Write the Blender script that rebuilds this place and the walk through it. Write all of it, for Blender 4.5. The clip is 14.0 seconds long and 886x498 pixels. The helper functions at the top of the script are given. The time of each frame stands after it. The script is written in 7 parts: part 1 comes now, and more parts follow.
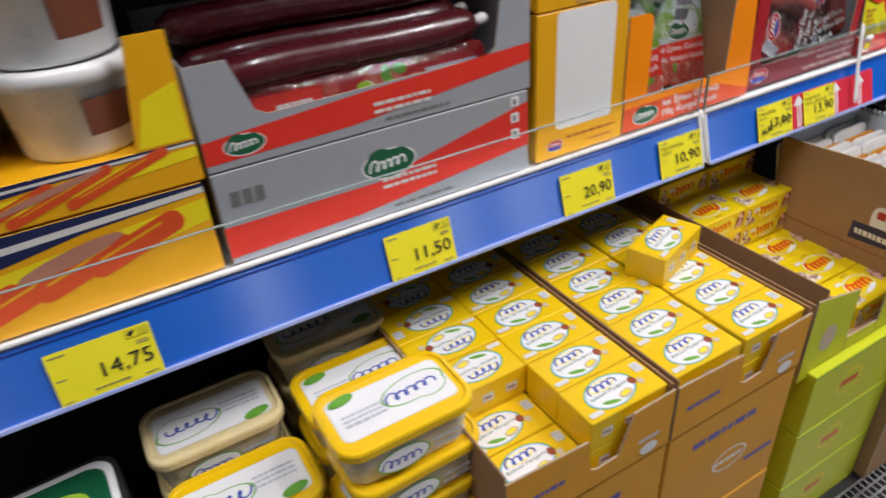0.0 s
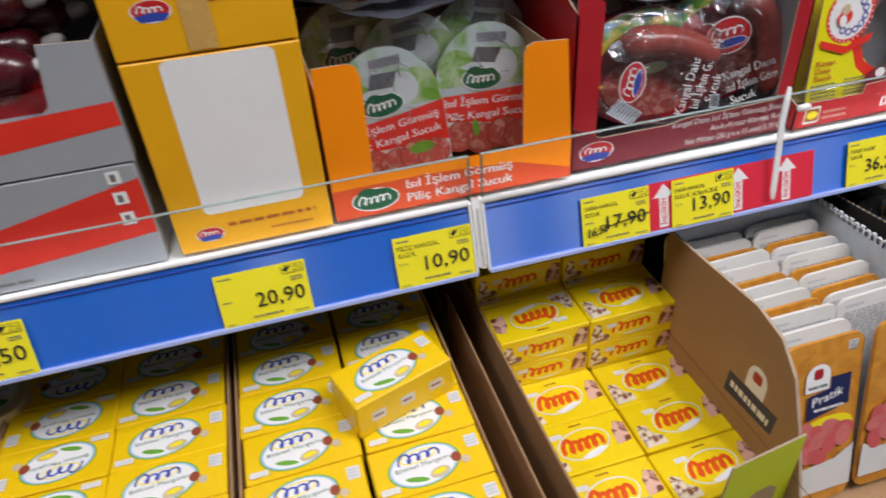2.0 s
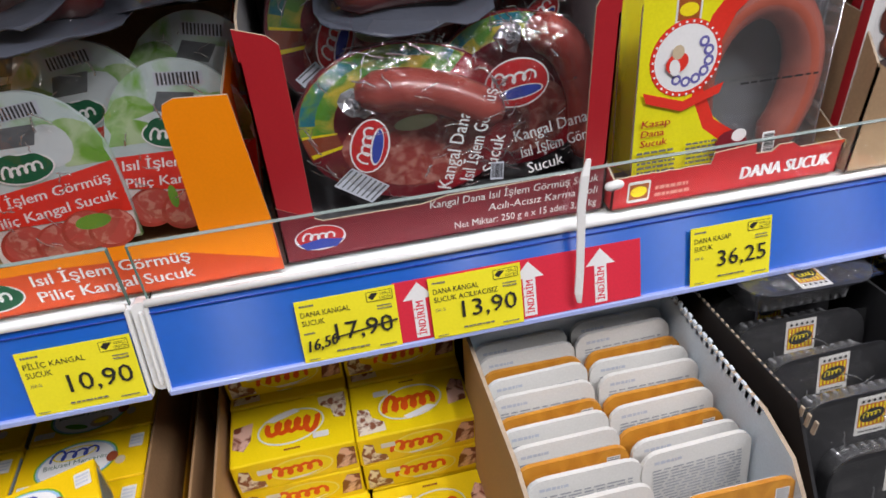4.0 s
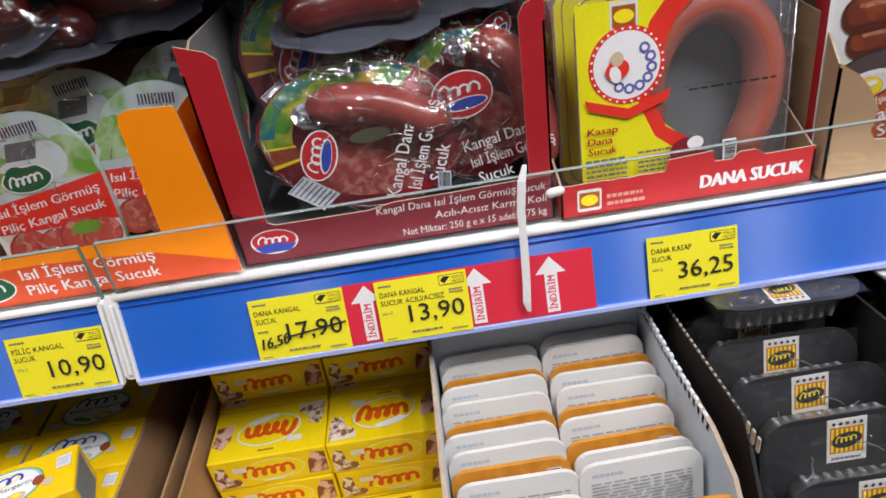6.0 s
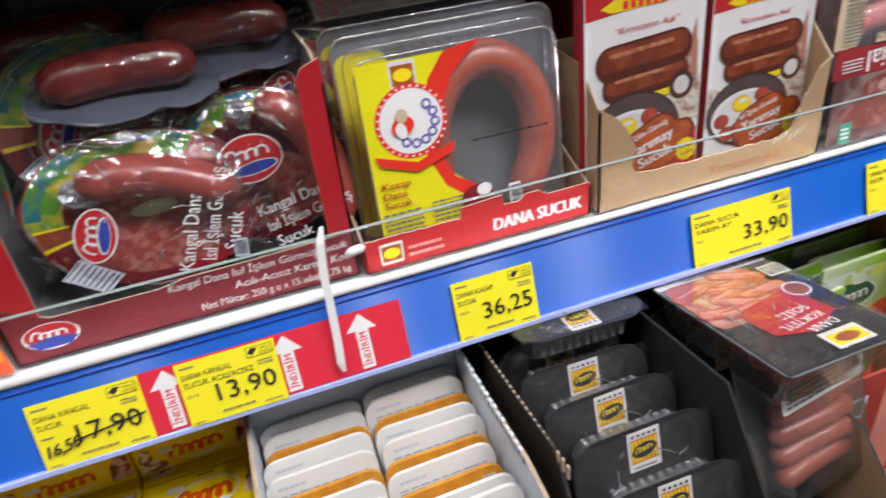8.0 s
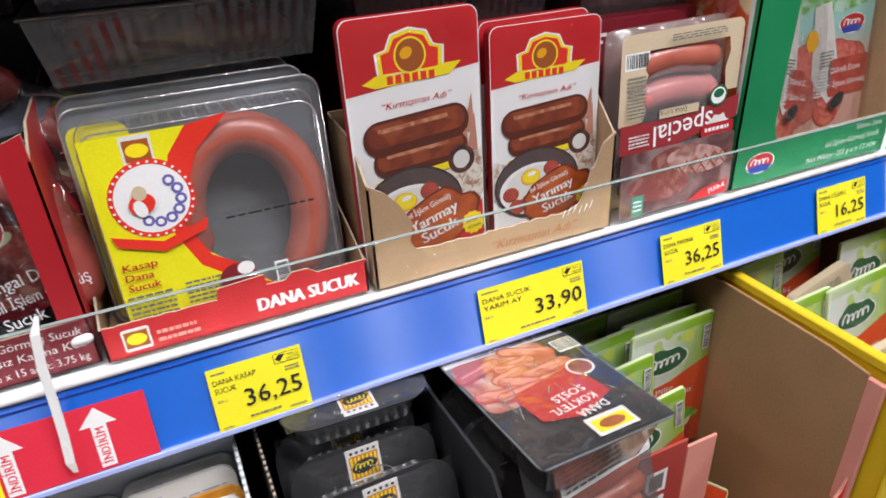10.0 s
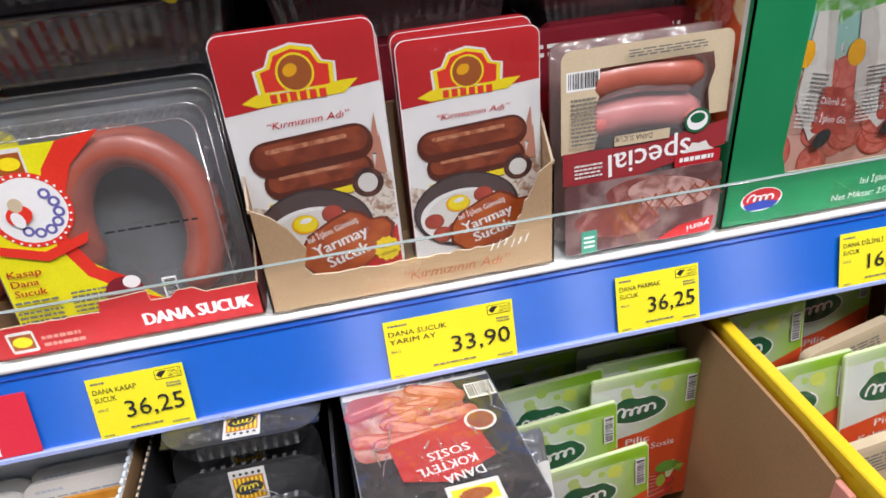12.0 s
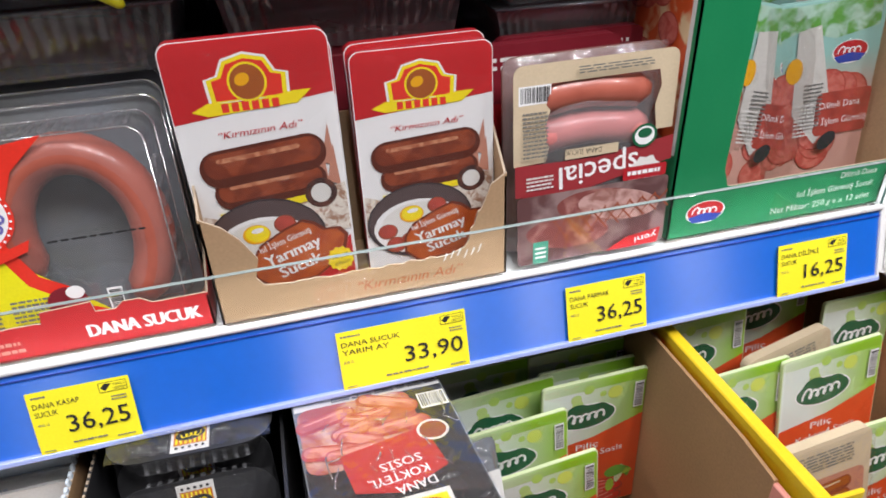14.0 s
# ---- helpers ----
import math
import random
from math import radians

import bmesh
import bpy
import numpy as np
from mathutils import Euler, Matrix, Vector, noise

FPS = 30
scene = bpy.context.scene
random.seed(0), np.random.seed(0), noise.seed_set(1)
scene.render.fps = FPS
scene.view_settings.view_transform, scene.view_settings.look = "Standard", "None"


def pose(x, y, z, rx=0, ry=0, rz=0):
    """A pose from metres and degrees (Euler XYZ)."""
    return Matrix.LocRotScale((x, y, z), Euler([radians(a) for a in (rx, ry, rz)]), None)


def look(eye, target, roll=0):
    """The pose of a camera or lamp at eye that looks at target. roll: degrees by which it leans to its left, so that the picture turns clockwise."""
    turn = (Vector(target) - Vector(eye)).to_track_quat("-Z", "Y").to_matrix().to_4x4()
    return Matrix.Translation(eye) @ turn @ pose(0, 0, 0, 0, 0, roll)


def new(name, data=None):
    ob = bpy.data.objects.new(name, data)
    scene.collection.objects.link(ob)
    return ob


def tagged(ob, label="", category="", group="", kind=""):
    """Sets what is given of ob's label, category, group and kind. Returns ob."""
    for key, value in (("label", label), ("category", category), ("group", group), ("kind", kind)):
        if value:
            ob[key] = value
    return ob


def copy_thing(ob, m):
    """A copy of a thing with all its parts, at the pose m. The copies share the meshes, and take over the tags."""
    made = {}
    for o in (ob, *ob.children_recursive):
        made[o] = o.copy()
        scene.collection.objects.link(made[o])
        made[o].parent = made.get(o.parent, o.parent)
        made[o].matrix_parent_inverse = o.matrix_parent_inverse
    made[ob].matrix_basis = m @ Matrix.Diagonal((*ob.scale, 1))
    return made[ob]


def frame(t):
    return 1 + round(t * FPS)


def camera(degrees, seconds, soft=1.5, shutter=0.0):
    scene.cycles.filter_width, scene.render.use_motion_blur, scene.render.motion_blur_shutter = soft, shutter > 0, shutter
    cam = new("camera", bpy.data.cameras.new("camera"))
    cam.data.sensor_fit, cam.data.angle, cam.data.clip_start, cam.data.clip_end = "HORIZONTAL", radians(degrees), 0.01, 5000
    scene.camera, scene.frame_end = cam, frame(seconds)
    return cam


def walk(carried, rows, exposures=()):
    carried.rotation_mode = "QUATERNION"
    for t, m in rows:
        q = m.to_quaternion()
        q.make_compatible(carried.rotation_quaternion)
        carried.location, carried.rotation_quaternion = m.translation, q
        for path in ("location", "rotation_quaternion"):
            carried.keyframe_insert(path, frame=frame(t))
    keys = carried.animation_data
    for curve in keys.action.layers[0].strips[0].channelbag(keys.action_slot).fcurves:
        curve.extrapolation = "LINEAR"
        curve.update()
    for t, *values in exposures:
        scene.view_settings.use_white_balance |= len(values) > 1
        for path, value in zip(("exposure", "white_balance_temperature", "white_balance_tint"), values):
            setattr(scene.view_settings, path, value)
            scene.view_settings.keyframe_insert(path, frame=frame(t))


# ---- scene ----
cam = camera(67.2, 14.0, 1.6, 0.35)
PATH = [
    (0, (0.211, 0.056, 1.292), (1.013, 1.546, 0.226), -4.3),
    (0.3, (0.3, 0.04, 1.295), (1.06, 1.499, 0.17), -8.2),
    (0.5, (0.336, 0.079, 1.267), (1.192, 1.489, 0.136), -6.6),
    (0.8, (0.427, 0.121, 1.275), (1.312, 1.477, 0.101), -3.1),
    (1, (0.458, 0.154, 1.272), (1.408, 1.509, 0.148), -3.3),
    (1.2, (0.501, 0.161, 1.275), (1.370, 1.587, 0.173), -3.5),
    (1.5, (0.561, 0.153, 1.268), (1.209, 1.68, 0.151), -3.8),
    (1.8, (0.69, 0.12, 1.285), (1.04, 1.69, 0.10), -6.4),
    (2, (0.731, 0.106, 1.277), (1.124, 1.693, 0.125), -4.2),
    (2.2, (0.774, 0.099, 1.269), (1.159, 1.675, 0.100), -5.7),
    (2.5, (0.819, 0.106, 1.265), (1.277, 1.656, 0.088), -8.5),
    (2.8, (0.882, 0.14, 1.24), (1.41, 1.672, 0.066), -8.0),
    (3, (0.895, 0.194, 1.249), (1.512, 1.672, 0.051), -3.3),
    (3.2, (0.924, 0.228, 1.252), (1.5, 1.724, 0.056), -2.5),
    (5.3, (1.102, 0.191, 1.223), (1.041, 1.847, 0.103), -9.4),
    (5.5, (1.112, 0.185, 1.22), (1.109, 1.855, 0.121), -8.9),
    (6, (1.131, 0.176, 1.218), (1.135, 1.885, 0.18), -8.9),
    (6.5, (1.131, 0.176, 1.224), (1.156, 1.885, 0.185), -9.0),
    (7, (1.143, 0.176, 1.226), (1.232, 1.887, 0.194), -9.0),
    (7.5, (1.15, 0.183, 1.231), (1.373, 1.873, 0.186), -8.4),
    (8, (1.159, 0.186, 1.234), (1.648, 1.828, 0.203), -6.6),
    (8.5, (1.193, 0.175, 1.234), (1.868, 1.787, 0.26), -6.9),
    (9, (1.207, 0.166, 1.238), (1.986, 1.748, 0.296), -6.9),
    (9.2, (1.212, 0.163, 1.239), (2.026, 1.728, 0.297), -6.3),
    (11.3, (1.452, 0.204, 1.255), (1.751, 1.876, 0.199), -1.8),
    (11.5, (1.464, 0.194, 1.257), (1.735, 1.863, 0.189), -3.9),
    (12, (1.478, 0.179, 1.26), (1.762, 1.859, 0.212), -5.1),
    (12.5, (1.483, 0.181, 1.26), (1.78, 1.872, 0.233), -4.7),
    (13, (1.481, 0.179, 1.262), (1.801, 1.876, 0.253), -4.3),
    (13.5, (1.478, 0.18, 1.265), (1.829, 1.872, 0.258), -3.7),
    (14, (1.48, 0.179, 1.266), (1.895, 1.832, 0.219), -2.5),
]
walk(cam, [(t, look(eye, target, roll)) for t, eye, target, roll in PATH],
     [(0.0, -0.3), (1.2, -0.4), (2.5, -0.35), (5.5, -0.25), (9.0, 0.0), (11.5, 0.03), (14.0, 0.07)])

# ---- light: rows of ceiling tubes over the aisle ----
def lamp(x, y, size_x, size_y, watts):
    data = bpy.data.lights.new("overhead_light_source", "AREA")
    data.shape, data.size, data.size_y, data.energy = "RECTANGLE", size_x, size_y, watts
    data.color = (0.99, 0.965, 1.0)
    ob = new("overhead_light_source", data)
    ob.matrix_world = pose(x, y, 2.86)
    return ob


LAMPS = [(-0.5, -0.1), (0.6, -0.1), (1.5, -0.3), (1.97, -0.5), (2.45, -0.6), (3.2, -0.6)] + [(x, -4.2) for x in (-2.2, -0.75, 1.95, 2.95, 4.1)]
for lx, ly in LAMPS:
    if ly > -1:
        lamp(lx, ly, 0.06, 0.6, max(13.0, 16.0 + 4.6 * (lx - 1.1)))
    else:
        lamp(lx, ly, 0.06, 0.6, 4)
# unseen strip light, added under the chiller canopy for steep light on the goods
strip = lamp(1.24, 0.47, 3.6, 0.03, 6)
strip.matrix_world = pose(1.24, 0.475, 1.912, -6)
world = bpy.data.worlds.new("world")
world.use_nodes = True
world.node_tree.nodes["Background"].inputs[0].default_value = (0.9, 0.95, 1.0, 1)
world.node_tree.nodes["Background"].inputs[1].default_value = 0.015
scene.world = world
scene.view_settings.exposure = 0.0


# ---- materials ----
MATS = {}


def mat(name, rgb, rough=0.42, metal=0.0, var=0.08, scale=60.0, bump=0.06, coat=0.0, spec=0.5):
    """Painted, printed or moulded surface with fine grain and broad stains."""
    if name in MATS:
        return MATS[name]
    m = bpy.data.materials.new(name)
    m.use_nodes = True
    nt = m.node_tree
    b = nt.nodes["Principled BSDF"]
    tc = nt.nodes.new("ShaderNodeTexCoord")
    big, fine = nt.nodes.new("ShaderNodeTexNoise"), nt.nodes.new("ShaderNodeTexNoise")
    big.inputs["Scale"].default_value, fine.inputs["Scale"].default_value = scale * 0.35, scale * 9
    big.inputs["Detail"].default_value, fine.inputs["Detail"].default_value = 4, 3
    add = nt.nodes.new("ShaderNodeMath")
    add.operation = "ADD"
    rng = nt.nodes.new("ShaderNodeMapRange")
    rng.inputs["From Min"].default_value, rng.inputs["From Max"].default_value = 0.6, 1.4
    rng.inputs["To Min"].default_value, rng.inputs["To Max"].default_value = 1 - var, 1 + var
    mul = nt.nodes.new("ShaderNodeVectorMath")
    mul.operation = "SCALE"
    mul.inputs[0].default_value = rgb
    rr = nt.nodes.new("ShaderNodeMapRange")
    rr.inputs["From Min"].default_value, rr.inputs["From Max"].default_value = 0.3, 0.7
    rr.inputs["To Min"].default_value, rr.inputs["To Max"].default_value = max(0.02, rough - 0.07), rough + 0.07
    for n in (big, fine):
        nt.links.new(tc.outputs["Object"], n.inputs["Vector"])
    nt.links.new(big.outputs["Fac"], add.inputs[0])
    nt.links.new(fine.outputs["Fac"], add.inputs[1])
    nt.links.new(add.outputs[0], rng.inputs["Value"])
    nt.links.new(rng.outputs[0], mul.inputs["Scale"])
    nt.links.new(mul.outputs[0], b.inputs["Base Color"])
    nt.links.new(big.outputs["Fac"], rr.inputs["Value"])
    nt.links.new(rr.outputs[0], b.inputs["Roughness"])
    b.inputs["Metallic"].default_value = metal
    b.inputs["Coat Weight"].default_value = coat
    b.inputs["Coat Roughness"].default_value = 0.12
    b.inputs["Specular IOR Level"].default_value = spec
    if bump:
        bp = nt.nodes.new("ShaderNodeBump")
        bp.inputs["Strength"].default_value, bp.inputs["Distance"].default_value = bump, 0.002
        nt.links.new(big.outputs["Fac"], bp.inputs["Height"])
        nt.links.new(bp.outputs[0], b.inputs["Normal"])
    MATS[name] = m
    return m


def blotchy(name, one, two, scale, low=0.42, high=0.58, rough=0.38, coat=0.15, bump=0.05):
    """Print or surface in two colours that run into one another in soft blotches."""
    m = mat(name, one, rough, var=0.1, scale=scale, bump=bump, coat=coat)
    nt = m.node_tree
    b = nt.nodes["Principled BSDF"]
    tc, nz, mix, rp = nt.nodes.new("ShaderNodeTexCoord"), nt.nodes.new("ShaderNodeTexNoise"), nt.nodes.new("ShaderNodeMix"), nt.nodes.new("ShaderNodeMapRange")
    nz.inputs["Scale"].default_value, nz.inputs["Detail"].default_value, nz.inputs["Distortion"].default_value = scale, 4, 0.6
    rp.inputs["From Min"].default_value, rp.inputs["From Max"].default_value = low, high
    mix.data_type = "RGBA"
    for socket in mix.inputs:
        if socket.type == "RGBA":
            socket.default_value = (*(one if socket.name == "A" else two), 1)
    nt.links.new(tc.outputs["Object"], nz.inputs["Vector"])
    nt.links.new(nz.outputs["Fac"], rp.inputs["Value"])
    nt.links.new(rp.outputs[0], mix.inputs[0])
    nt.links.new(mix.outputs[2], b.inputs["Base Color"])
    return m


def faded(name, one, two, axis, start, end, rough=0.38):
    """Print that fades from one colour to another along an axis of the pack."""
    m = mat(name, one, rough, var=0.05, bump=0.03, coat=0.15)
    nt = m.node_tree
    tc, sep, rp, mix = nt.nodes.new("ShaderNodeTexCoord"), nt.nodes.new("ShaderNodeSeparateXYZ"), nt.nodes.new("ShaderNodeMapRange"), nt.nodes.new("ShaderNodeMix")
    rp.inputs["From Min"].default_value, rp.inputs["From Max"].default_value = start, end
    mix.data_type = "RGBA"
    for socket in mix.inputs:
        if socket.type == "RGBA":
            socket.default_value = (*(one if socket.name == "A" else two), 1)
    nt.links.new(tc.outputs["Object"], sep.inputs[0])
    nt.links.new(sep.outputs[axis], rp.inputs["Value"])
    nt.links.new(rp.outputs[0], mix.inputs[0])
    nt.links.new(mix.outputs[2], nt.nodes["Principled BSDF"].inputs["Base Color"])
    return m


def sheer(name, tint, gloss, wrinkle, scale, veil=0.0, base=0.05):
    """Thin clear wrap: see-through, with a skin that shines by Fresnel and a slight milky veil."""
    m = bpy.data.materials.new(name)
    m.use_nodes = True
    nt = m.node_tree
    nt.nodes.clear()
    out = nt.nodes.new("ShaderNodeOutputMaterial")
    clear, shine, mix = nt.nodes.new("ShaderNodeBsdfTransparent"), nt.nodes.new("ShaderNodeBsdfGlossy"), nt.nodes.new("ShaderNodeMixShader")
    haze, mix2 = nt.nodes.new("ShaderNodeBsdfDiffuse"), nt.nodes.new("ShaderNodeMixShader")
    clear.inputs["Color"].default_value = (*tint, 1)
    haze.inputs["Color"].default_value = (0.75, 0.76, 0.78, 1)
    mix2.inputs[0].default_value = veil
    shine.inputs["Roughness"].default_value = gloss
    lw, pw, fr = nt.nodes.new("ShaderNodeLayerWeight"), nt.nodes.new("ShaderNodeMath"), nt.nodes.new("ShaderNodeMath")
    lw.inputs["Blend"].default_value = 0.5
    pw.operation, fr.operation = "POWER", "MULTIPLY_ADD"
    pw.inputs[1].default_value = 4.0
    fr.inputs[1].default_value, fr.inputs[2].default_value = 0.6, base
    nt.links.new(lw.outputs["Facing"], pw.inputs[0])
    nt.links.new(pw.outputs[0], fr.inputs[0])
    nz, bp, tc = nt.nodes.new("ShaderNodeTexNoise"), nt.nodes.new("ShaderNodeBump"), nt.nodes.new("ShaderNodeTexCoord")
    nz.inputs["Scale"].default_value, nz.inputs["Detail"].default_value = scale, 1.6
    nz.inputs["Distortion"].default_value = 0.8
    bp.inputs["Strength"].default_value, bp.inputs["Distance"].default_value = wrinkle, 0.007
    nt.links.new(tc.outputs["Object"], nz.inputs["Vector"])
    nt.links.new(nz.outputs["Fac"], bp.inputs["Height"])
    nt.links.new(bp.outputs[0], shine.inputs["Normal"])
    nt.links.new(bp.outputs[0], lw.inputs["Normal"])
    nt.links.new(fr.outputs[0], mix.inputs[0])
    nt.links.new(clear.outputs[0], mix2.inputs[1])
    nt.links.new(haze.outputs[0], mix2.inputs[2])
    nt.links.new(mix2.outputs[0], mix.inputs[1])
    nt.links.new(shine.outputs[0], mix.inputs[2])
    nt.links.new(mix.outputs[0], out.inputs[0])
    MATS[name] = m
    return m


FILM = sheer("crinkled_clear_film", (0.98, 0.98, 0.98), 0.07, 0.55, 70, 0.004, 0.11)
# FOLD carries a milky veil that whitens folds and edges into glints
FOLD = sheer("folded_clear_film", (0.92, 0.92, 0.94), 0.12, 0.1, 200, 0.22, 0.5)
WRAP = sheer("taut_clear_film", (0.98, 0.98, 0.98), 0.07, 0.55, 40, 0.004, 0.08)
HAZY = sheer("hazy_clear_film", (0.96, 0.96, 0.97), 0.12, 0.8, 55, 0.12, 0.1)
SHELL = sheer("clear_rigid_plastic", (0.95, 0.95, 0.96), 0.09, 0.4, 26, 0.05, 0.13)
DARKSHELL = sheer("smoky_rigid_plastic", (0.66, 0.64, 0.72), 0.12, 0.4, 30, 0.13, 0.2)
PANE = bpy.data.materials.new("clear_acrylic")
PANE.use_nodes = True
pb = PANE.node_tree.nodes["Principled BSDF"]
pb.inputs["Transmission Weight"].default_value, pb.inputs["Roughness"].default_value = 1.0, 0.02
pb.inputs["IOR"].default_value, pb.inputs["Base Color"].default_value = 1.47, (0.94, 0.97, 0.96, 1)

RAILBLUE = mat("blue_plastic_rail", (0.0, 0.135, 0.68), 0.12, var=0.06, scale=12, bump=0.03)
# the extruded face draws lamp reflections out up and down
nt = RAILBLUE.node_tree
skin = nt.nodes["Principled BSDF"]
along = nt.nodes.new("ShaderNodeCombineXYZ")
along.inputs[0].default_value = 1.0
gloss, blend = nt.nodes.new("ShaderNodeBsdfAnisotropic"), nt.nodes.new("ShaderNodeMixShader")
gloss.inputs["Roughness"].default_value, gloss.inputs["Anisotropy"].default_value = 0.33, 0.76
blend.inputs[0].default_value = 0.13
nt.links.new(along.outputs[0], gloss.inputs["Tangent"])
nt.links.new(skin.outputs[0], blend.inputs[1])
nt.links.new(gloss.outputs[0], blend.inputs[2])
nt.links.new(blend.outputs[0], nt.nodes["Material Output"].inputs["Surface"])
WHITEMETAL = mat("white_powder_coat", (0.78, 0.79, 0.8), 0.35, var=0.08, scale=40)
WHITEPLASTIC = mat("white_plastic", (0.8, 0.8, 0.79), 0.3, var=0.05)
TAGYELLOW = mat("yellow_tag_paper", (0.9, 0.8, 0.02), 0.6, var=0.05, bump=0.03)
INK = mat("black_ink", (0.02, 0.02, 0.022), 0.5, bump=0)
GREYINK = mat("grey_ink", (0.16, 0.16, 0.15), 0.5, bump=0)
SIGNRED = mat("red_sale_strip", (0.72, 0.03, 0.06), 0.4, bump=0.05)
WHITE = mat("white_print", (0.82, 0.82, 0.82), 0.4, var=0.04)
OFFWHITE = mat("off_white_print", (0.7, 0.69, 0.66), 0.45)
CARTON = mat("brown_cardboard", (0.36, 0.21, 0.10), 0.75, var=0.16, scale=45, bump=0.2)
CARTONLIGHT = mat("tan_cardboard", (0.38, 0.245, 0.135), 0.75, var=0.14, scale=45, bump=0.2)
CARTONEDGE = mat("cut_cardboard_edge", (0.42, 0.33, 0.24), 0.85, var=0.25, scale=300, bump=0.4)
GREYBOARD = mat("pale_grey_board", (0.62, 0.69, 0.75), 0.7, var=0.08, bump=0.1)
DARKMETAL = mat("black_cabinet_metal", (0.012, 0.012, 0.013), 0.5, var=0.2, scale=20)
GRILLE = mat("galvanised_grille", (0.42, 0.43, 0.44), 0.35, 0.9, var=0.15, scale=40)
ORANGE = mat("orange_carton", (0.98, 0.275, 0.0), 0.5, var=0.05, spec=0.3)
ORANGERED = mat("orange_red_print", (0.72, 0.08, 0.015), 0.42)
RED = mat("red_print", (0.52, 0.016, 0.02), 0.4)
BRIGHTRED = mat("bright_red_print", (0.75, 0.035, 0.02), 0.4)
DARKRED = mat("maroon_carton", (0.19, 0.012, 0.022), 0.4)
CRIMSON = mat("crimson_carton", (0.42, 0.012, 0.02), 0.42)
SILVER = mat("silver_grey_carton", (0.34, 0.36, 0.39), 0.35, var=0.05)
AMBER = mat("amber_yellow_carton", (0.82, 0.40, 0.005), 0.4, var=0.05)
MARGYELLOW = mat("margarine_yellow", (0.85, 0.55, 0.004), 0.38, var=0.05)
BIZYELLOW = mat("lemon_yellow_carton", (0.9, 0.66, 0.006), 0.36, var=0.05)
LIME = mat("lime_carton", (0.6, 0.64, 0.015), 0.45)
BUTTER = mat("butter_yellow_plastic", (0.9, 0.56, 0.006), 0.25, coat=0.3)
CREAM = mat("cream_plastic", (0.75, 0.62, 0.33), 0.3, coat=0.2)
NAVY = mat("navy_print", (0.012, 0.018, 0.08), 0.45)
BLUEINK = mat("blue_print", (0.03, 0.06, 0.38), 0.45)
SKY = mat("sky_print", (0.3, 0.5, 0.68), 0.45)
BARBLUE = mat("pale_blue_print", (0.33, 0.43, 0.58), 0.5)
GREEN = mat("dark_green_print", (0.008, 0.11, 0.045), 0.4)
MIDGREEN = mat("leaf_green_print", (0.14, 0.38, 0.04), 0.45, var=0.3, scale=140)
LIMEGREEN = mat("fresh_green_print", (0.36, 0.58, 0.05), 0.45, var=0.2, scale=120)
PALEGREEN = mat("pale_green_print", (0.62, 0.72, 0.42), 0.45, var=0.12, scale=90)
BOXGREEN = mat("emerald_carton", (0.008, 0.21, 0.075), 0.4)
TEAL = faded("teal_pouch_print", (0.62, 0.34, 0.28), (0.3, 0.55, 0.5), 1, 0.07, 0.12)
SLICED = blotchy("sliced_sausage_print", (0.62, 0.17, 0.13), (0.5, 0.08, 0.06), 110, 0.42, 0.6)
PIZZA = blotchy("baked_topping_print", (0.62, 0.09, 0.02), (0.82, 0.62, 0.36), 38, 0.46, 0.62)
PINK = mat("ham_pink_print", (0.62, 0.16, 0.15), 0.45, var=0.3, scale=160)
PALEPINK = mat("pale_pink_board", (0.72, 0.30, 0.24), 0.55)
MEAT = mat("sliced_meat_print", (0.42, 0.06, 0.04), 0.4, var=0.45, scale=260)
CASING = blotchy("sausage_casing", (0.27, 0.045, 0.036), (0.17, 0.018, 0.016), 50, 0.35, 0.65, 0.25, 0.35, 0.2)
DARKCASING = mat("dark_sausage_casing", (0.07, 0.007, 0.011), 0.25, var=0.2, scale=120, bump=0.15, coat=0.4)
PINKCASING = blotchy("pink_sausage_casing", (0.40, 0.105, 0.07), (0.30, 0.07, 0.045), 28, 0.35, 0.7, 0.35, 0.2, 0.12)
BROWNPRINT = mat("roast_brown_print", (0.27, 0.06, 0.025), 0.4, var=0.3, scale=200)
LIGHTBROWN = mat("sausage_highlight_print", (0.5, 0.22, 0.15), 0.4)
BOARDBROWN = mat("wood_sign_print", (0.36, 0.09, 0.015), 0.45, var=0.2, scale=200)
BEIGE = mat("beige_print", (0.58, 0.47, 0.32), 0.5, var=0.08)
PACKORANGE = blotchy("honey_orange_print", (0.66, 0.29, 0.035), (0.5, 0.19, 0.02), 60, 0.4, 0.66, 0.35)
BLACKCARD = mat("matt_black_card", (0.022, 0.022, 0.024), 0.45, var=0.2)
PAN = mat("pan_print", (0.04, 0.03, 0.035), 0.4)
YELLOW = mat("bright_yellow_print", (0.9, 0.72, 0.01), 0.42)
ACID = mat("acid_yellow_card", (0.8, 0.74, 0.01), 0.4)
GREYCARD = blotchy("grey_backing_card", (0.165, 0.185, 0.205), (0.12, 0.12, 0.09), 14, 0.42, 0.72, 0.4)
BARCODE = mat("silver_label", (0.5, 0.53, 0.6), 0.3)
PURPLE = mat("violet_print", (0.13, 0.12, 0.38), 0.5)


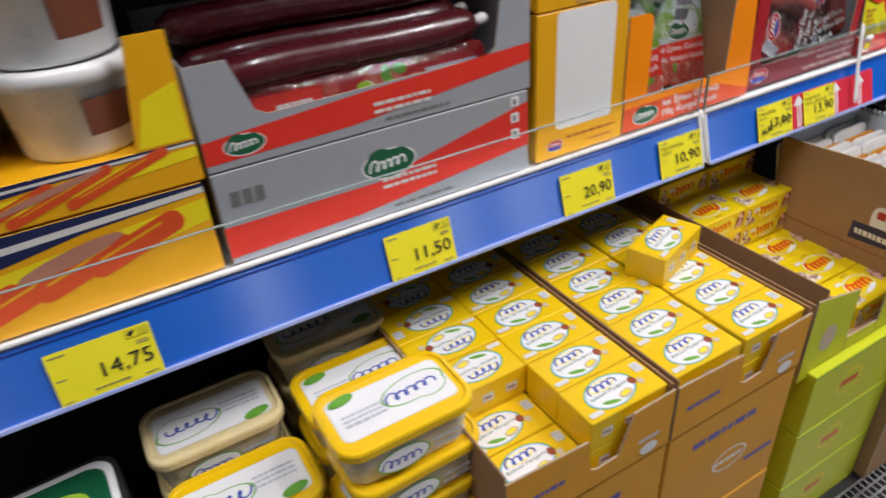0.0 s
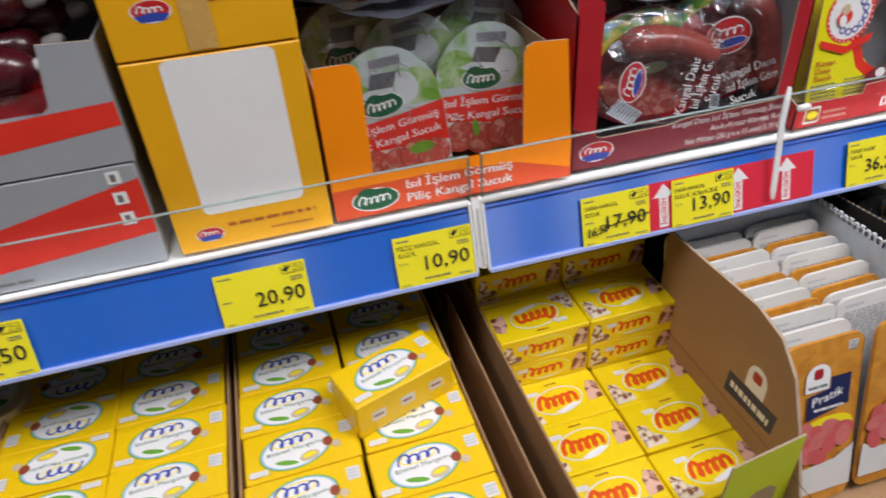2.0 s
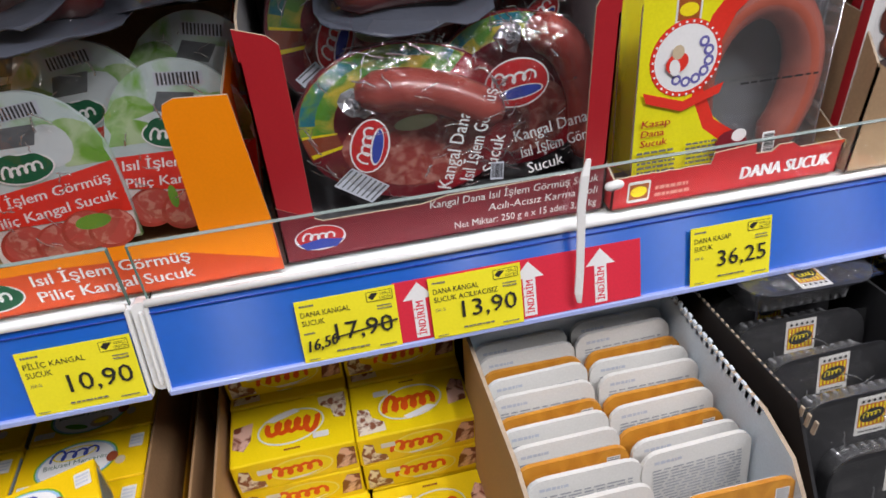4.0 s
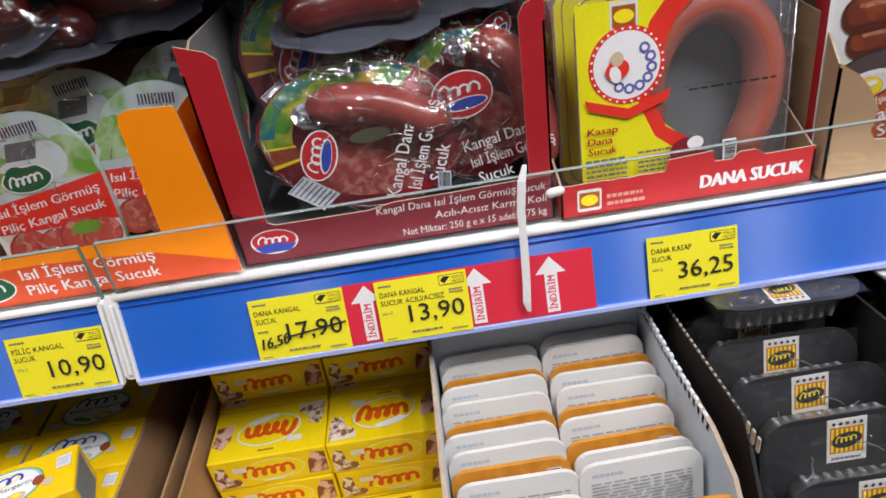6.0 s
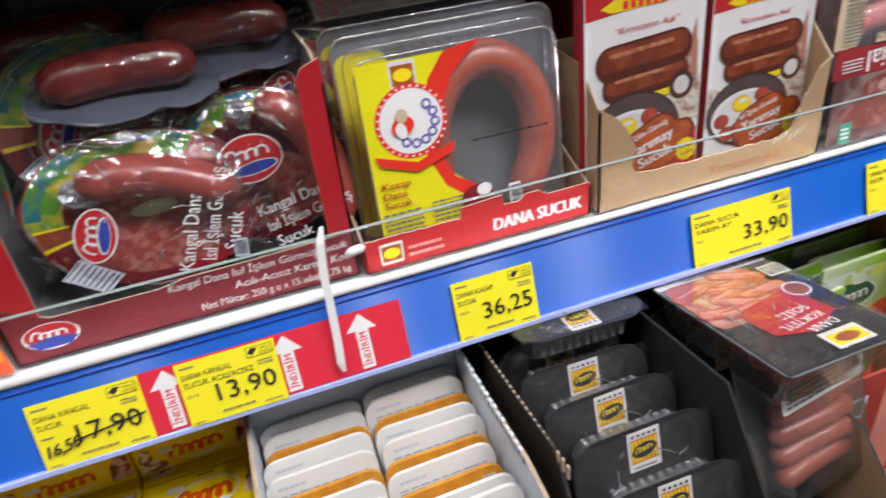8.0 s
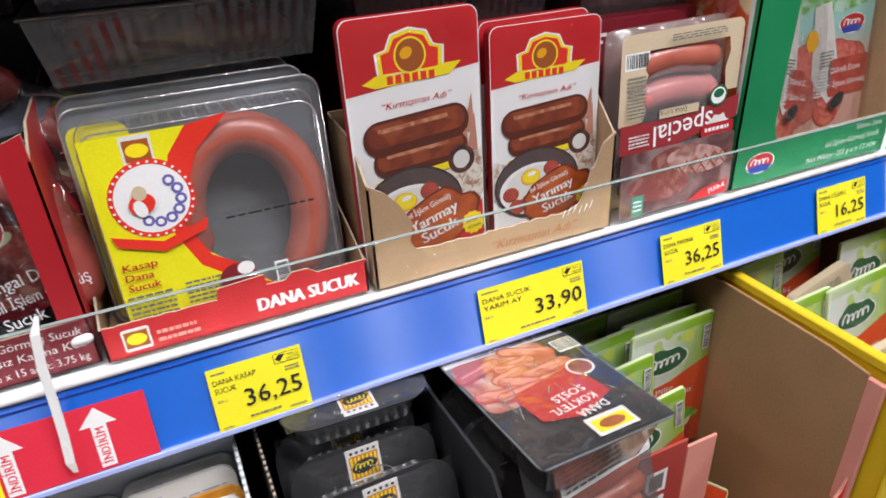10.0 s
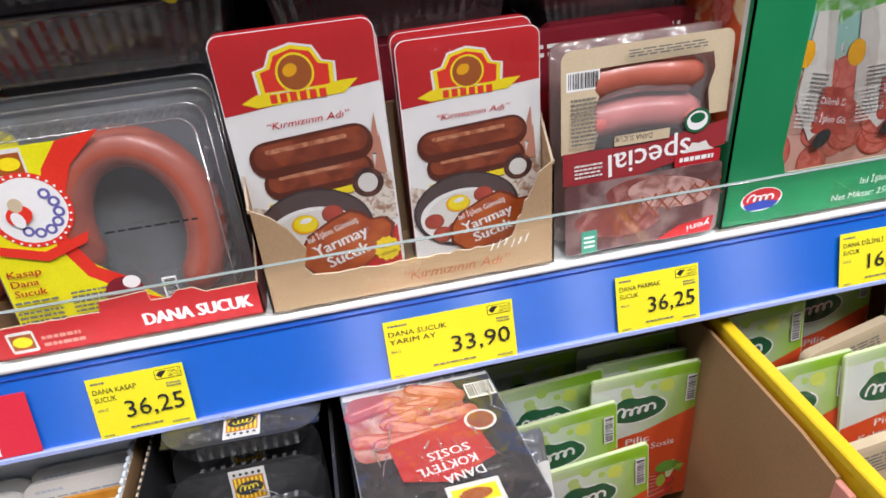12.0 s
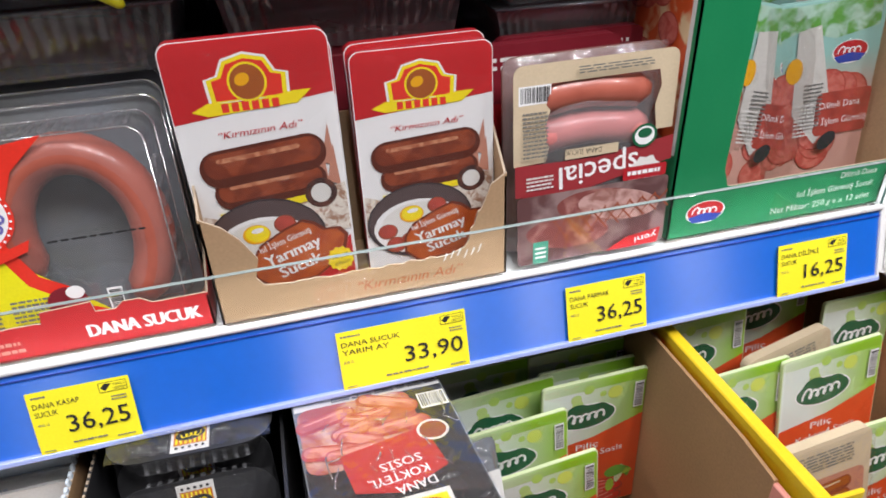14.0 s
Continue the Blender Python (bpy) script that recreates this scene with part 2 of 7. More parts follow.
# ---- mesh helpers ----
class Shape:
    """Collects faces with materials, and becomes one mesh."""

    def __init__(self):
        self.v, self.f, self.i, self.s, self.mats = [], [], [], [], []

    def slot(self, m):
        if m not in self.mats:
            self.mats.append(m)
        return self.mats.index(m)

    def add(self, verts, faces, m, smooth=False):
        n, k = len(self.v), self.slot(m)
        self.v += [tuple(p) for p in verts]
        for f in faces:
            self.f.append([n + j for j in f])
            self.i.append(k)
            self.s.append(smooth)
        return self

    def more(self, back, faces, m):
        """Further faces on the last vertices added, with another material."""
        n, k = len(self.v) - back, self.slot(m)
        for f in faces:
            self.f.append([n + j for j in f])
            self.i.append(k)
            self.s.append(False)
        return self

    def box(self, x0, y0, z0, x1, y1, z1, m, c=0.0008):
        lo, hi = (x0, y0, z0), (x1, y1, z1)
        c = min(c, *(0.4 * abs(b - a) for a, b in zip(lo, hi)))
        verts, ids = [], {}
        for sx in (0, 1):
            for sy in (0, 1):
                for sz in (0, 1):
                    s = (sx, sy, sz)
                    for a in range(3):
                        p = [(hi[k] if s[k] else lo[k]) if k == a else (hi[k] - c if s[k] else lo[k] + c) for k in range(3)]
                        ids[s, a] = len(verts)
                        verts.append(p)
        faces = []
        for a in range(3):
            b, d = (a + 1) % 3, (a + 2) % 3
            for s in (0, 1):
                ring = []
                for u, w in ((0, 0), (1, 0), (1, 1), (0, 1)):
                    k = [0, 0, 0]
                    k[a], k[b], k[d] = s, u, w
                    ring.append(ids[tuple(k), a])
                faces.append(ring if s else ring[::-1])
            for u in (0, 1):
                for w in (0, 1):
                    k0, k1 = [0, 0, 0], [0, 0, 0]
                    k0[a], k1[a] = 0, 1
                    k0[b] = k1[b] = u
                    k0[d] = k1[d] = w
                    q = [ids[tuple(k0), b], ids[tuple(k1), b], ids[tuple(k1), d], ids[tuple(k0), d]]
                    faces.append(q if u == w else q[::-1])
        for s in [(a, b, d) for a in (0, 1) for b in (0, 1) for d in (0, 1)]:
            t = [ids[s, 0], ids[s, 1], ids[s, 2]]
            faces.append(t if sum(s) % 2 else t[::-1])
        return self.add(verts, faces, m)

    def slab(self, outline, t, m, frame_=None, edge=None):
        """A flat outline (x, y) with thickness t behind it along -z, in the frame given."""
        frame_ = frame_ or Matrix()
        n = len(outline)
        vs = [frame_ @ Vector((x, y, 0)) for x, y in outline] + [frame_ @ Vector((x, y, -t)) for x, y in outline]
        self.add(vs, [list(range(n)), list(range(2 * n - 1, n - 1, -1))], m)
        return self.more(2 * n, [[(k + 1) % n, k, n + k, n + (k + 1) % n] for k in range(n)], edge or m)

    def tube(self, pts, r, m, n=12, taper=True):
        """A sausage along a line of points, its ends drawn in."""
        pts = [Vector(p) for p in pts]
        if taper:
            d0, d1 = (pts[0] - pts[1]).normalized(), (pts[-1] - pts[-2]).normalized()
            line = [(pts[0] + d0 * r * 0.95, 0.12), (pts[0] + d0 * r * 0.7, 0.62), (pts[0], 1.0)]
            line += [(p, 1.0) for p in pts[1:-1]] + [(pts[-1], 1.0), (pts[-1] + d1 * r * 0.7, 0.62), (pts[-1] + d1 * r * 0.95, 0.12)]
        else:
            line = [(p, 1.0) for p in pts]
        rings, vs, up = len(line), [], None
        for k, (p, s) in enumerate(line):
            d = (line[min(k + 1, rings - 1)][0] - line[max(k - 1, 0)][0]).normalized()
            if up is None:
                up = d.orthogonal().normalized()
            up = (up - d * up.dot(d)).normalized()
            side = d.cross(up)
            vs += [p + (up * math.cos(a) + side * math.sin(a)) * r * s for a in (2 * math.pi * j / n for j in range(n))]
        fs = [[k * n + j, k * n + (j + 1) % n, (k + 1) * n + (j + 1) % n, (k + 1) * n + j] for k in range(rings - 1) for j in range(n)]
        fs += [list(range(n))[::-1], [(rings - 1) * n + j for j in range(n)]]
        return self.add(vs, fs, m, True)

    def sheet(self, fn, nu, nv, m):
        vs = [fn(u / nu, v / nv) for v in range(nv + 1) for u in range(nu + 1)]
        w = nu + 1
        return self.add(vs, [[v * w + u, v * w + u + 1, (v + 1) * w + u + 1, (v + 1) * w + u] for v in range(nv) for u in range(nu)], m, True)

    def mesh(self, name):
        me = bpy.data.meshes.new(name)
        me.from_pydata(self.v, [], self.f)
        for m in self.mats:
            me.materials.append(m)
        me.polygons.foreach_set("material_index", self.i)
        me.polygons.foreach_set("use_smooth", self.s)
        me.update()
        return me


def part(name, shape, parent, label="", at=None):
    ob = new(name, shape.mesh(name))
    ob.parent = parent
    if name in ("wrap_folds", "rim_folds"):
        tagged(ob, kind="stuff")
    if at is not None:
        ob.matrix_local = at
    return tagged(ob, label)


def thing(name, shape, m, label, category, group="", kind=""):
    ob = new(name, shape.mesh(name) if shape else None)
    ob.matrix_world = m
    return tagged(ob, label, category, group, kind)


def rounded(x0, y0, x1, y1, r, n=5):
    r = min(r, (x1 - x0) / 2.01, (y1 - y0) / 2.01)
    pts = []
    for cx, cy, a0 in ((x1 - r, y1 - r, 0), (x0 + r, y1 - r, 90), (x0 + r, y0 + r, 180), (x1 - r, y0 + r, 270)):
        pts += [(cx + r * math.cos(radians(a0 + 90 * k / n)), cy + r * math.sin(radians(a0 + 90 * k / n))) for k in range(n + 1)]
    return pts


def oval(cx, cy, rx, ry, rot=0, n=28):
    c, s = math.cos(radians(rot)), math.sin(radians(rot))
    out = []
    for k in range(n):
        a = 2 * math.pi * k / n
        x, y = rx * math.cos(a), ry * math.sin(a)
        out.append((cx + x * c - y * s, cy + x * s + y * c))
    return out


def ragged(x0, x1, y, amp, n, seed, slope=0.0):
    r = random.Random(seed)
    return [(x0 + (x1 - x0) * k / n, y + slope * k / n + r.uniform(-amp, amp)) for k in range(n + 1)]


TEXTS = {}


def lettering(text):
    if text not in TEXTS:
        cu = bpy.data.curves.new("lettering", "FONT")
        cu.body, cu.size, cu.resolution_u = text, 1.0, 2
        ob = bpy.data.objects.new("lettering", cu)
        me = bpy.data.meshes.new_from_object(ob)
        vs = [tuple(v.co)[:2] for v in me.vertices]
        fs = [list(p.vertices) for p in me.polygons]
        bpy.data.objects.remove(ob)
        bpy.data.meshes.remove(me)
        TEXTS[text] = (vs, fs)
    return TEXTS[text]


class Art:
    """Print in layers on a flat face: x to the right, y up, z out of the face."""

    def __init__(self, lift=0.00015):
        self.groups, self.z = {}, lift

    def flat(self, vs, fs, m, g):
        self.z += 0.00003
        self.groups.setdefault(g, Shape()).add([(x, y, self.z) for x, y in vs], fs, m)

    def poly(self, pts, m, g="printed_design"):
        self.flat(pts, [list(range(len(pts)))], m, g)

    def rect(self, x0, y0, x1, y1, m, g="printed_design", r=0.0):
        self.poly(rounded(x0, y0, x1, y1, r) if r else [(x0, y0), (x1, y0), (x1, y1), (x0, y1)], m, g)

    def oval(self, cx, cy, rx, ry, m, g="printed_design", rot=0):
        self.poly(oval(cx, cy, rx, ry, rot), m, g)

    def text(self, s, x, y, h, m, g="lettering", w=None, rot=0, align=0.5, bold=0.0, flip=False, slant=0.0):
        """Capital height h, squeezed to width w; align 0 left, 0.5 middle, 1 right."""
        vs, fs = lettering(s)
        if not vs:
            return
        x0, x1 = min(p[0] for p in vs), max(p[0] for p in vs)
        k = h / 0.72
        kx = w / (x1 - x0) if w else k
        c, sn = math.cos(radians(rot)), math.sin(radians(rot))
        for dx in ((0, bold * 0.5, bold) if bold else (0,)):
            out = []
            for px, py in vs:
                u, v = (px - x0 - align * (x1 - x0)) * kx + dx + slant * py * k, py * k
                out.append((x + u * c - v * sn, y + u * sn + v * c))
            self.flat(out, fs, m, g)

    def bars(self, x, y, w, h, rows, m, seed=1, g="small_print"):
        """Unreadable print as plain bars."""
        r = random.Random(seed)
        step = h / rows
        for k in range(rows):
            self.z += 0.00001
            x0, y0 = x, y + h - (k + 0.75) * step
            while x0 < x + w - 0.001:
                ln = min(r.uniform(0.06, 0.2) * w, x + w - x0)
                self.flat([(x0, y0), (x0 + ln, y0), (x0 + ln, y0 + step * 0.5), (x0, y0 + step * 0.5)], [[0, 1, 2, 3]], m, g)
                x0 += ln + 0.03 * w

    def wave(self, x, y, w, h, humps, m, g="logo", rot=0, thick=0.3):
        """A plain wavy ribbon where a maker's name stands."""
        c, s, n = math.cos(radians(rot)), math.sin(radians(rot)), humps * 10
        p, half = w / humps, thick * h * 0.32
        line = []
        for k in range(n + 1):
            a = 2 * math.pi * k / 10
            tall = h * (0.5 if k < 10 else 0.36)
            line.append((p * k / 10 - p * 0.34 * math.sin(a) + 0.2 * tall * (1 - math.cos(a)), tall * (1 - math.cos(a))))
        vs = []
        self.z += 0.00003
        for k, (px, py) in enumerate(line):
            (ax, ay), (bx, by) = line[max(k - 1, 0)], line[min(k + 1, n)]
            ln = math.hypot(bx - ax, by - ay) or 1.0
            for d in (-half, half):
                u, v = px - (by - ay) / ln * d, py + (bx - ax) / ln * d
                vs.append((x + u * c - v * s, y + u * s + v * c, self.z + k * 0.0000012))
        self.z += 0.00005
        self.groups.setdefault(g, Shape()).add(vs, [[2 * k, 2 * k + 2, 2 * k + 3, 2 * k + 1] for k in range(n)], m)

    def barcode(self, x, y, w, h, seed=1, upright=True, ground=None):
        r = random.Random(seed)
        self.rect(x, y, x + w, y + h, ground or WHITE, "barcode")
        length = w if upright else h
        pos = 0.06 * length
        while pos < 0.92 * length:
            t = r.choice((0.025, 0.035, 0.05)) * length
            if upright:
                self.rect(x + pos, y + 0.12 * h, x + pos + t, y + 0.92 * h, INK, "barcode")
            else:
                self.rect(x + 0.12 * w, y + pos, x + 0.92 * w, y + pos + t, INK, "barcode")
            pos += t + r.choice((0.02, 0.03, 0.045)) * length

    def sausage(self, cx, cy, ln, r, rot=0, a=None, b=None, c=None, g="picture"):
        """A printed sausage with its shaded rim and sheen."""
        a, b, c = a or BROWNPRINT, b or MEAT, c or LIGHTBROWN
        cs, sn = math.cos(radians(rot)), math.sin(radians(rot))

        def turn(pts):
            return [(cx + x * cs - y * sn, cy + x * sn + y * cs) for x, y in pts]
        self.poly(turn(rounded(-ln / 2, -r, ln / 2, r, r * 0.95)), a, g)
        self.poly(turn(rounded(-ln * 0.46, -r * 0.5, ln * 0.46, r * 0.82, r * 0.6)), b, g)
        self.poly(turn(rounded(-ln * 0.36, r * 0.3, ln * 0.3, r * 0.55, r * 0.12)), c, g)

    def put(self, parent, at=None, labels=None):
        for g, sh in self.groups.items():
            ob = part(g, sh, parent, (labels or {}).get(g, ""), at)
            if g in ("small_print", "barcode", "date_stamp", "picture", "bokeh_print", "badge_beads", "handling_mark", "leaf_print", "side_picture", "lettering"):
                tagged(ob, kind="stuff")


def stand(x, y, z, lean=0.0, yaw=0.0, roll=0.0):
    """Upright face towards the aisle: lean tips its top to the back, roll turns it in its own plane."""
    return pose(x, y, z, 0, 0, yaw) @ pose(0, 0, 0, 90 - lean, 0, 0) @ pose(0, 0, 0, 0, 0, roll)


FRONT = pose(0, 0, 0, 90, 0, 0)


def film(shape, x0, y0, x1, y1, z, bulge, seed, m=None, amp=0.0016, n=18):
    """A wrinkled wrap over a pack's face."""
    def fn(u, v):
        x, y = x0 + (x1 - x0) * u, y0 + (y1 - y0) * v
        dome = (1 - (2 * u - 1) ** 4) * (1 - (2 * v - 1) ** 4)
        k = noise.noise(Vector((x * 55 + seed * 3.1, y * 55, seed * 1.7))) + 0.5 * noise.noise(Vector((x * 140, y * 140 + seed, 2.0)))
        return (x, y, z + bulge * dome + amp * k * dome)
    return shape.sheet(fn, n, n, m or FILM)


def dome_disc(shape, cx, cy, rx, ry, z, bulge, seed, m, amp=0.0016, rings=8, n=28):
    vs = [(cx, cy, z + bulge)]
    for k in range(1, rings + 1):
        s = k / rings
        for j in range(n):
            a = 2 * math.pi * j / n
            x, y = cx + rx * s * math.cos(a), cy + ry * s * math.sin(a)
            w = noise.noise(Vector((x * 60 + seed * 3.1, y * 60, seed * 1.7))) + 0.5 * noise.noise(Vector((x * 150, y * 150 + seed, 2.0)))
            vs.append((x, y, z + bulge * (1 - s ** 4) + amp * w * (1 - 0.6 * s)))
    fs = [[0, 1 + j, 1 + (j + 1) % n] for j in range(n)]
    for k in range(rings - 1):
        o = 1 + k * n
        fs += [[o + j, o + n + j, o + n + (j + 1) % n, o + (j + 1) % n] for j in range(n)]
    return shape.add(vs, fs, m, True)


# ---- the room ----
X0, X1 = -5.0, 7.0
s = Shape().box(X0, -5.2, -0.12, X1, 1.4, 0.0, mat("floor_screed", (0.16, 0.16, 0.16), 0.6))
floor = thing("floor", s, Matrix(), "light grey shop floor with square ceramic tiles", "floor", kind="structure")
TILE = mat("grey_floor_tile", (0.16, 0.155, 0.15), 0.25, var=0.1, scale=8, bump=0.03)
tile_mesh = Shape().box(-0.198, -0.198, 0.0005, 0.198, 0.198, 0.009, TILE, 0.002).mesh("tile")
for i in range(14):
    for j in range(7):
        tile = new("tile", tile_mesh)
        tile.parent = floor
        tile.location = (-1.6 + 0.4 * i, -2.55 + 0.4 * j, 0)
s = Shape().box(X0, -5.2, 3.0, X1, 1.4, 3.12, mat("white_ceiling", (0.55, 0.55, 0.54), 0.8, scale=6))
thing("ceiling", s, Matrix(), "white painted shop ceiling", "ceiling", kind="structure")
WALL = mat("grey_wall_paint", (0.26, 0.26, 0.26), 0.7, scale=5)
for nm, a in (("wall_north", (X0, 1.2, 0, X1, 1.35, 3)), ("wall_south", (X0, -5.2, 0, X1, -5.05, 3)),
              ("wall_west", (X0, -5.05, 0, X0 + 0.15, 1.2, 3)), ("wall_east", (X1 - 0.15, -5.05, 0, X1, 1.2, 3))):
    thing(nm, Shape().box(*a, WALL), Matrix(), "plain grey painted shop wall", "wall", kind="structure")
HOUSING = mat("white_lamp_housing", (0.8, 0.8, 0.8), 0.4)
for lx, ly in LAMPS:
    s = Shape().box(-0.11, -0.36, 0.0, 0.11, 0.36, 0.07, HOUSING, 0.006)
    light = thing("ceiling_light", s, pose(lx, ly, 2.93), "white batten fitting with lit tubes on the ceiling", "ceiling light", "ceiling lights")
    part("end_cap", Shape().box(-0.1, 0.32, -0.05, 0.1, 0.36, 0.0, HOUSING, 0.004), light)
    part("end_cap", Shape().box(-0.1, -0.36, -0.05, 0.1, -0.32, 0.0, HOUSING, 0.004), light)

# ---- the open chiller cabinet ----
JOINT, JOINT2 = 0.886, 2.003
BX0, BX1 = -0.62, 3.1
cab = thing("chiller_cabinet", Shape().box(BX0, 0.28, 0.05, BX1, 1.08, 0.30, DARKMETAL, 0.004), Matrix(),
            "open multideck chiller with black interior and white shelves", "refrigerator")
part("back_panel", Shape().box(BX0, 1.04, 0.30, BX1, 1.08, 2.0, DARKMETAL), cab)
part("side_panel", Shape().box(BX0 - 0.04, 0.25, 0.05, BX0, 1.08, 2.0, WHITEMETAL), cab)
part("side_panel", Shape().box(BX1, 0.25, 0.05, BX1 + 0.04, 1.08, 2.0, WHITEMETAL), cab)
part("canopy", Shape().box(BX0 - 0.04, 0.45, 1.92, BX1 + 0.04, 1.08, 2.05, WHITEMETAL, 0.01), cab)
part("deck", Shape().box(BX0, 0.357, 0.34, BX1, 1.04, 0.36, DARKMETAL), cab)
part("kick_plate", Shape().box(BX0, 0.31, 0.0, BX1, 0.34, 0.05, DARKMETAL), cab)
part("front_panel", Shape().box(BX0, 0.25, 0.05, BX1, 0.267, 0.36, mat("pale_blue_grey_panel", (0.5, 0.54, 0.62), 0.4, scale=10), 0.004), cab)
# air grille: a punched strip of small square holes
s = Shape()
gy0, gy1 = 0.269, 0.354
ncol, nrow, pitch = 150, 6, 0.0125
gx = 0.3
wire = 0.0016
for r_ in range(nrow + 1):
    y = gy0 + (gy1 - gy0) * r_ / nrow
    s.box(gx, y - wire, 0.3605, gx + ncol * pitch, y + wire, 0.363, GRILLE, 0.0003)
for c_ in range(ncol + 1):
    x = gx + c_ * pitch
    s.add([(x - wire, gy0, 0.3633), (x + wire, gy0, 0.3633), (x + wire + 0.006, gy1, 0.3633), (x - wire + 0.006, gy1, 0.3633)], [[0, 1, 2, 3]], GRILLE)
part("air_grille", s, cab, "galvanised punched air grille")
part("grille_trough", Shape().box(BX0, 0.267, 0.305, BX1, 0.357, 0.311, DARKMETAL), cab)
part("front_rail", Shape().box(BX0, 0.242, 0.315, BX1, 0.2495, 0.355, RAILBLUE), cab, "blue price rail along the front edge")

RTOP, RBOT = (0.5925, 0.966), (0.574, 0.902)
RLEN = math.hypot(RTOP[0] - RBOT[0], RTOP[1] - RBOT[1])
RLEAN = math.degrees(math.atan2(RTOP[0] - RBOT[0], RTOP[1] - RBOT[1]))


def shelf(x0, x1, y0, z, label):
    ob = thing("shelf", Shape().box(x0, y0 + 0.002, z - 0.022, x1, 1.035, z - 0.004, WHITEMETAL, 0.002), Matrix(), label, "shelf", "chiller shelves")
    # black sheet added below to kill white bounce and deepen the shade
    part("underside", Shape().box(x0 + 0.002, y0 + 0.004, z - 0.0255, x1 - 0.002, 1.033, z - 0.0225, DARKMETAL, 0.0005), ob, "dark sheet under the shelf, added to deepen the shade")
    part("front_lip", Shape().box(x0, y0 - 0.006, z - 0.03, x1, y0 + 0.0015, z, WHITEMETAL, 0.002), ob, "scuffed white steel lip")
    return ob


def rail(x0, x1):
    """Tilted blue price rail with its rolled top and clear lower lip."""
    s_ = Shape()
    w = x1 - x0
    s_.slab([(0, 0), (w, 0), (w, RLEN), (0, RLEN)], 0.003, RAILBLUE)
    ob = thing("price_rail", s_, stand(x0, RBOT[0], RBOT[1], RLEAN), "glossy blue plastic price rail on the shelf edge", "price rail", "price rails")
    part("top_bead", Shape().tube([(0, RLEN + 0.001, 0.0005), (w, RLEN + 0.001, 0.0005)], 0.003, WHITEPLASTIC, 8, False), ob, "white top bead")
    part("lower_lip", Shape().box(0, -0.002, -0.002, w, 0.0025, 0.004, mat("lilac_clear_lip", (0.35, 0.42, 0.75), 0.2), 0.0008), ob)
    part("upper_groove", Shape().box(0, RLEN - 0.0072, 0.0002, w, RLEN - 0.006, 0.0012, mat("deep_blue_plastic", (0.008, 0.04, 0.32), 0.3), 0.0003), ob)
    part("end_edge", Shape().box(-0.0012, 0, -0.003, 0.0014, RLEN, 0.0025, WHITEPLASTIC, 0.0005), ob)
    part("end_edge", Shape().box(w - 0.0014, 0, -0.003, w + 0.0012, RLEN, 0.0025, WHITEPLASTIC, 0.0005), ob)
    return ob


def riser(x0, x1):
    """Clear upright plate along the shelf front."""
    ob = thing("glass_riser", Shape().box(x0, 0.5945, 0.9665, x1, 0.5975, 1.0115, PANE, 0.0004), Matrix(), "clear acrylic front guard on the shelf edge", "shelf guard", "shelf guards")
    ob.visible_shadow = False
    e = part("polished_edge", Shape().box(x0, 0.5943, 1.0114, x1, 0.5977, 1.0121, mat("acrylic_cut_edge", (0.26, 0.32, 0.31), 0.25), 0.0002), ob)
    e.visible_shadow = False
    for x in (x0, x1):
        part("polished_edge", Shape().box(x - 0.0006, 0.5943, 0.9665, x + 0.0006, 0.5977, 1.0115, mat("green_cut_edge", (0.1, 0.2, 0.18), 0.25), 0.0002), ob)


for a, b in ((BX0, JOINT - 0.004), (JOINT + 0.004, JOINT2 - 0.004), (JOINT2 + 0.004, BX1)):
    shelf(a, b, 0.5985, 0.966, "white steel chiller shelf loaded with sausage packs")
    rail(a, b - 0.004)
    riser(a + 0.002, b - 0.002)
    # upper shelf stays out of view; its edge is set to shade the packs
    shelf(a, b, 0.598, 1.31, "unseen white steel upper shelf, set to shade the packs below")
# white end brackets where two shelves meet
for jx in (JOINT, JOINT2):
    s = Shape().slab(rounded(-0.0055, 0, 0.0055, 0.066, 0.005), 0.012, WHITEPLASTIC)
    br = thing("shelf_bracket", s, stand(jx, 0.5745, 0.905, RLEAN), "white plastic end bracket between two price rails", "bracket", "shelf brackets")
    part("bracket_rib", Shape().box(-0.0012, 0.004, 0.0, 0.0012, 0.06, 0.003, WHITEPLASTIC), br)


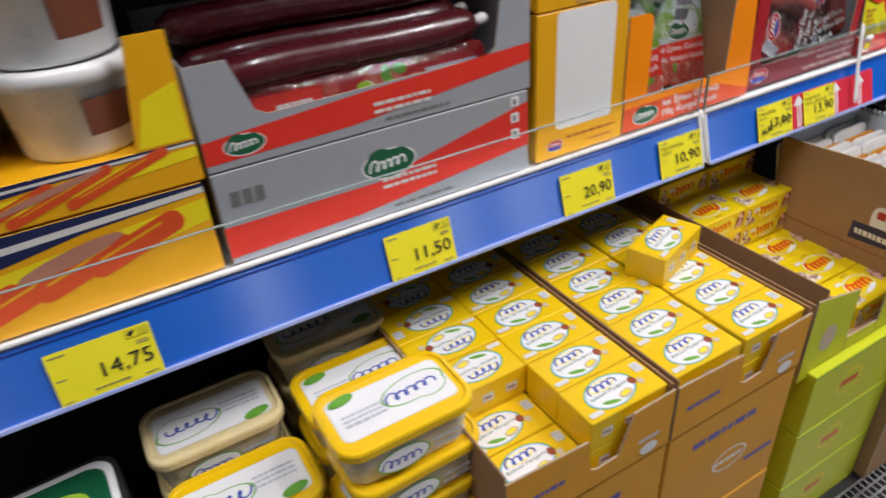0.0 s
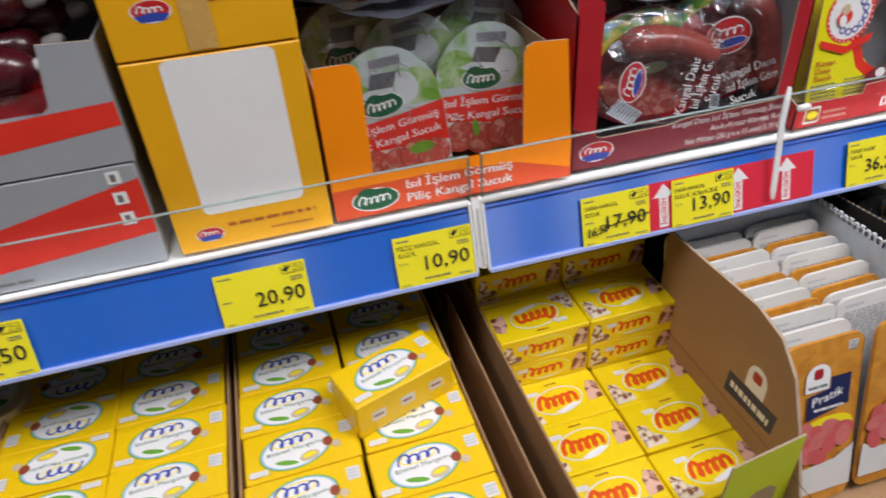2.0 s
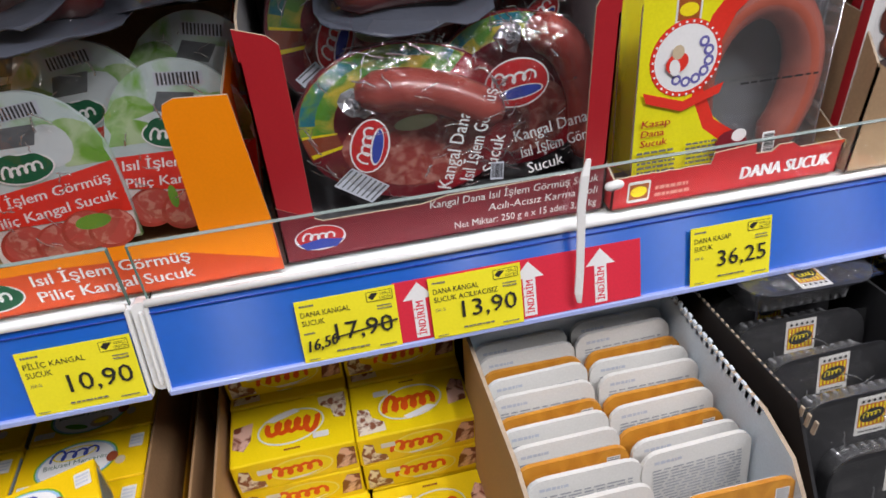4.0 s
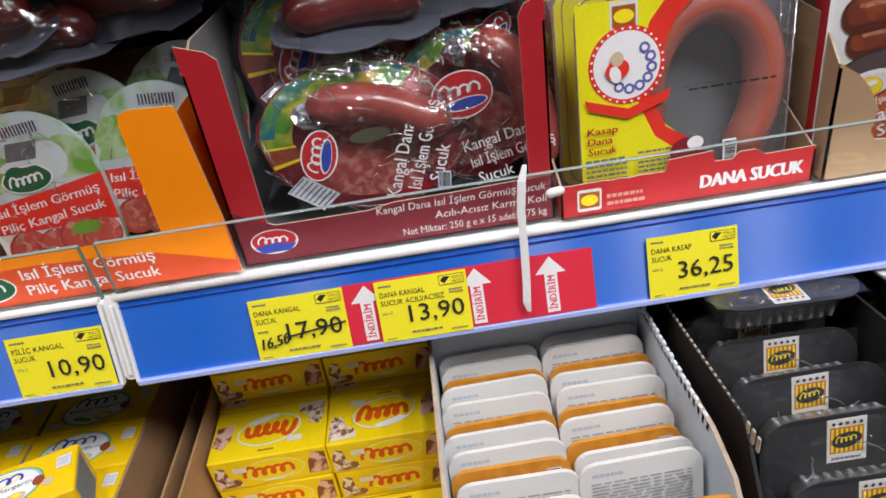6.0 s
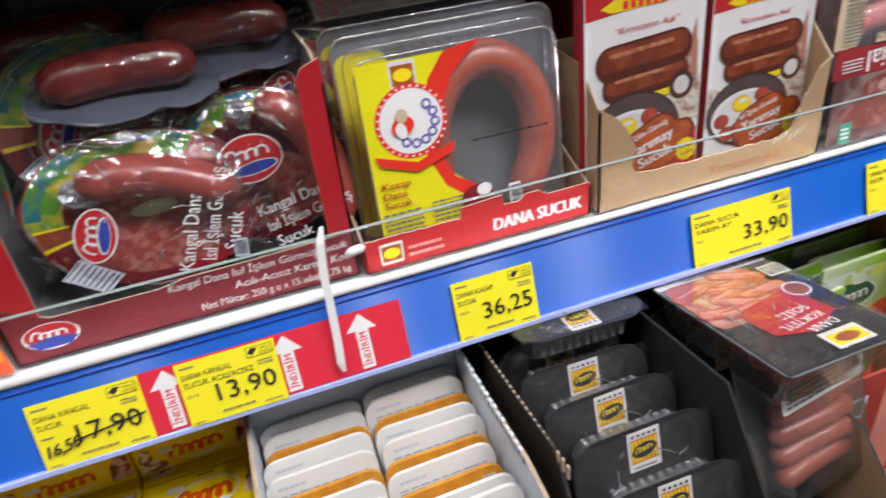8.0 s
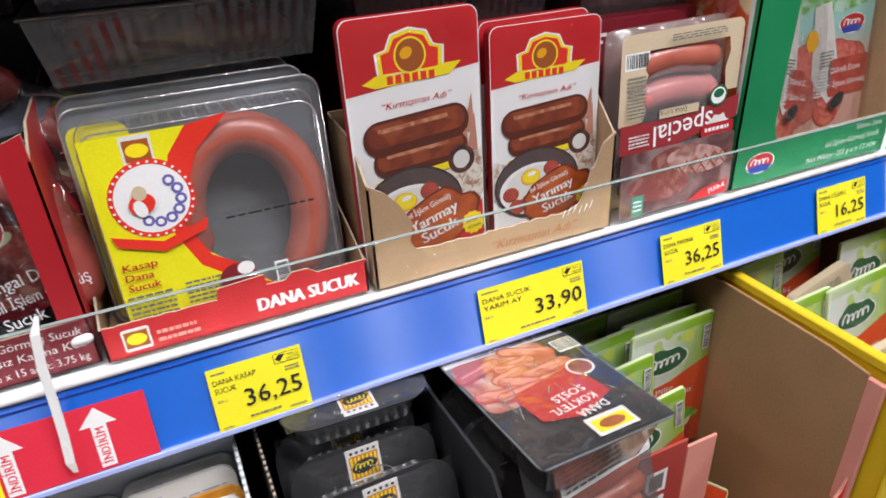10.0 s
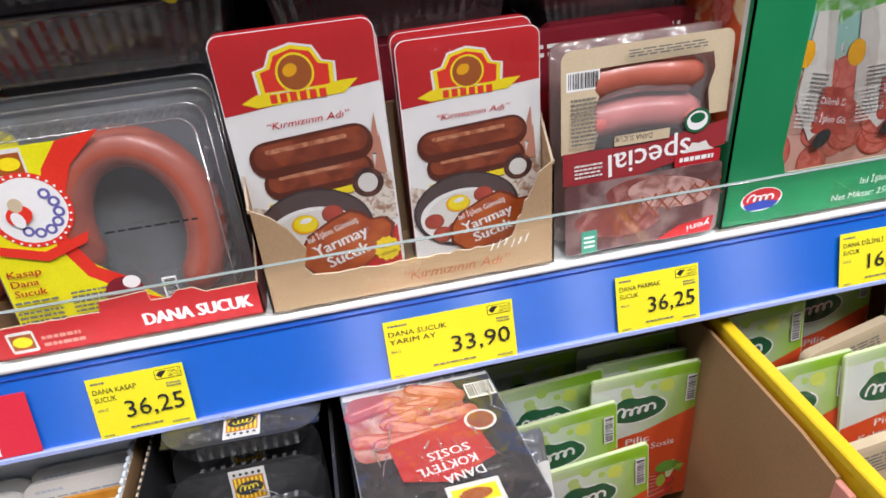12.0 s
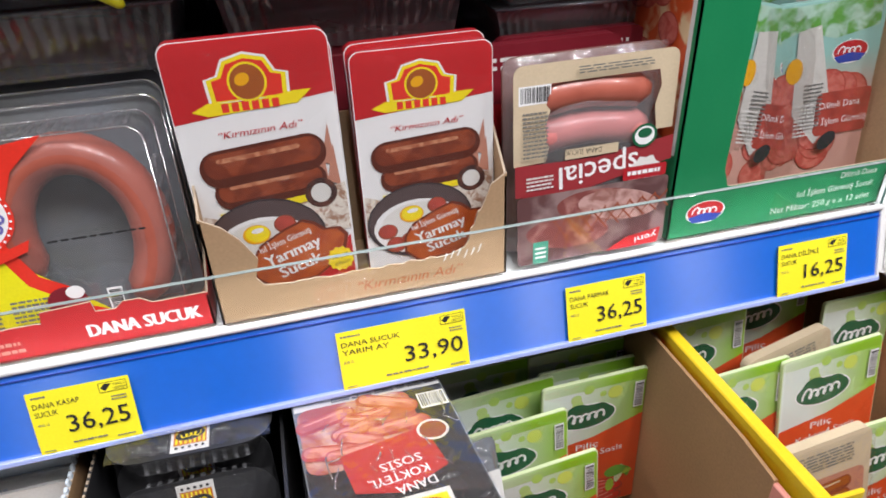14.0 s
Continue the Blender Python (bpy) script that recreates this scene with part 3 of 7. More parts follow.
# ---- price tags ----
def price_tag(x0, x1, price, lines, struck="", size=""):
    w, h = x1 - x0, 0.0475
    k = w / 0.072
    s_ = Shape().slab([(0, 0), (w, 0), (w, h), (0, h)], 0.0005, TAGYELLOW)
    ob = thing("price_tag", s_, stand(x0, RBOT[0], RBOT[1], RLEAN) @ pose(0, 0.0025, 0.0034, 0, 0, 0),
               "yellow paper price tag reading " + price + " on the blue rail", "price tag", "price tags")
    a = Art()
    a.bars(0.003, h - 0.0055, 0.011 * k, 0.0028, 1, GREYINK, int(x0 * 1000))
    for j, t in enumerate(lines):
        a.text(t, 0.003, h - 0.0125 - 0.0064 * j, 0.0042, INK, align=0, w=min(0.05 * k, len(t) * 0.0032 * k))
    if size:
        a.text(size, 0.003, h - 0.026, 0.0022, GREYINK, align=0)
    else:
        a.bars(0.003, h - 0.026, 0.008, 0.0022, 1, GREYINK, 5)
    a.rect(w - 0.0205, h - 0.0095, w - 0.002, h - 0.002, INK, "origin_stamp", 0.0008)
    a.rect(w - 0.0201, h - 0.0091, w - 0.0024, h - 0.0024, TAGYELLOW, "origin_stamp", 0.0006)
    a.poly([(w - 0.0195, h - 0.006), (w - 0.0165, h - 0.0085), (w - 0.0118, h - 0.0035), (w - 0.0165, h - 0.003)], INK, "origin_stamp")
    a.text("YERLİ", w - 0.0072, h - 0.0055, 0.0021, INK, w=0.0082)
    a.text("ÜRETİM", w - 0.0072, h - 0.0085, 0.0021, INK, w=0.0082)
    a.bars(w - 0.014, h - 0.0165, 0.011, 0.0042, 2, GREYINK, 7)
    a.text(price, w - 0.0044, 0.0138, 0.0136, INK, "price_print", w=0.047 if k > 1.3 else 0.041, align=1, bold=-0.00012)
    a.bars(0.024 * k, 0.0045, 0.024 * k, 0.0026, 1, GREYINK, 9)
    a.bars(w - 0.016, 0.0028, 0.012, 0.002, 1, GREYINK, 11)
    a.bars(0.003, 0.002, 0.008, 0.0016, 1, GREYINK, 13)
    if struck:
        a.poly([(0.022, 0.0155), (w - 0.001, 0.0212), (w - 0.001, 0.0226), (0.022, 0.0169)], INK, "pen_stroke")
        a.text(struck, 0.004, 0.009, 0.0085, INK, "handwriting", w=0.021, rot=8, align=0, slant=0.3, bold=0.0007)
    a.put(ob)
    return ob


price_tag(0.120, 0.203, "14,75", ())
price_tag(0.429, 0.505, "11,50", ())
price_tag(0.651, 0.727, "20,90", ())
price_tag(0.804, 0.876, "10,90", ("PİLİÇ KANGAL", "SUCUK"), size="250 G")
price_tag(0.984, 1.054, "17,90", ("DANA KANGAL", "SUCUK"), "16,50")
price_tag(1.280, 1.3475, "36,25", ("DANA KASAP", "SUCUK"), size="400 G")
price_tag(1.495, 1.597, "33,90", ("DANA SUCUK", "YARIM AY"), size="300 G")
price_tag(1.683, 1.755, "36,25", ("DANA PARMAK", "SUCUK"), size="400 G")
price_tag(1.885, 1.957, "16,25", ("DANA DİLİMLİ", "SUCUK"), size="250 G")
# red sale strip with arrows
s = Shape().slab([(0, 0), (0.187, 0), (0.187, 0.0475), (0, 0.0475)], 0.0005, SIGNRED)
sale = thing("sale_strip", s, stand(1.0525, RBOT[0], RBOT[1], RLEAN) @ pose(0, 0.003, 0.0026, 0, 0, 0), "red discount strip with white arrows on the price rail", "sale sign")
for ax in (0.0175, 0.0995, 0.155):
    a = Art()
    a.poly([(ax - 0.0048, 0.002), (ax + 0.0048, 0.002), (ax + 0.0048, 0.0325), (ax + 0.0115, 0.0325), (ax, 0.0455), (ax - 0.0115, 0.0325), (ax - 0.0048, 0.0325)], WHITE, "arrow")
    a.text("İNDİRİM", ax + 0.0028, 0.004, 0.0056, SIGNRED, w=0.0265, rot=90, align=0, bold=0.0004)
    a.put(sale)
price_tag(1.0775, 1.1455, "13,90", ("DANA KANGAL", "SUCUK ACILI/ACISIZ"), size="250 G").location.y -= 0.0012
# white plastic strap hooked over the guard
pts = [(1.196, 0.591, 1.022), (1.1925, 0.587, 1.012), (1.190, 0.5835, 0.99), (1.1895, 0.579, 0.965), (1.1885, 0.574, 0.94), (1.187, 0.570, 0.922), (1.188, 0.5695, 0.914)]
s = Shape()
vs = []
for k, p in enumerate(pts):
    w = 0.0028 if 0 < k < len(pts) - 1 else 0.0014
    vs += [(p[0] - w, p[1], p[2]), (p[0] + w, p[1] - 0.0008, p[2]), (p[0] + w, p[1] + 0.0010, p[2]), (p[0] - w, p[1] + 0.0016, p[2])]
fs = [[4 * k + j, 4 * k + (j + 1) % 4, 4 * k + 4 + (j + 1) % 4, 4 * k + 4 + j] for k in range(len(pts) - 1) for j in range(4)]
s.add(vs, fs + [[3, 2, 1, 0], [len(vs) - 4, len(vs) - 3, len(vs) - 2, len(vs) - 1]], WHITEPLASTIC)
strap = thing("plastic_strap", s, Matrix(), "white plastic strap hooked over the clear shelf guard", "strap")
part("strap_head", Shape().tube([(1.212, 0.589, 0.9985), (1.219, 0.588, 1.0)], 0.0035, WHITEPLASTIC, 8), strap)


# ---- cartons and trays ----
def open_carton(name, x0, x1, y0, y1, z0, profile, front_top, mats, label, category="box", t=0.0016, back_top=None, floor_at=0.0, group="", near=None, rim=None):
    """A shop-ready carton: base, two side panels of a given profile (depth, height), a back and a low front."""
    outer, inner = mats
    w, d = x1 - x0, y1 - y0
    base = Shape().box(0, 0, floor_at, w, d, floor_at + t, inner, 0.0003)
    ob = thing(name, base, pose(x0, y0, z0), label, category, group)
    for nm, x in (("side_panel", 0.0), ("side_panel", w - t)):
        prof_ = near if near and x == 0 else profile
        n = len(prof_)
        vs = [(x, yy, zz) for yy, zz in prof_] + [(x + t, yy, zz) for yy, zz in prof_]
        sh = Shape()
        sh.add(vs, [list(range(n))], outer if x == 0 else inner)
        sh.more(2 * n, [list(range(2 * n - 1, n - 1, -1))], inner if x == 0 else outer)
        sh.more(2 * n, [[k, n + k, n + (k + 1) % n, (k + 1) % n] for k in range(n)], rim or CARTONEDGE)
        part(nm, sh, ob)
    bt = back_top or max(p[1] for p in profile)
    part("back_panel", Shape().box(t, d - t, 0, w - t, d, bt, inner, 0.0003), ob)
    if front_top:
        part("front_panel", Shape().box(t, 0, 0, w - t, t, front_top, outer, 0.0003), ob)
    return ob


def logo_cloud(a, cx, cy, w, m=None, g="logo"):
    """A maker's sign as a plain green cloud with a pale bar."""
    m = m or GREEN
    a.oval(cx, cy, w * 0.53, w * 0.28, WHITE, g)
    a.oval(cx, cy, w * 0.5, w * 0.25, m, g)
    a.oval(cx - w * 0.17, cy + w * 0.1, w * 0.24, w * 0.2, m, g)
    a.oval(cx + w * 0.2, cy + w * 0.06, w * 0.22, w * 0.19, m, g)
    a.wave(cx - w * 0.37, cy - w * 0.1, w * 0.66, w * 0.2, 5, WHITE, g, 4, 0.34)


def logo_badge(a, cx, cy, w, g="logo"):
    """A maker's sign as a red badge over a blue swoosh."""
    a.oval(cx, cy, w * 0.52, w * 0.3, WHITE, g)
    a.oval(cx, cy + w * 0.03, w * 0.48, w * 0.25, RED, g)
    a.poly([(cx - w * 0.46, cy - w * 0.1), (cx, cy - w * 0.02), (cx + w * 0.46, cy - w * 0.1), (cx + w * 0.3, cy - w * 0.26), (cx - w * 0.3, cy - w * 0.26)], BLUEINK, g)
    a.wave(cx - w * 0.34, cy - w * 0.02, w * 0.6, w * 0.17, 4, WHITE, g, 0, 0.36)


def leaves(a, x0, y0, x1, y1, n, seed, g="picture"):
    r = random.Random(seed)
    for k in range(n):
        m = (MIDGREEN, LIMEGREEN, PALEGREEN, MIDGREEN)[k % 4]
        s_ = r.uniform(0.006, 0.014)
        a.oval(r.uniform(x0, x1), r.uniform(y0, y1), s_, s_ * r.uniform(0.35, 0.7), m, g, r.uniform(0, 180))


def slices(a, x0, y0, x1, y1, n, seed, r0=0.012, g="picture"):
    """Printed rounds of sliced sausage."""
    r = random.Random(seed)
    for k in range(n):
        s_ = r0 * r.uniform(0.7, 1.15)
        cx, cy = r.uniform(x0, x1), r.uniform(y0, y1)
        a.oval(cx, cy, s_, s_ * 0.92, MEAT, g)
        a.oval(cx, cy, s_ * 0.93, s_ * 0.85, SLICED, g)


# ---- upper shelf, from the west ----
ZS = 0.9665
# two layers of blue and orange sausage cartons, with white tubs in the top one
def snack_carton(x0, x1, z0, h, seed, flap):
    w = x1 - x0
    ob = thing("snack_carton", Shape().box(0, 0, 0, w, 0.26, h, AMBER, 0.001), pose(x0, 0.603, z0), "orange and navy cardboard sausage carton, stacked", "box", "snack cartons")
    a_ = Art()
    a_.poly([(0, h * 0.45), (w * 0.35, h * 0.6), (w * 0.7, h * 0.82), (w, h * 0.9), (w, h), (0, h)], NAVY)
    a_.poly([(0, h * 0.58), (w * 0.35, h * 0.80), (w, h * 0.90), (w, h * 0.96), (w * 0.35, h * 0.87), (0, h * 0.66)], OFFWHITE)
    a_.poly([(0, h * 0.1), (w * 0.5, h * 0.25), (w, h * 0.6), (w, h * 0.84), (w * 0.4, h * 0.6), (0, h * 0.5)], YELLOW)
    for k in range(4):
        a_.sausage(w * (0.42 + 0.13 * k), h * (0.3 + 0.09 * k), w * 0.26, h * 0.12, 18, ORANGERED, ORANGERED, AMBER)
    a_.oval(w * 0.66, h * 0.62, w * 0.13, h * 0.08, LIGHTBROWN, "picture", 12)
    a_.rect(w * 0.02, h * 0.1, w * 0.35, h * 0.22, BARCODE)
    a_.put(ob, FRONT)
    if flap:
        part("corner_flap", Shape().slab([(w - 0.045, 0), (w, 0), (w, 0.088), (w - 0.03, 0.088)], 0.0016, AMBER, pose(0, 0, h, 90, 0, 0)), ob)
        a2 = Art()
        a2.poly([(w - 0.042, h + 0.002), (w - 0.002, h + 0.002), (w - 0.002, h + 0.05), (w - 0.03, h + 0.04)], YELLOW)
        a2.put(ob, FRONT)
    return ob


snack_carton(-0.05, 0.279, ZS, 0.086, 1, False)
snack_carton(-0.05, 0.283, ZS + 0.088, 0.036, 2, True)
snack_carton(-0.385, -0.054, ZS, 0.086, 3, False)


def tub(x, y, z, r, h):
    """A white pot with a stepped lid and a brown label."""
    s_ = Shape()
    prof = [(0, 0), (r * 0.86, 0), (r * 0.9, 0.004), (r * 0.98, h * 0.8), (r * 1.06, h * 0.81), (r * 1.06, h * 0.95), (r * 1.0, h), (r * 0.9, h), (r * 0.88, h - 0.004), (0, h - 0.004)]
    n = 32
    vs = [(q * math.cos(2 * math.pi * j / n), q * math.sin(2 * math.pi * j / n), zz) for q, zz in prof[1:-1] for j in range(n)]
    m_ = len(prof) - 2
    fs = [[k * n + j, k * n + (j + 1) % n, (k + 1) * n + (j + 1) % n, (k + 1) * n + j] for k in range(m_ - 1) for j in range(n)]
    fs += [list(range(n))[::-1], [(m_ - 1) * n + j for j in range(n)]]
    s_.add(vs, fs, WHITEPLASTIC, True)
    ob = thing("plastic_tub", s_, pose(x, y, z), "white plastic tub with a brown label, standing in a carton", "tub", "white tubs")
    lab = Shape()
    vs = [(r * 1.004 * (0.92 + 0.08 * v) * math.sin(u), -r * 1.004 * (0.92 + 0.08 * v) * math.cos(u), h * (0.25 + 0.4 * v)) for v in (0, 1) for u in [0.1 + 0.09 * k for k in range(10)]]
    lab.add(vs, [[k, k + 1, 11 + k, 10 + k] for k in range(9)], mat("brown_tub_label", (0.2, 0.06, 0.03), 0.4), True)
    part("tub_label", lab, ob, "brown paper label")
    return ob


for x in (0.208, 0.092):
    tub(x, 0.66, ZS + 0.1245, 0.052, 0.072)
    tub(x, 0.66, ZS + 0.1975, 0.052, 0.072)


def sausage_tray(x0, x1, z0, h, is_open, seed):
    """Silver and red carton; the upper one has a cut front with long sausages inside."""
    w, d = x1 - x0, 0.27
    red = lambda a_: (a_.poly([(0, 0.006), (w * 0.4, h * 0.1), (w, h * 0.32), (w, h * 0.86 if not is_open else h * 0.52), (w * 0.45, h * 0.42), (0, h * 0.42 if not is_open else h * 0.3)], BRIGHTRED),
                      a_.poly([(0, 0), (w, 0), (w, h * 0.2), (w * 0.5, h * 0.12), (0, h * 0.02)], SILVER))
    if not is_open:
        ob = thing("sausage_carton", Shape().box(0, 0, 0, w, d, h, SILVER, 0.001), pose(x0, 0.603, z0), "silver and red cardboard sausage carton, closed", "box", "sausage cartons")
    else:
        ob = thing("sausage_carton", Shape().box(0, 0, 0, w, d, 0.0016, SILVER, 0.0003), pose(x0, 0.603, z0), "silver and red carton, cut open with long sausages inside", "box", "sausage cartons")
        cut = [(0, 0), (w, 0), (w, h * 1.0), (w - 0.035, h * 1.02), (w - 0.042, h * 0.55), (w - 0.05, h * 0.48), (0.06, h * 0.44), (0.05, h * 0.5), (0.035, h), (0, h)]
        part("front_panel", Shape().slab(cut, 0.0016, SILVER, FRONT, CARTONEDGE), ob)
        for x in (0.0, w - 0.0016):
            part("side_panel", Shape().box(x, 0.0018, 0, x + 0.0016, d, h, SILVER, 0.0003), ob)
        part("back_panel", Shape().box(0.002, d - 0.002, 0, w - 0.002, d, h, SILVER, 0.0003), ob)
    a_ = Art()
    red(a_)
    if is_open:
        logo_cloud(a_, 0.035, h * 0.2, 0.035)
    else:
        logo_cloud(a_, w * 0.5, h * 0.6, 0.056)
        for k in range(3):
            a_.rect(0.012 + 0.011 * k, h * 0.62, 0.02 + 0.011 * k, h * 0.78, GREYINK, "handling_mark")
            a_.rect(w - 0.022, h * (0.84 - 0.2 * k), w - 0.012, h * (0.96 - 0.2 * k), WHITE, "handling_mark")
            a_.rect(w - 0.0195, h * (0.86 - 0.2 * k), w - 0.0155, h * (0.93 - 0.2 * k), GREYINK, "handling_mark")
    a_.bars(w * 0.47, h * 0.14 if is_open else h * 0.3, 0.06, h * 0.16, 2, OFFWHITE, seed)
    a_.bars(w * 0.5, h * 0.05, 0.07, h * 0.06, 1, GREYINK, seed + 1)
    a_.put(ob, FRONT)
    return ob


sausage_tray(0.287, 0.62, ZS, 0.089, False, 4)
sausage_tray(0.287, 0.622, ZS + 0.091, 0.09, True, 6)
# long wrapped sausages in the cut carton
def long_sausage(x0, x1, y, z, r, m_, tilt, label):
    s_ = Shape().tube([(x0 + (x1 - x0) * k / 6, 0, tilt * k / 6 + 0.002 * math.sin(k)) for k in range(7)], r, m_, 14)
    ob = thing("long_sausage", s_, pose(0, y, z), label, "sausage", "long sausages")
    part("end_clip", Shape().tube([(x1 + r, 0, tilt), (x1 + r + 0.008, 0, tilt + 0.002)], 0.006, OFFWHITE, 8), ob, "white crimped end")
    return ob


zz = ZS + 0.091
long_sausage(0.315, 0.56, 0.632, zz + 0.066, 0.017, DARKCASING, 0.004, "long dark red sausage in clear wrap")
long_sausage(0.31, 0.56, 0.67, zz + 0.072, 0.017, DARKCASING, 0.002, "long dark red sausage in clear wrap")
long_sausage(0.32, 0.575, 0.71, zz + 0.08, 0.017, DARKCASING, 0.006, "long dark red sausage in clear wrap")
long_sausage(0.30, 0.56, 0.67, zz + 0.106, 0.016, DARKCASING, 0.0, "long dark red sausage in clear wrap")
for j, (y, z) in enumerate(((0.618, zz + 0.03), (0.65, zz + 0.035), (0.69, zz + 0.034))):
    s = Shape().slab(rounded(0, 0, 0.25, 0.045, 0.01), 0.012, CRIMSON)
    p = thing("sausage_pouch", s, stand(0.33, y, z - 0.02, 8), "long printed pouch of sausage in the cut carton", "pouch", "long pouches")
    a = Art()
    a.rect(0.01, 0.004, 0.075, 0.038, BRIGHTRED)
    a.bars(0.03, 0.012, 0.035, 0.018, 2, WHITE, j)
    a.oval(0.018, 0.014, 0.014, 0.01, GREEN, "logo")
    slices(a, 0.08, 0.01, 0.17, 0.035, 9, j + 3, 0.01)
    leaves(a, 0.08, 0.012, 0.16, 0.036, 6, j)
    a.rect(0.18, 0.012, 0.24, 0.03, BARCODE, "barcode")
    a.bars(0.185, 0.016, 0.05, 0.01, 1, GREYINK, 4)
    a.put(p)
    part("clear_wrap", film(Shape(), 0, 0, 0.25, 0.045, 0.004, 0.007, j), p)


# amber cartons with a white window
def window_carton(z0, h, seed):
    w = 0.126
    ob = thing("window_carton", Shape().box(0, 0, 0, w, 0.24, h, AMBER, 0.001), pose(0.632, 0.604, z0), "amber cardboard carton with a blank white panel", "box", "amber cartons")
    a_ = Art()
    if seed == 1:
        a_.poly(rounded(0.026, 0.033, w - 0.019, h - 0.001, 0.006), WHITE, "white_panel")
        logo_badge(a_, 0.026, 0.015, 0.022)
        a_.bars(0.042, 0.018, 0.072, 0.006, 1, BOARDBROWN, 3)
        a_.bars(0.075, 0.009, 0.035, 0.004, 1, BOARDBROWN, 4)
    else:
        logo_badge(a_, 0.032, h * 0.35, 0.026)
        a_.bars(0.06, h * 0.35, 0.06, 0.008, 1, BOARDBROWN, 3)
        a_.rect(0.05, 0.002, 0.07, h * 0.55, mat("brown_tape", (0.6, 0.36, 0.1), 0.25), "packing_tape")
    a_.put(ob, FRONT)
    return ob


window_carton(ZS, 0.161, 1)
window_carton(ZS + 0.1625, 0.09, 2)


# ---- orange carton of round sausage pouches ----
def creases(rx, ry, cy, z, n, seed, inner=0.3):
    """Folds gathered in clear film, running out towards the rim."""
    r, sh = random.Random(seed), Shape()
    for k in range(n):
        t0, q = r.uniform(0, 2 * math.pi), r.uniform(inner, 0.85)
        bend, ln = r.uniform(-0.25, 0.25), r.uniform(0.06, 0.2)
        pts = []
        for j in range(5):
            t, p = t0 + bend * j / 4 + r.uniform(-0.03, 0.03), min(0.98, q + ln * j / 4 * (1 if k % 3 else 0.25))
            t += (0.22 * j / 4 if k % 3 == 0 else 0)
            pts.append((rx * p * math.cos(t), cy + ry * p * math.sin(t), z * (1.05 - 0.8 * p ** 3) + r.uniform(0, 0.0012)))
        sh.tube(pts, r.uniform(0.0003, 0.0008), FOLD, 5)
    return sh


def foil_knot(cx, cy, z, size, seed):
    """Crumpled end of the clear casing, tied off."""
    r, sh, n = random.Random(seed), Shape(), 10
    rings = 6
    vs = [(cx, cy, z)]
    for k in range(1, rings + 1):
        for j in range(n):
            t = 2 * math.pi * j / n
            q = size * k / rings * (1 + r.uniform(-0.25, 0.25))
            vs.append((cx + q * math.cos(t), cy + q * math.sin(t), z - size * 0.5 * (k / rings) ** 2 + r.uniform(-0.2, 0.2) * size))
    fs = [[0, 1 + j, 1 + (j + 1) % n] for j in range(n)]
    for k in range(rings - 1):
        fs += [[1 + k * n + j, 1 + (k + 1) * n + j, 1 + (k + 1) * n + (j + 1) % n, 1 + k * n + (j + 1) % n] for j in range(n)]
    return sh.add(vs, fs, mat("crumpled_silver_film", (0.55, 0.56, 0.6), 0.15, 0.6, var=0.3, scale=200))


PALETOP = blotchy("frosted_pouch_print", (0.5, 0.6, 0.6), (0.2, 0.42, 0.08), 30, 0.5, 0.66, 0.3, 0.3)
LEAFY = blotchy("leaf_cluster_print", (0.16, 0.36, 0.04), (0.45, 0.58, 0.34), 55, 0.38, 0.6, 0.3, 0.3)
MARBLED = blotchy("marbled_meat_print", (0.50, 0.09, 0.07), (0.62, 0.28, 0.22), 140, 0.5, 0.62)
PHOTO = mat("grey_photo_print", (0.12, 0.13, 0.14), 0.4, var=0.4, scale=400)


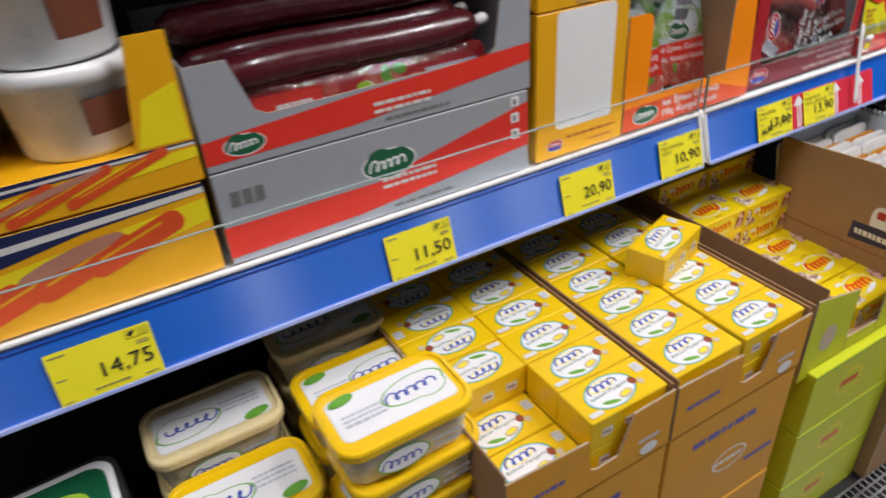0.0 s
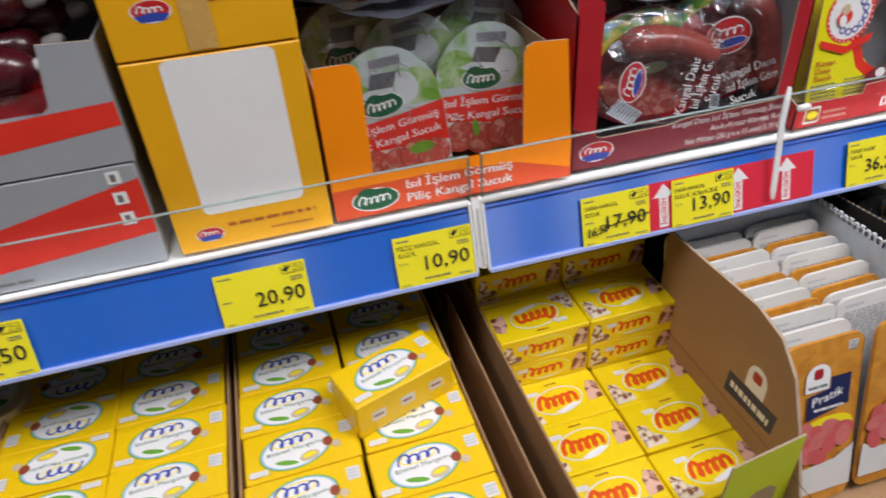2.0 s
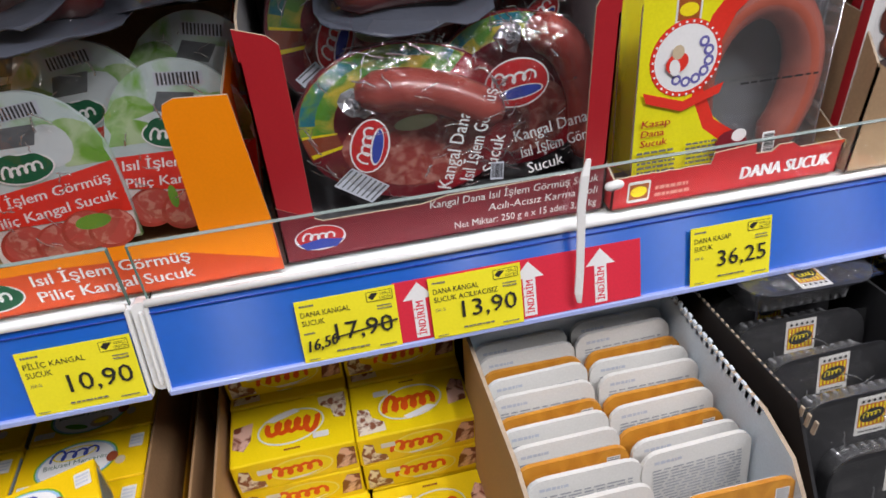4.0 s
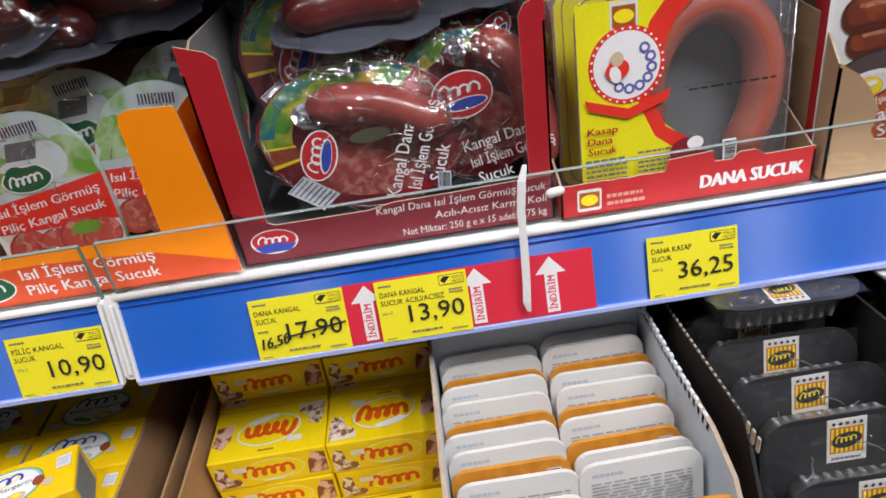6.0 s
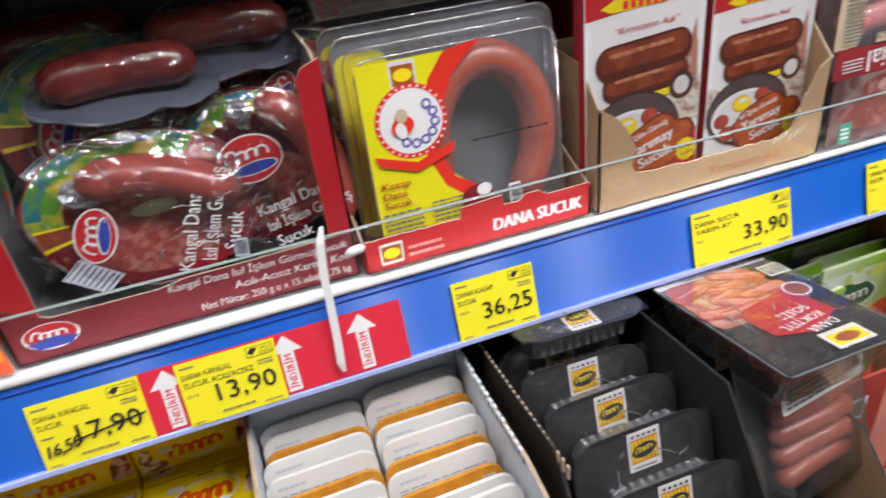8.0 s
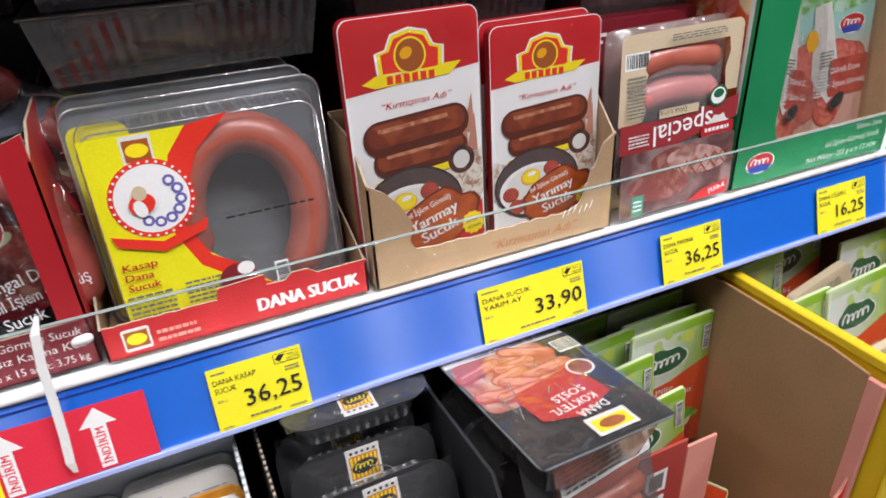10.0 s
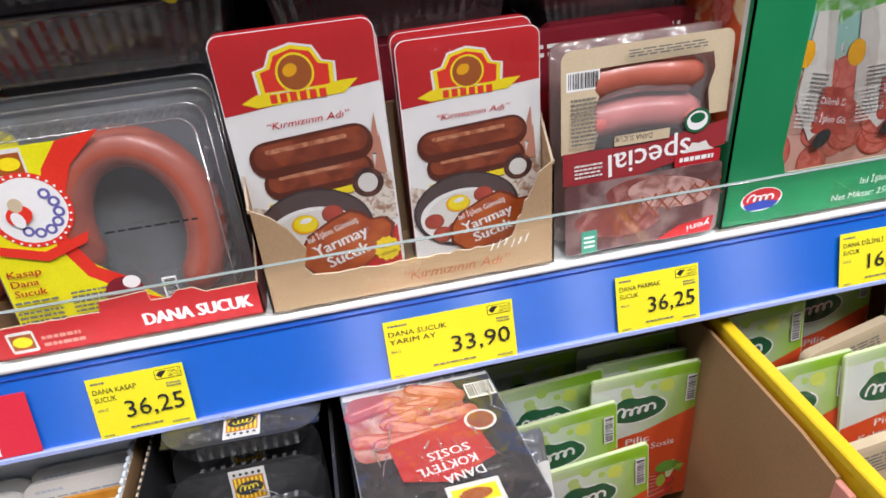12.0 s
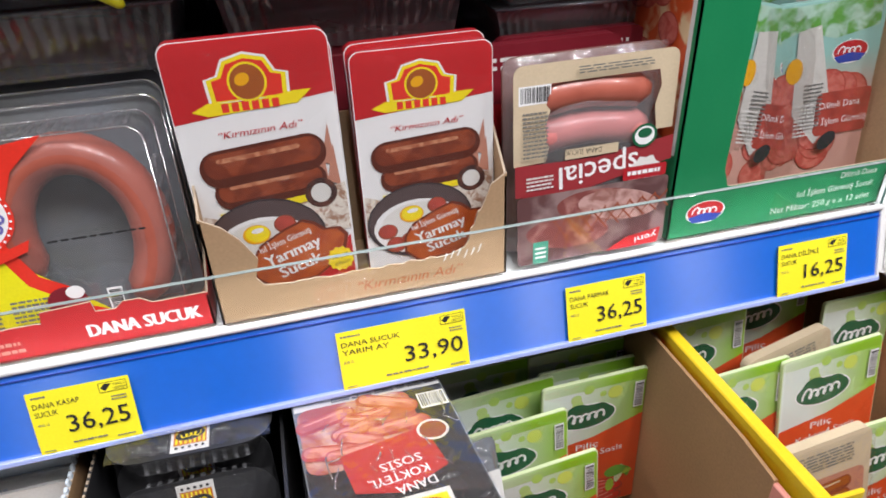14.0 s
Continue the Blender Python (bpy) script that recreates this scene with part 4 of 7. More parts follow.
def kangal_pouch(m, seed, w=0.1, h=0.116):
    """Dome-topped pouch: pale leafy top, green sign, red band with lettering, sausage rounds below."""
    r = random.Random(seed * 7)

    def dome(q, y0=0.0):
        pts = [(w / 2 * q * 0.96, y0), (w / 2 * q, h * 0.3), (w / 2 * q, h * 0.52)]
        pts += [(w / 2 * q * math.cos(t) * (1 + r.uniform(-0.015, 0.015)), h * 0.52 + h * 0.48 * q * math.sin(t)) for t in [math.pi * k / 20 for k in range(1, 20)]]
        return pts + [(-w / 2 * q, h * 0.52), (-w / 2 * q, h * 0.3), (-w / 2 * q * 0.96, y0)]
    ob = thing("sausage_pouch", Shape().slab(dome(1.0), 0.005, PALETOP), m, "dome-topped glossy pouch of chicken sausage, green and red print", "pouch", "coiled sausage pouches")
    a_ = Art()
    for side in (-1, 1):
        a_.poly([(side * w * 0.49, h * 0.5)] + [(side * w * (0.30 + 0.18 * math.cos(t)) * (1 + r.uniform(-0.05, 0.05)), h * 0.63 + h * 0.17 * math.sin(t)) for t in [math.pi * (k / 9 - 0.1) for k in range(10)]] + [(side * w * 0.2, h * 0.52)], LEAFY, "leaf_print")
    a_.poly([(w * 0.3 * math.cos(t), h * 0.66 + h * 0.05 * math.sin(2 * t) + h * 0.1 * math.sin(t)) for t in [2 * math.pi * k / 20 for k in range(20)]], mat("frosty_white_print", (0.6, 0.66, 0.68), 0.3, coat=0.3), "leaf_print")
    a_.poly([(-0.016, h * 0.70), (0.007, h * 0.685), (0.013, h * 0.80), (-0.011, h * 0.815)], PHOTO, "photo_patch")
    a_.rect(-0.012, h * 0.845, 0.02, h * 0.925, BARCODE, "barcode")
    for k in range(11):
        a_.rect(-0.01 + 0.0026 * k, h * 0.85, -0.0086 + 0.0026 * k, h * 0.92, INK, "barcode")
    lo, hi = h * 0.21, h * 0.47
    a_.poly([(-w * 0.49, lo + 0.004), (0, lo), (w * 0.49, lo - 0.004), (w * 0.495, hi + 0.004), (0.01, hi), (-w * 0.495, hi - 0.004)], BRIGHTRED)
    a_.text("Isıl İşlem Görmüş", 0.0, h * 0.365, 0.0074, WHITE, w=w * 0.86, rot=2, bold=0.0004, slant=0.1)
    a_.text("Piliç Kangal Sucuk", 0.0, h * 0.255, 0.0074, WHITE, w=w * 0.86, rot=2, bold=0.0004, slant=0.1)
    logo_cloud(a_, -0.006, h * 0.565, 0.038)
    a_.poly([(-w * 0.475, 0.002), (w * 0.475, 0.002), (w * 0.488, lo - 0.0045), (0, lo - 0.0005), (-w * 0.488, lo + 0.0035)], OFFWHITE, "picture")
    for cx, cy in ((-0.028, h * 0.11), (-0.006, h * 0.08), (0.014, h * 0.12), (0.031, h * 0.09)):
        a_.oval(cx, cy, 0.017, 0.0145, MEAT, "picture", 20)
        a_.oval(cx + 0.001, cy + 0.001, 0.015, 0.0125, MARBLED, "picture", 20)
    leaves(a_, -0.02, h * 0.14, 0.03, h * 0.19, 1, seed + 5)
    a_.put(ob)
    wrap = dome_disc(Shape(), 0, h / 2, w * 0.52, h * 0.54, 0.0025, 0.006, seed, WRAP, 0.0022)
    part("clear_wrap", wrap, ob)
    part("wrap_folds", creases(w * 0.5, h * 0.5, h / 2, 0.008, 16, seed), ob, "folds in the clear film")
    return ob


kx0, kx1 = 0.762, 0.968
box = open_carton("display_carton", kx0, kx1, 0.606, 0.85, ZS, [(0.0025, 0), (0.24, 0), (0.24, 0.12), (0.03, 0.12), (0.0025, 0.118)], 0.0, (ORANGE, CARTONLIGHT), "orange display carton with tall corner flaps, full of pouches")
w = kx1 - kx0
part("corner_flap", Shape().slab([(0, 0.0405), (0.037, 0.0405), (0.037, 0.125), (0.034, 0.134), (0.028, 0.137), (0, 0.137)], 0.0016, ORANGE, FRONT, CARTONEDGE), box)
part("corner_flap", Shape().slab([(w - 0.033, 0.0405), (w + 0.013, 0.0405), (w + 0.006, 0.129), (w - 0.024, 0.131), (w - 0.031, 0.128), (w - 0.033, 0.121)], 0.0016, ORANGE, FRONT, CARTONEDGE), box)
fp = part("front_panel", Shape().slab([(0, 0), (w + 0.014, 0), (w + 0.0132, 0.04), (w - 0.03, 0.04)] + ragged(w - 0.06, 0.04, 0.036, 0.0006, 14, 5) + [(0, 0.04)], 0.0016, ORANGERED, FRONT, CARTONEDGE), box)
a = Art()
a.poly([(0, 0.03), (w * 0.4, 0.031), (w * 0.8, 0.026), (w + 0.0125, 0.01), (w + 0.0125, 0.0395), (0, 0.0395)], ORANGE)
logo_cloud(a, 0.036, 0.016, 0.04)
a.text("Isıl İşlem Görmüş", 0.064, 0.0205, 0.0088, WHITE, w=0.098, rot=0, align=0, bold=0.0004)
a.text("Piliç Kangal Sucuk", 0.064, 0.0075, 0.0088, WHITE, w=0.098, rot=0, align=0, bold=0.0004)
a.put(fp, FRONT)
for j, (x, y, z, ro, le) in enumerate(((0.836, 0.658, 0.006, 5, 10), (0.922, 0.664, 0.012, -5, 12), (0.872, 0.692, 0.024, 8, 14), (0.93, 0.71, 0.03, -10, 16), (0.815, 0.715, 0.034, 5, 16))):
    kangal_pouch(stand(x, y, ZS + 0.0025 + z, le, 0, ro), j + 1)


# dark red casing, deepened further in place of the upper shelf's shade
SHADEDCASING = blotchy("shaded_red_casing", (0.19, 0.026, 0.024), (0.11, 0.012, 0.012), 45, 0.35, 0.65, 0.25, 0.35, 0.15)


def small_sausage_pack(m, seed, ln=0.085, label="clear sealed pack of dark red sausage lying on top"):
    """A fat sausage in a sealed pale-edged film, lying on its back."""
    r = random.Random(seed)
    ed = [(ln * 0.72 * math.cos(t) * (1 + r.uniform(-0.04, 0.04)), 0.034 * math.sin(t) * (1 + r.uniform(-0.1, 0.1))) for t in [2 * math.pi * k / 30 for k in range(30)]]
    vs = [(x, y, 0.003 * math.sin(14 * x + seed) + 0.002 * math.sin(90 * x)) for x, y in ed]
    ob = thing("sausage_pack", Shape().add(vs + [(x, y, z - 0.0009) for x, y, z in vs], [list(range(30)), list(range(59, 29, -1))] + [[(k + 1) % 30, k, 30 + k, 30 + (k + 1) % 30] for k in range(30)], mat("grey_sealed_film", (0.09, 0.1, 0.13), 0.3, coat=0.2)), m, label, "sausage pack", "sealed sausage packs")
    part("sausage", Shape().tube([(-ln * 0.4 + ln * 0.8 * k / 6, 0.004 * math.sin(k * 0.5), 0.0155) for k in range(7)], 0.0158, SHADEDCASING, 16), ob)
    part("clear_wrap", dome_disc(Shape(), 0, 0, ln * 0.68, 0.033, 0.004, 0.034, seed, WRAP), ob)
    return ob


for j, (x, y, z, yaw, tx) in enumerate(((0.855, 0.70, 0.155, 14, -8), (0.92, 0.735, 0.17, -12, 6), (0.80, 0.76, 0.165, 30, 0), (0.90, 0.80, 0.2, 5, 5), (0.83, 0.70, 0.178, -20, 8))):
    small_sausage_pack(pose(x, y, ZS + z, 20 + tx, 0, yaw), j + 20)

# ---- maroon carton of coiled sausage ----
ex0, ex1 = 0.984, 1.219
# inner grey board is darkened in colour to stand for shade inside
box = open_carton("display_carton", ex0, ex1, 0.611, 0.86, ZS, [(0.0, 0), (0.24, 0), (0.24, 0.16), (0.035, 0.16), (0.0, 0.145)], 0.0, (CRIMSON, mat("shaded_grey_board", (0.2, 0.2, 0.21), 0.7, var=0.12)), "maroon display carton packed with coiled beef sausage")
w = ex1 - ex0
fp = part("front_panel", Shape().slab([(0, 0), (w, 0), (w, 0.036), (w - 0.07, 0.034), (w * 0.5, 0.0335), (w * 0.42, 0.03), (0.03, 0.03), (0.026, 0.032), (0, 0.045)], 0.0016, DARKRED, FRONT, CARTONEDGE), box)
part("corner_flap", Shape().slab([(0, 0.0455), (0.0245, 0.0325), (0.0245, 0.152), (0.018, 0.158), (0, 0.164)], 0.0016, CRIMSON, FRONT, CARTONEDGE), box)
part("corner_flap", Shape().slab([(w - 0.017, 0.0365), (w, 0.0365), (w, 0.162), (w - 0.013, 0.157), (w - 0.017, 0.15)], 0.0016, CRIMSON, FRONT, CARTONEDGE), box)
a = Art()
logo_badge(a, 0.026, 0.017, 0.034)
a.text("Kangal Dana Isıl İşlem Görmüş Sucuk", w - 0.006, 0.0255, 0.0062, OFFWHITE, w=0.125, align=1, slant=0.1)
a.text("Acılı-Acısız Karma Koli", w - 0.006, 0.0155, 0.0062, OFFWHITE, w=0.083, align=1, slant=0.1)
a.text("Net Miktar: 250 g e x 15 adet: 3,75 kg", w - 0.006, 0.005, 0.006, OFFWHITE, w=0.108, align=1)
a.put(fp, FRONT)


PEACOCK = blotchy("peacock_print", (0.015, 0.17, 0.23), (0.16, 0.34, 0.03), 45, 0.4, 0.6)
PLUME = blotchy("plume_print", (0.10, 0.30, 0.03), (0.62, 0.5, 0.06), 60, 0.45, 0.62)
GRILLED = blotchy("grilled_meat_print", (0.34, 0.05, 0.04), (0.5, 0.2, 0.16), 110, 0.46, 0.62)
COILCASING = blotchy("coil_casing", (0.38, 0.085, 0.068), (0.28, 0.05, 0.042), 45, 0.35, 0.65, 0.3, 0.3, 0.15)
REDSKIN = blotchy("red_film_print", (0.42, 0.02, 0.03), (0.22, 0.012, 0.02), 40, 0.4, 0.65)


def coil_pouch(m, seed, side=0, size=0.155):
    """Coiled sausage on a printed round, under crinkled film."""
    r = size / 2
    rr_ = random.Random(seed)
    ob = thing("coiled_sausage_pack", Shape().slab([(x * (1 + rr_.uniform(-0.02, 0.02)), y) for x, y in oval(0, r, r, r * 0.86, 0, 36)], 0.012, DARKRED), m, "coiled beef sausage in shiny crinkled wrap, red print", "sausage pack", "coiled beef sausages")
    a_ = Art()

    def ring(a0, a1, q0, q1, m_):
        ts = [radians(a0 + (a1 - a0) * k / 16) for k in range(17)]
        a_.poly([(r * q1 * math.cos(t), r + r * 0.86 * q1 * math.sin(t)) for t in ts] + [(r * q0 * math.cos(t), r + r * 0.86 * q0 * math.sin(t)) for t in ts[::-1]], m_, "picture")
    ring(-75, 72, 0.62, 0.98, REDSKIN)
    ring(60, 190, 0.68, 0.98, PLUME)
    ring(66, 180, 0.84, 0.975, PEACOCK)
    ring(188, 206, 0.66, 0.97, YELLOW)
    ring(190, 203, 0.66, 0.97, BROWNPRINT)
    a_.oval(r * 0.02, r * 0.72, r * 0.64, r * 0.44, GRILLED, "picture")
    a_.oval(r * 0.05, r * 1.0, r * 0.2, r * 0.08, PALEGREEN, "picture", 12)
    a_.put(ob)
    b_ = Art(0.0265)
    if side == 0:
        arc = [(r * (-0.30 + 0.92 * k / 10), r * (1.40 - 0.42 * (k / 10 - 0.25) ** 2), 0.012) for k in range(11)]
        knot = (-r * 0.48, r * 1.28)
        b_.poly([(-r * 0.40 + x, r * 0.86 + y) for x, y in oval(0, 0, r * 0.17, r * 0.29, -8, 20)], WHITE, "name_label")
        b_.poly([(-r * 0.40 + x, r * 0.86 + y) for x, y in oval(0, 0, r * 0.155, r * 0.275, -8, 20)], RED, "name_label")
        b_.oval(-r * 0.34, r * 0.85, r * 0.055, r * 0.2, WHITE, "name_label", -8)
        b_.oval(-r * 0.335, r * 0.85, r * 0.045, r * 0.18, BLUEINK, "name_label", -8)
        b_.wave(-r * 0.42, r * 0.68, r * 0.36, r * 0.1, 4, WHITE, "name_label", 82)
        for k, t in enumerate(("Kangal Dana", "Isıl İşlem Görmüş", "Sucuk")):
            b_.text(t, r * (0.3 + 0.2 * k), r * (0.34 + 0.08 * k), r * 0.13, WHITE, w=r * (0.85, 1.0, 0.42)[k], rot=78, align=0, bold=0.0003)
        b_.poly([(-r * 0.72, r * 0.45), (-r * 0.4, r * 0.24), (-r * 0.24, r * 0.42), (-r * 0.56, r * 0.64)], BARCODE, "barcode")
        for k in range(8):
            x, y = -r * 0.70 + k * r * 0.04, r * 0.46 - k * r * 0.026
            b_.poly([(x, y), (x + r * 0.012, y - r * 0.008), (x + r * 0.15, y + r * 0.15), (x + r * 0.135, y + r * 0.16)], PHOTO, "barcode")
        b_.barcode(r * 0.66, r * 0.42, r * 0.12, r * 0.2, 3, True, BARCODE)
    else:
        arc = [(r * (0.22 + 0.58 * math.sin(t)), r * (0.66 + 0.98 * math.cos(t)), 0.012) for t in [radians(14 + 95 * k / 10) for k in range(11)]]
        knot = (-r * 0.02, r * 1.62)
        b_.oval(-r * 0.02, r * 1.16, r * 0.36, r * 0.26, WHITE, "name_label", 6)
        b_.oval(-r * 0.02, r * 1.16, r * 0.345, r * 0.245, RED, "name_label", 6)
        b_.oval(r * 0.01, r * 1.06, r * 0.26, r * 0.07, WHITE, "name_label", 6)
        b_.oval(r * 0.01, r * 1.06, r * 0.24, r * 0.06, BLUEINK, "name_label", 6)
        b_.wave(-r * 0.28, r * 1.14, r * 0.46, r * 0.13, 4, WHITE, "name_label", 6)
        for k, t in enumerate(("Kangal Dana", "Isıl İşlem Görmüş", "Sucuk")):
            b_.text(t, r * (-0.1 + 0.06 * k), r * (0.52 - 0.19 * k), r * 0.13, WHITE, w=r * (0.85, 1.0, 0.42)[k], rot=8, align=0, bold=0.0003)
    part("sausage", Shape().tube(arc, r * 0.225, COILCASING, 16), ob, "dark red smoked casing")
    part("casing_knot", foil_knot(knot[0], knot[1], 0.018, r * 0.16, seed), ob, "crumpled silvery casing end")
    b_.put(ob)
    part("clear_wrap", dome_disc(Shape(), 0, r, r * 1.04, r * 0.92, 0.018, 0.015, seed, FILM, 0.0035, 12, 40), ob, "crinkled clear wrap")
    part("wrap_folds", creases(r * 1.02, r * 0.9, r, 0.034, 22, seed + 3, 0.2), ob, "folds in the clear wrap, whitened as glints")
    part("rim_folds", creases(r * 1.05, r * 0.93, r, 0.034, 46, seed + 9, 0.8), ob, "gathered rim of the clear wrap, whitened as glints")
    return ob


coil_pouch(stand(1.080, 0.645, ZS + 0.006, 12, 0, -6), 1).scale = (1.04, 0.84, 1)
coil_pouch(stand(1.171, 0.657, ZS + 0.012, 12, -8, 4), 2, 1, size=0.135).scale = (0.95, 0.98, 1)
coil_pouch(stand(1.05, 0.70, ZS + 0.045, 18, 10, -20), 3)
coil_pouch(stand(1.135, 0.715, ZS + 0.05, 22, 0, 10), 4, 1, size=0.14)
coil_pouch(stand(1.185, 0.70, ZS + 0.055, 20, -10, -35), 5, size=0.13)
for j, (x, y, z, yaw, tx) in enumerate(((1.095, 0.685, 0.158, 3, -12), (1.165, 0.715, 0.172, -5, 0), (1.05, 0.78, 0.172, 20, 5))):
    small_sausage_pack(pose(x, y, ZS + z - 0.014, 30 + tx, 0, yaw), j + 40, 0.09)

# ---- blister packs in the low red tray ----
bx0, bx1 = 1.223, 1.411
box = open_carton("display_tray", bx0, bx1, 0.606, 0.83, ZS, [(0.0, 0), (0.22, 0), (0.22, 0.10), (0.08, 0.06), (0.0, 0.026)], 0.0, (RED, CARTON), "low red cardboard tray holding blister packs", "tray")
w = bx1 - bx0
fp = part("front_panel", Shape().slab([(0, 0), (w, 0), (w, 0.0285), (w * 0.8, 0.028), (w * 0.76, 0.033), (w * 0.70, 0.033), (w * 0.67, 0.028), (w * 0.6, 0.0285), (w * 0.595, 0.037), (w * 0.42, 0.035), (w * 0.41, 0.026)] + ragged(w * 0.40, 0.004, 0.0265, 0.0005, 16, 3) + [(0, 0.026)], 0.0016, RED, FRONT, CARTONEDGE), box)
a = Art()
a.text("DANA SUCUK", w * 0.55, 0.0085, 0.0108, WHITE, w=0.076, align=0, bold=0.0015)
a.rect(0.012, 0.004, 0.03, 0.022, OFFWHITE, "maker_mark", 0.002)
a.rect(0.0135, 0.0065, 0.0285, 0.0195, BOARDBROWN, "maker_mark")
a.oval(0.021, 0.013, 0.0065, 0.0045, YELLOW, "maker_mark")
a.bars(0.034, 0.005, 0.028, 0.012, 2, PALEPINK, 3)
a.put(fp, FRONT)


def blister_pack(m, near):
    """Card with a U-shaped sausage under a clear ribbed shell."""
    w_, h_, dd = 0.172, 0.158, 0.03
    ob = thing("blister_pack", Shape().slab(rounded(-w_ / 2, 0, w_ / 2, h_, 0.012), 0.0012, GREYCARD, None, ACID), m, "clear blister pack with a curved beef sausage, yellow print", "sausage pack", "blister packs")
    back = Art()
    back.rect(-w_ / 2 + 0.002, 0.004, -w_ / 2 + 0.04, h_ - 0.012, ACID, "yellow_edge", 0.008)
    back.put(ob)
    a_ = Art(dd + 0.0006)
    a_.poly([(-w_ / 2 + 0.0095, 0.0105), (w_ * 0.18, 0.0105), (w_ * 0.06, 0.03), (-0.018, 0.055), (-0.03, 0.085), (-0.022, 0.11), (0.0, 0.138), (0.012, h_ - 0.016), (-w_ / 2 + 0.0095, h_ - 0.016)], ACID, "yellow_print")
    a_.poly([(-0.012, h_ - 0.016), (0.016, h_ - 0.012), (-0.008, 0.125), (-0.02, 0.1), (-0.026, 0.075), (-0.014, 0.05), (0.004, 0.038), (-0.004, 0.03), (-0.022, 0.044), (-0.034, 0.07), (-0.034, 0.1), (-0.026, 0.125)], BRIGHTRED, "red_swirl")
    a_.rect(-0.053, h_ - 0.037, -0.034, h_ - 0.017, OFFWHITE, "maker_mark")
    a_.rect(-0.0515, h_ - 0.034, -0.0355, h_ - 0.02, BOARDBROWN, "maker_mark")
    a_.oval(-0.0435, h_ - 0.027, 0.007, 0.0045, YELLOW, "maker_mark")
    a_.oval(-0.042, 0.098, 0.027, 0.027, BRIGHTRED, "round_badge")
    a_.oval(-0.042, 0.098, 0.0235, 0.0235, WHITE, "round_badge")
    for k in range(7):
        t = radians(-120 + 28 * k)
        a_.oval(-0.04 + 0.0155 * math.cos(t), 0.097 + 0.0155 * math.sin(t), 0.0038, 0.0038, PURPLE, "round_badge")
        a_.oval(-0.04 + 0.0155 * math.cos(t), 0.097 + 0.0155 * math.sin(t), 0.002, 0.002, WHITE, "round_badge")
    for k in range(30):
        a_.oval(-0.042 + 0.0252 * math.cos(k * math.pi / 15), 0.098 + 0.0252 * math.sin(k * math.pi / 15), 0.0009, 0.0009, WHITE, "badge_beads")
    a_.oval(-0.049, 0.096, 0.0085, 0.007, BRIGHTRED, "round_badge", 20)
    a_.oval(-0.049, 0.1035, 0.0045, 0.005, BEIGE, "round_badge")
    a_.oval(-0.0505, 0.093, 0.004, 0.006, WHITE, "round_badge", 15)
    a_.poly([(-0.073, 0.078), (-0.042, 0.068), (-0.011, 0.078), (-0.014, 0.07), (-0.042, 0.0605), (-0.07, 0.07)], BRIGHTRED, "round_badge")
    for k, t in enumerate(("Kasap", "Dana", "Sucuk")):
        a_.text(t, -0.072, 0.052 - 0.0075 * k, 0.0054, CRIMSON, w=(0.022, 0.018, 0.021)[k], align=0, bold=0.0003, slant=0.1)
    a_.bars(-0.074, 0.012, 0.03, 0.022, 6, GREYINK, 5)
    a_.bars(-0.036, 0.012, 0.026, 0.024, 7, GREYINK, 6)
    a_.oval(0.0, 0.03, 0.013, 0.011, DARKRED, "picture")
    a_.oval(0.006, 0.036, 0.006, 0.005, WHITE, "picture")
    a_.poly([(-0.02, 0.016), (0.006, 0.028), (0.03, 0.017), (0.022, 0.008), (-0.016, 0.008)], BRIGHTRED, "picture")
    a_.barcode(0.026, 0.018, 0.01, 0.017, 3, False)
    a_.bars(0.0, 0.074, 0.062, 0.003, 1, INK, 7, "date_stamp")
    a_.put(ob)
    if near:
        arc = [(0.019 + 0.044 * math.cos(t), 0.072 + (0.057 if math.sin(t) > 0 else 0.066) * math.sin(t), 0.016) for t in [radians(196 - 11.5 * k) for k in range(22)]]
        part("sausage", Shape().tube(arc, 0.0145, PINKCASING, 18), ob, "curved pinkish brown sausage")
    sh = Shape()
    rim = rounded(-w_ / 2, 0, w_ / 2, h_, 0.012)
    inner = rounded(-w_ / 2 + 0.007, 0.006, w_ / 2 - 0.007, h_ - 0.009, 0.012)
    top = rounded(-w_ / 2 + 0.009, 0.009, w_ / 2 - 0.011, h_ - 0.013, 0.012)
    n = len(rim)
    vs = [(x, y, 0.002) for x, y in rim] + [(x, y, 0.0022) for x, y in inner] + [(x, y, dd) for x, y in top]
    sh.add(vs, [[k, (k + 1) % n, n + (k + 1) % n, n + k] for k in range(n)] + [[n + k, n + (k + 1) % n, 2 * n + (k + 1) % n, 2 * n + k] for k in range(n)] + [list(range(2 * n, 3 * n))], SHELL)
    part("clear_shell", sh, ob, "clear ribbed plastic shell").visible_shadow = False
    # whitish beads draw in the highlight lines along the shell's edges
    for loop_, z_, r_ in ((top, dd, 0.0007), (inner, 0.0035, 0.0006), (rim, 0.0025, 0.0008)):
        part("shell_edge", Shape().tube([(x, y, z_) for x, y in loop_] + [(loop_[0][0], loop_[0][1], z_)], r_, FOLD, 6, False), ob, "moulded edge, whitened as a highlight line")
    for k in range(14):
        x = -w_ / 2 + 0.04 + k * 0.0085
        part("shell_rib", Shape().box(x, h_ - 0.0125, 0.006, x + 0.003, h_ - 0.0095, dd - 0.002, SHELL, 0.0004), ob)
    for k in range(7):
        y = 0.03 + k * 0.014
        part("shell_rib", Shape().box(w_ / 2 - 0.012, y, 0.006, w_ / 2 - 0.008, y + 0.004, dd - 0.002, SHELL, 0.0004), ob)
    return ob


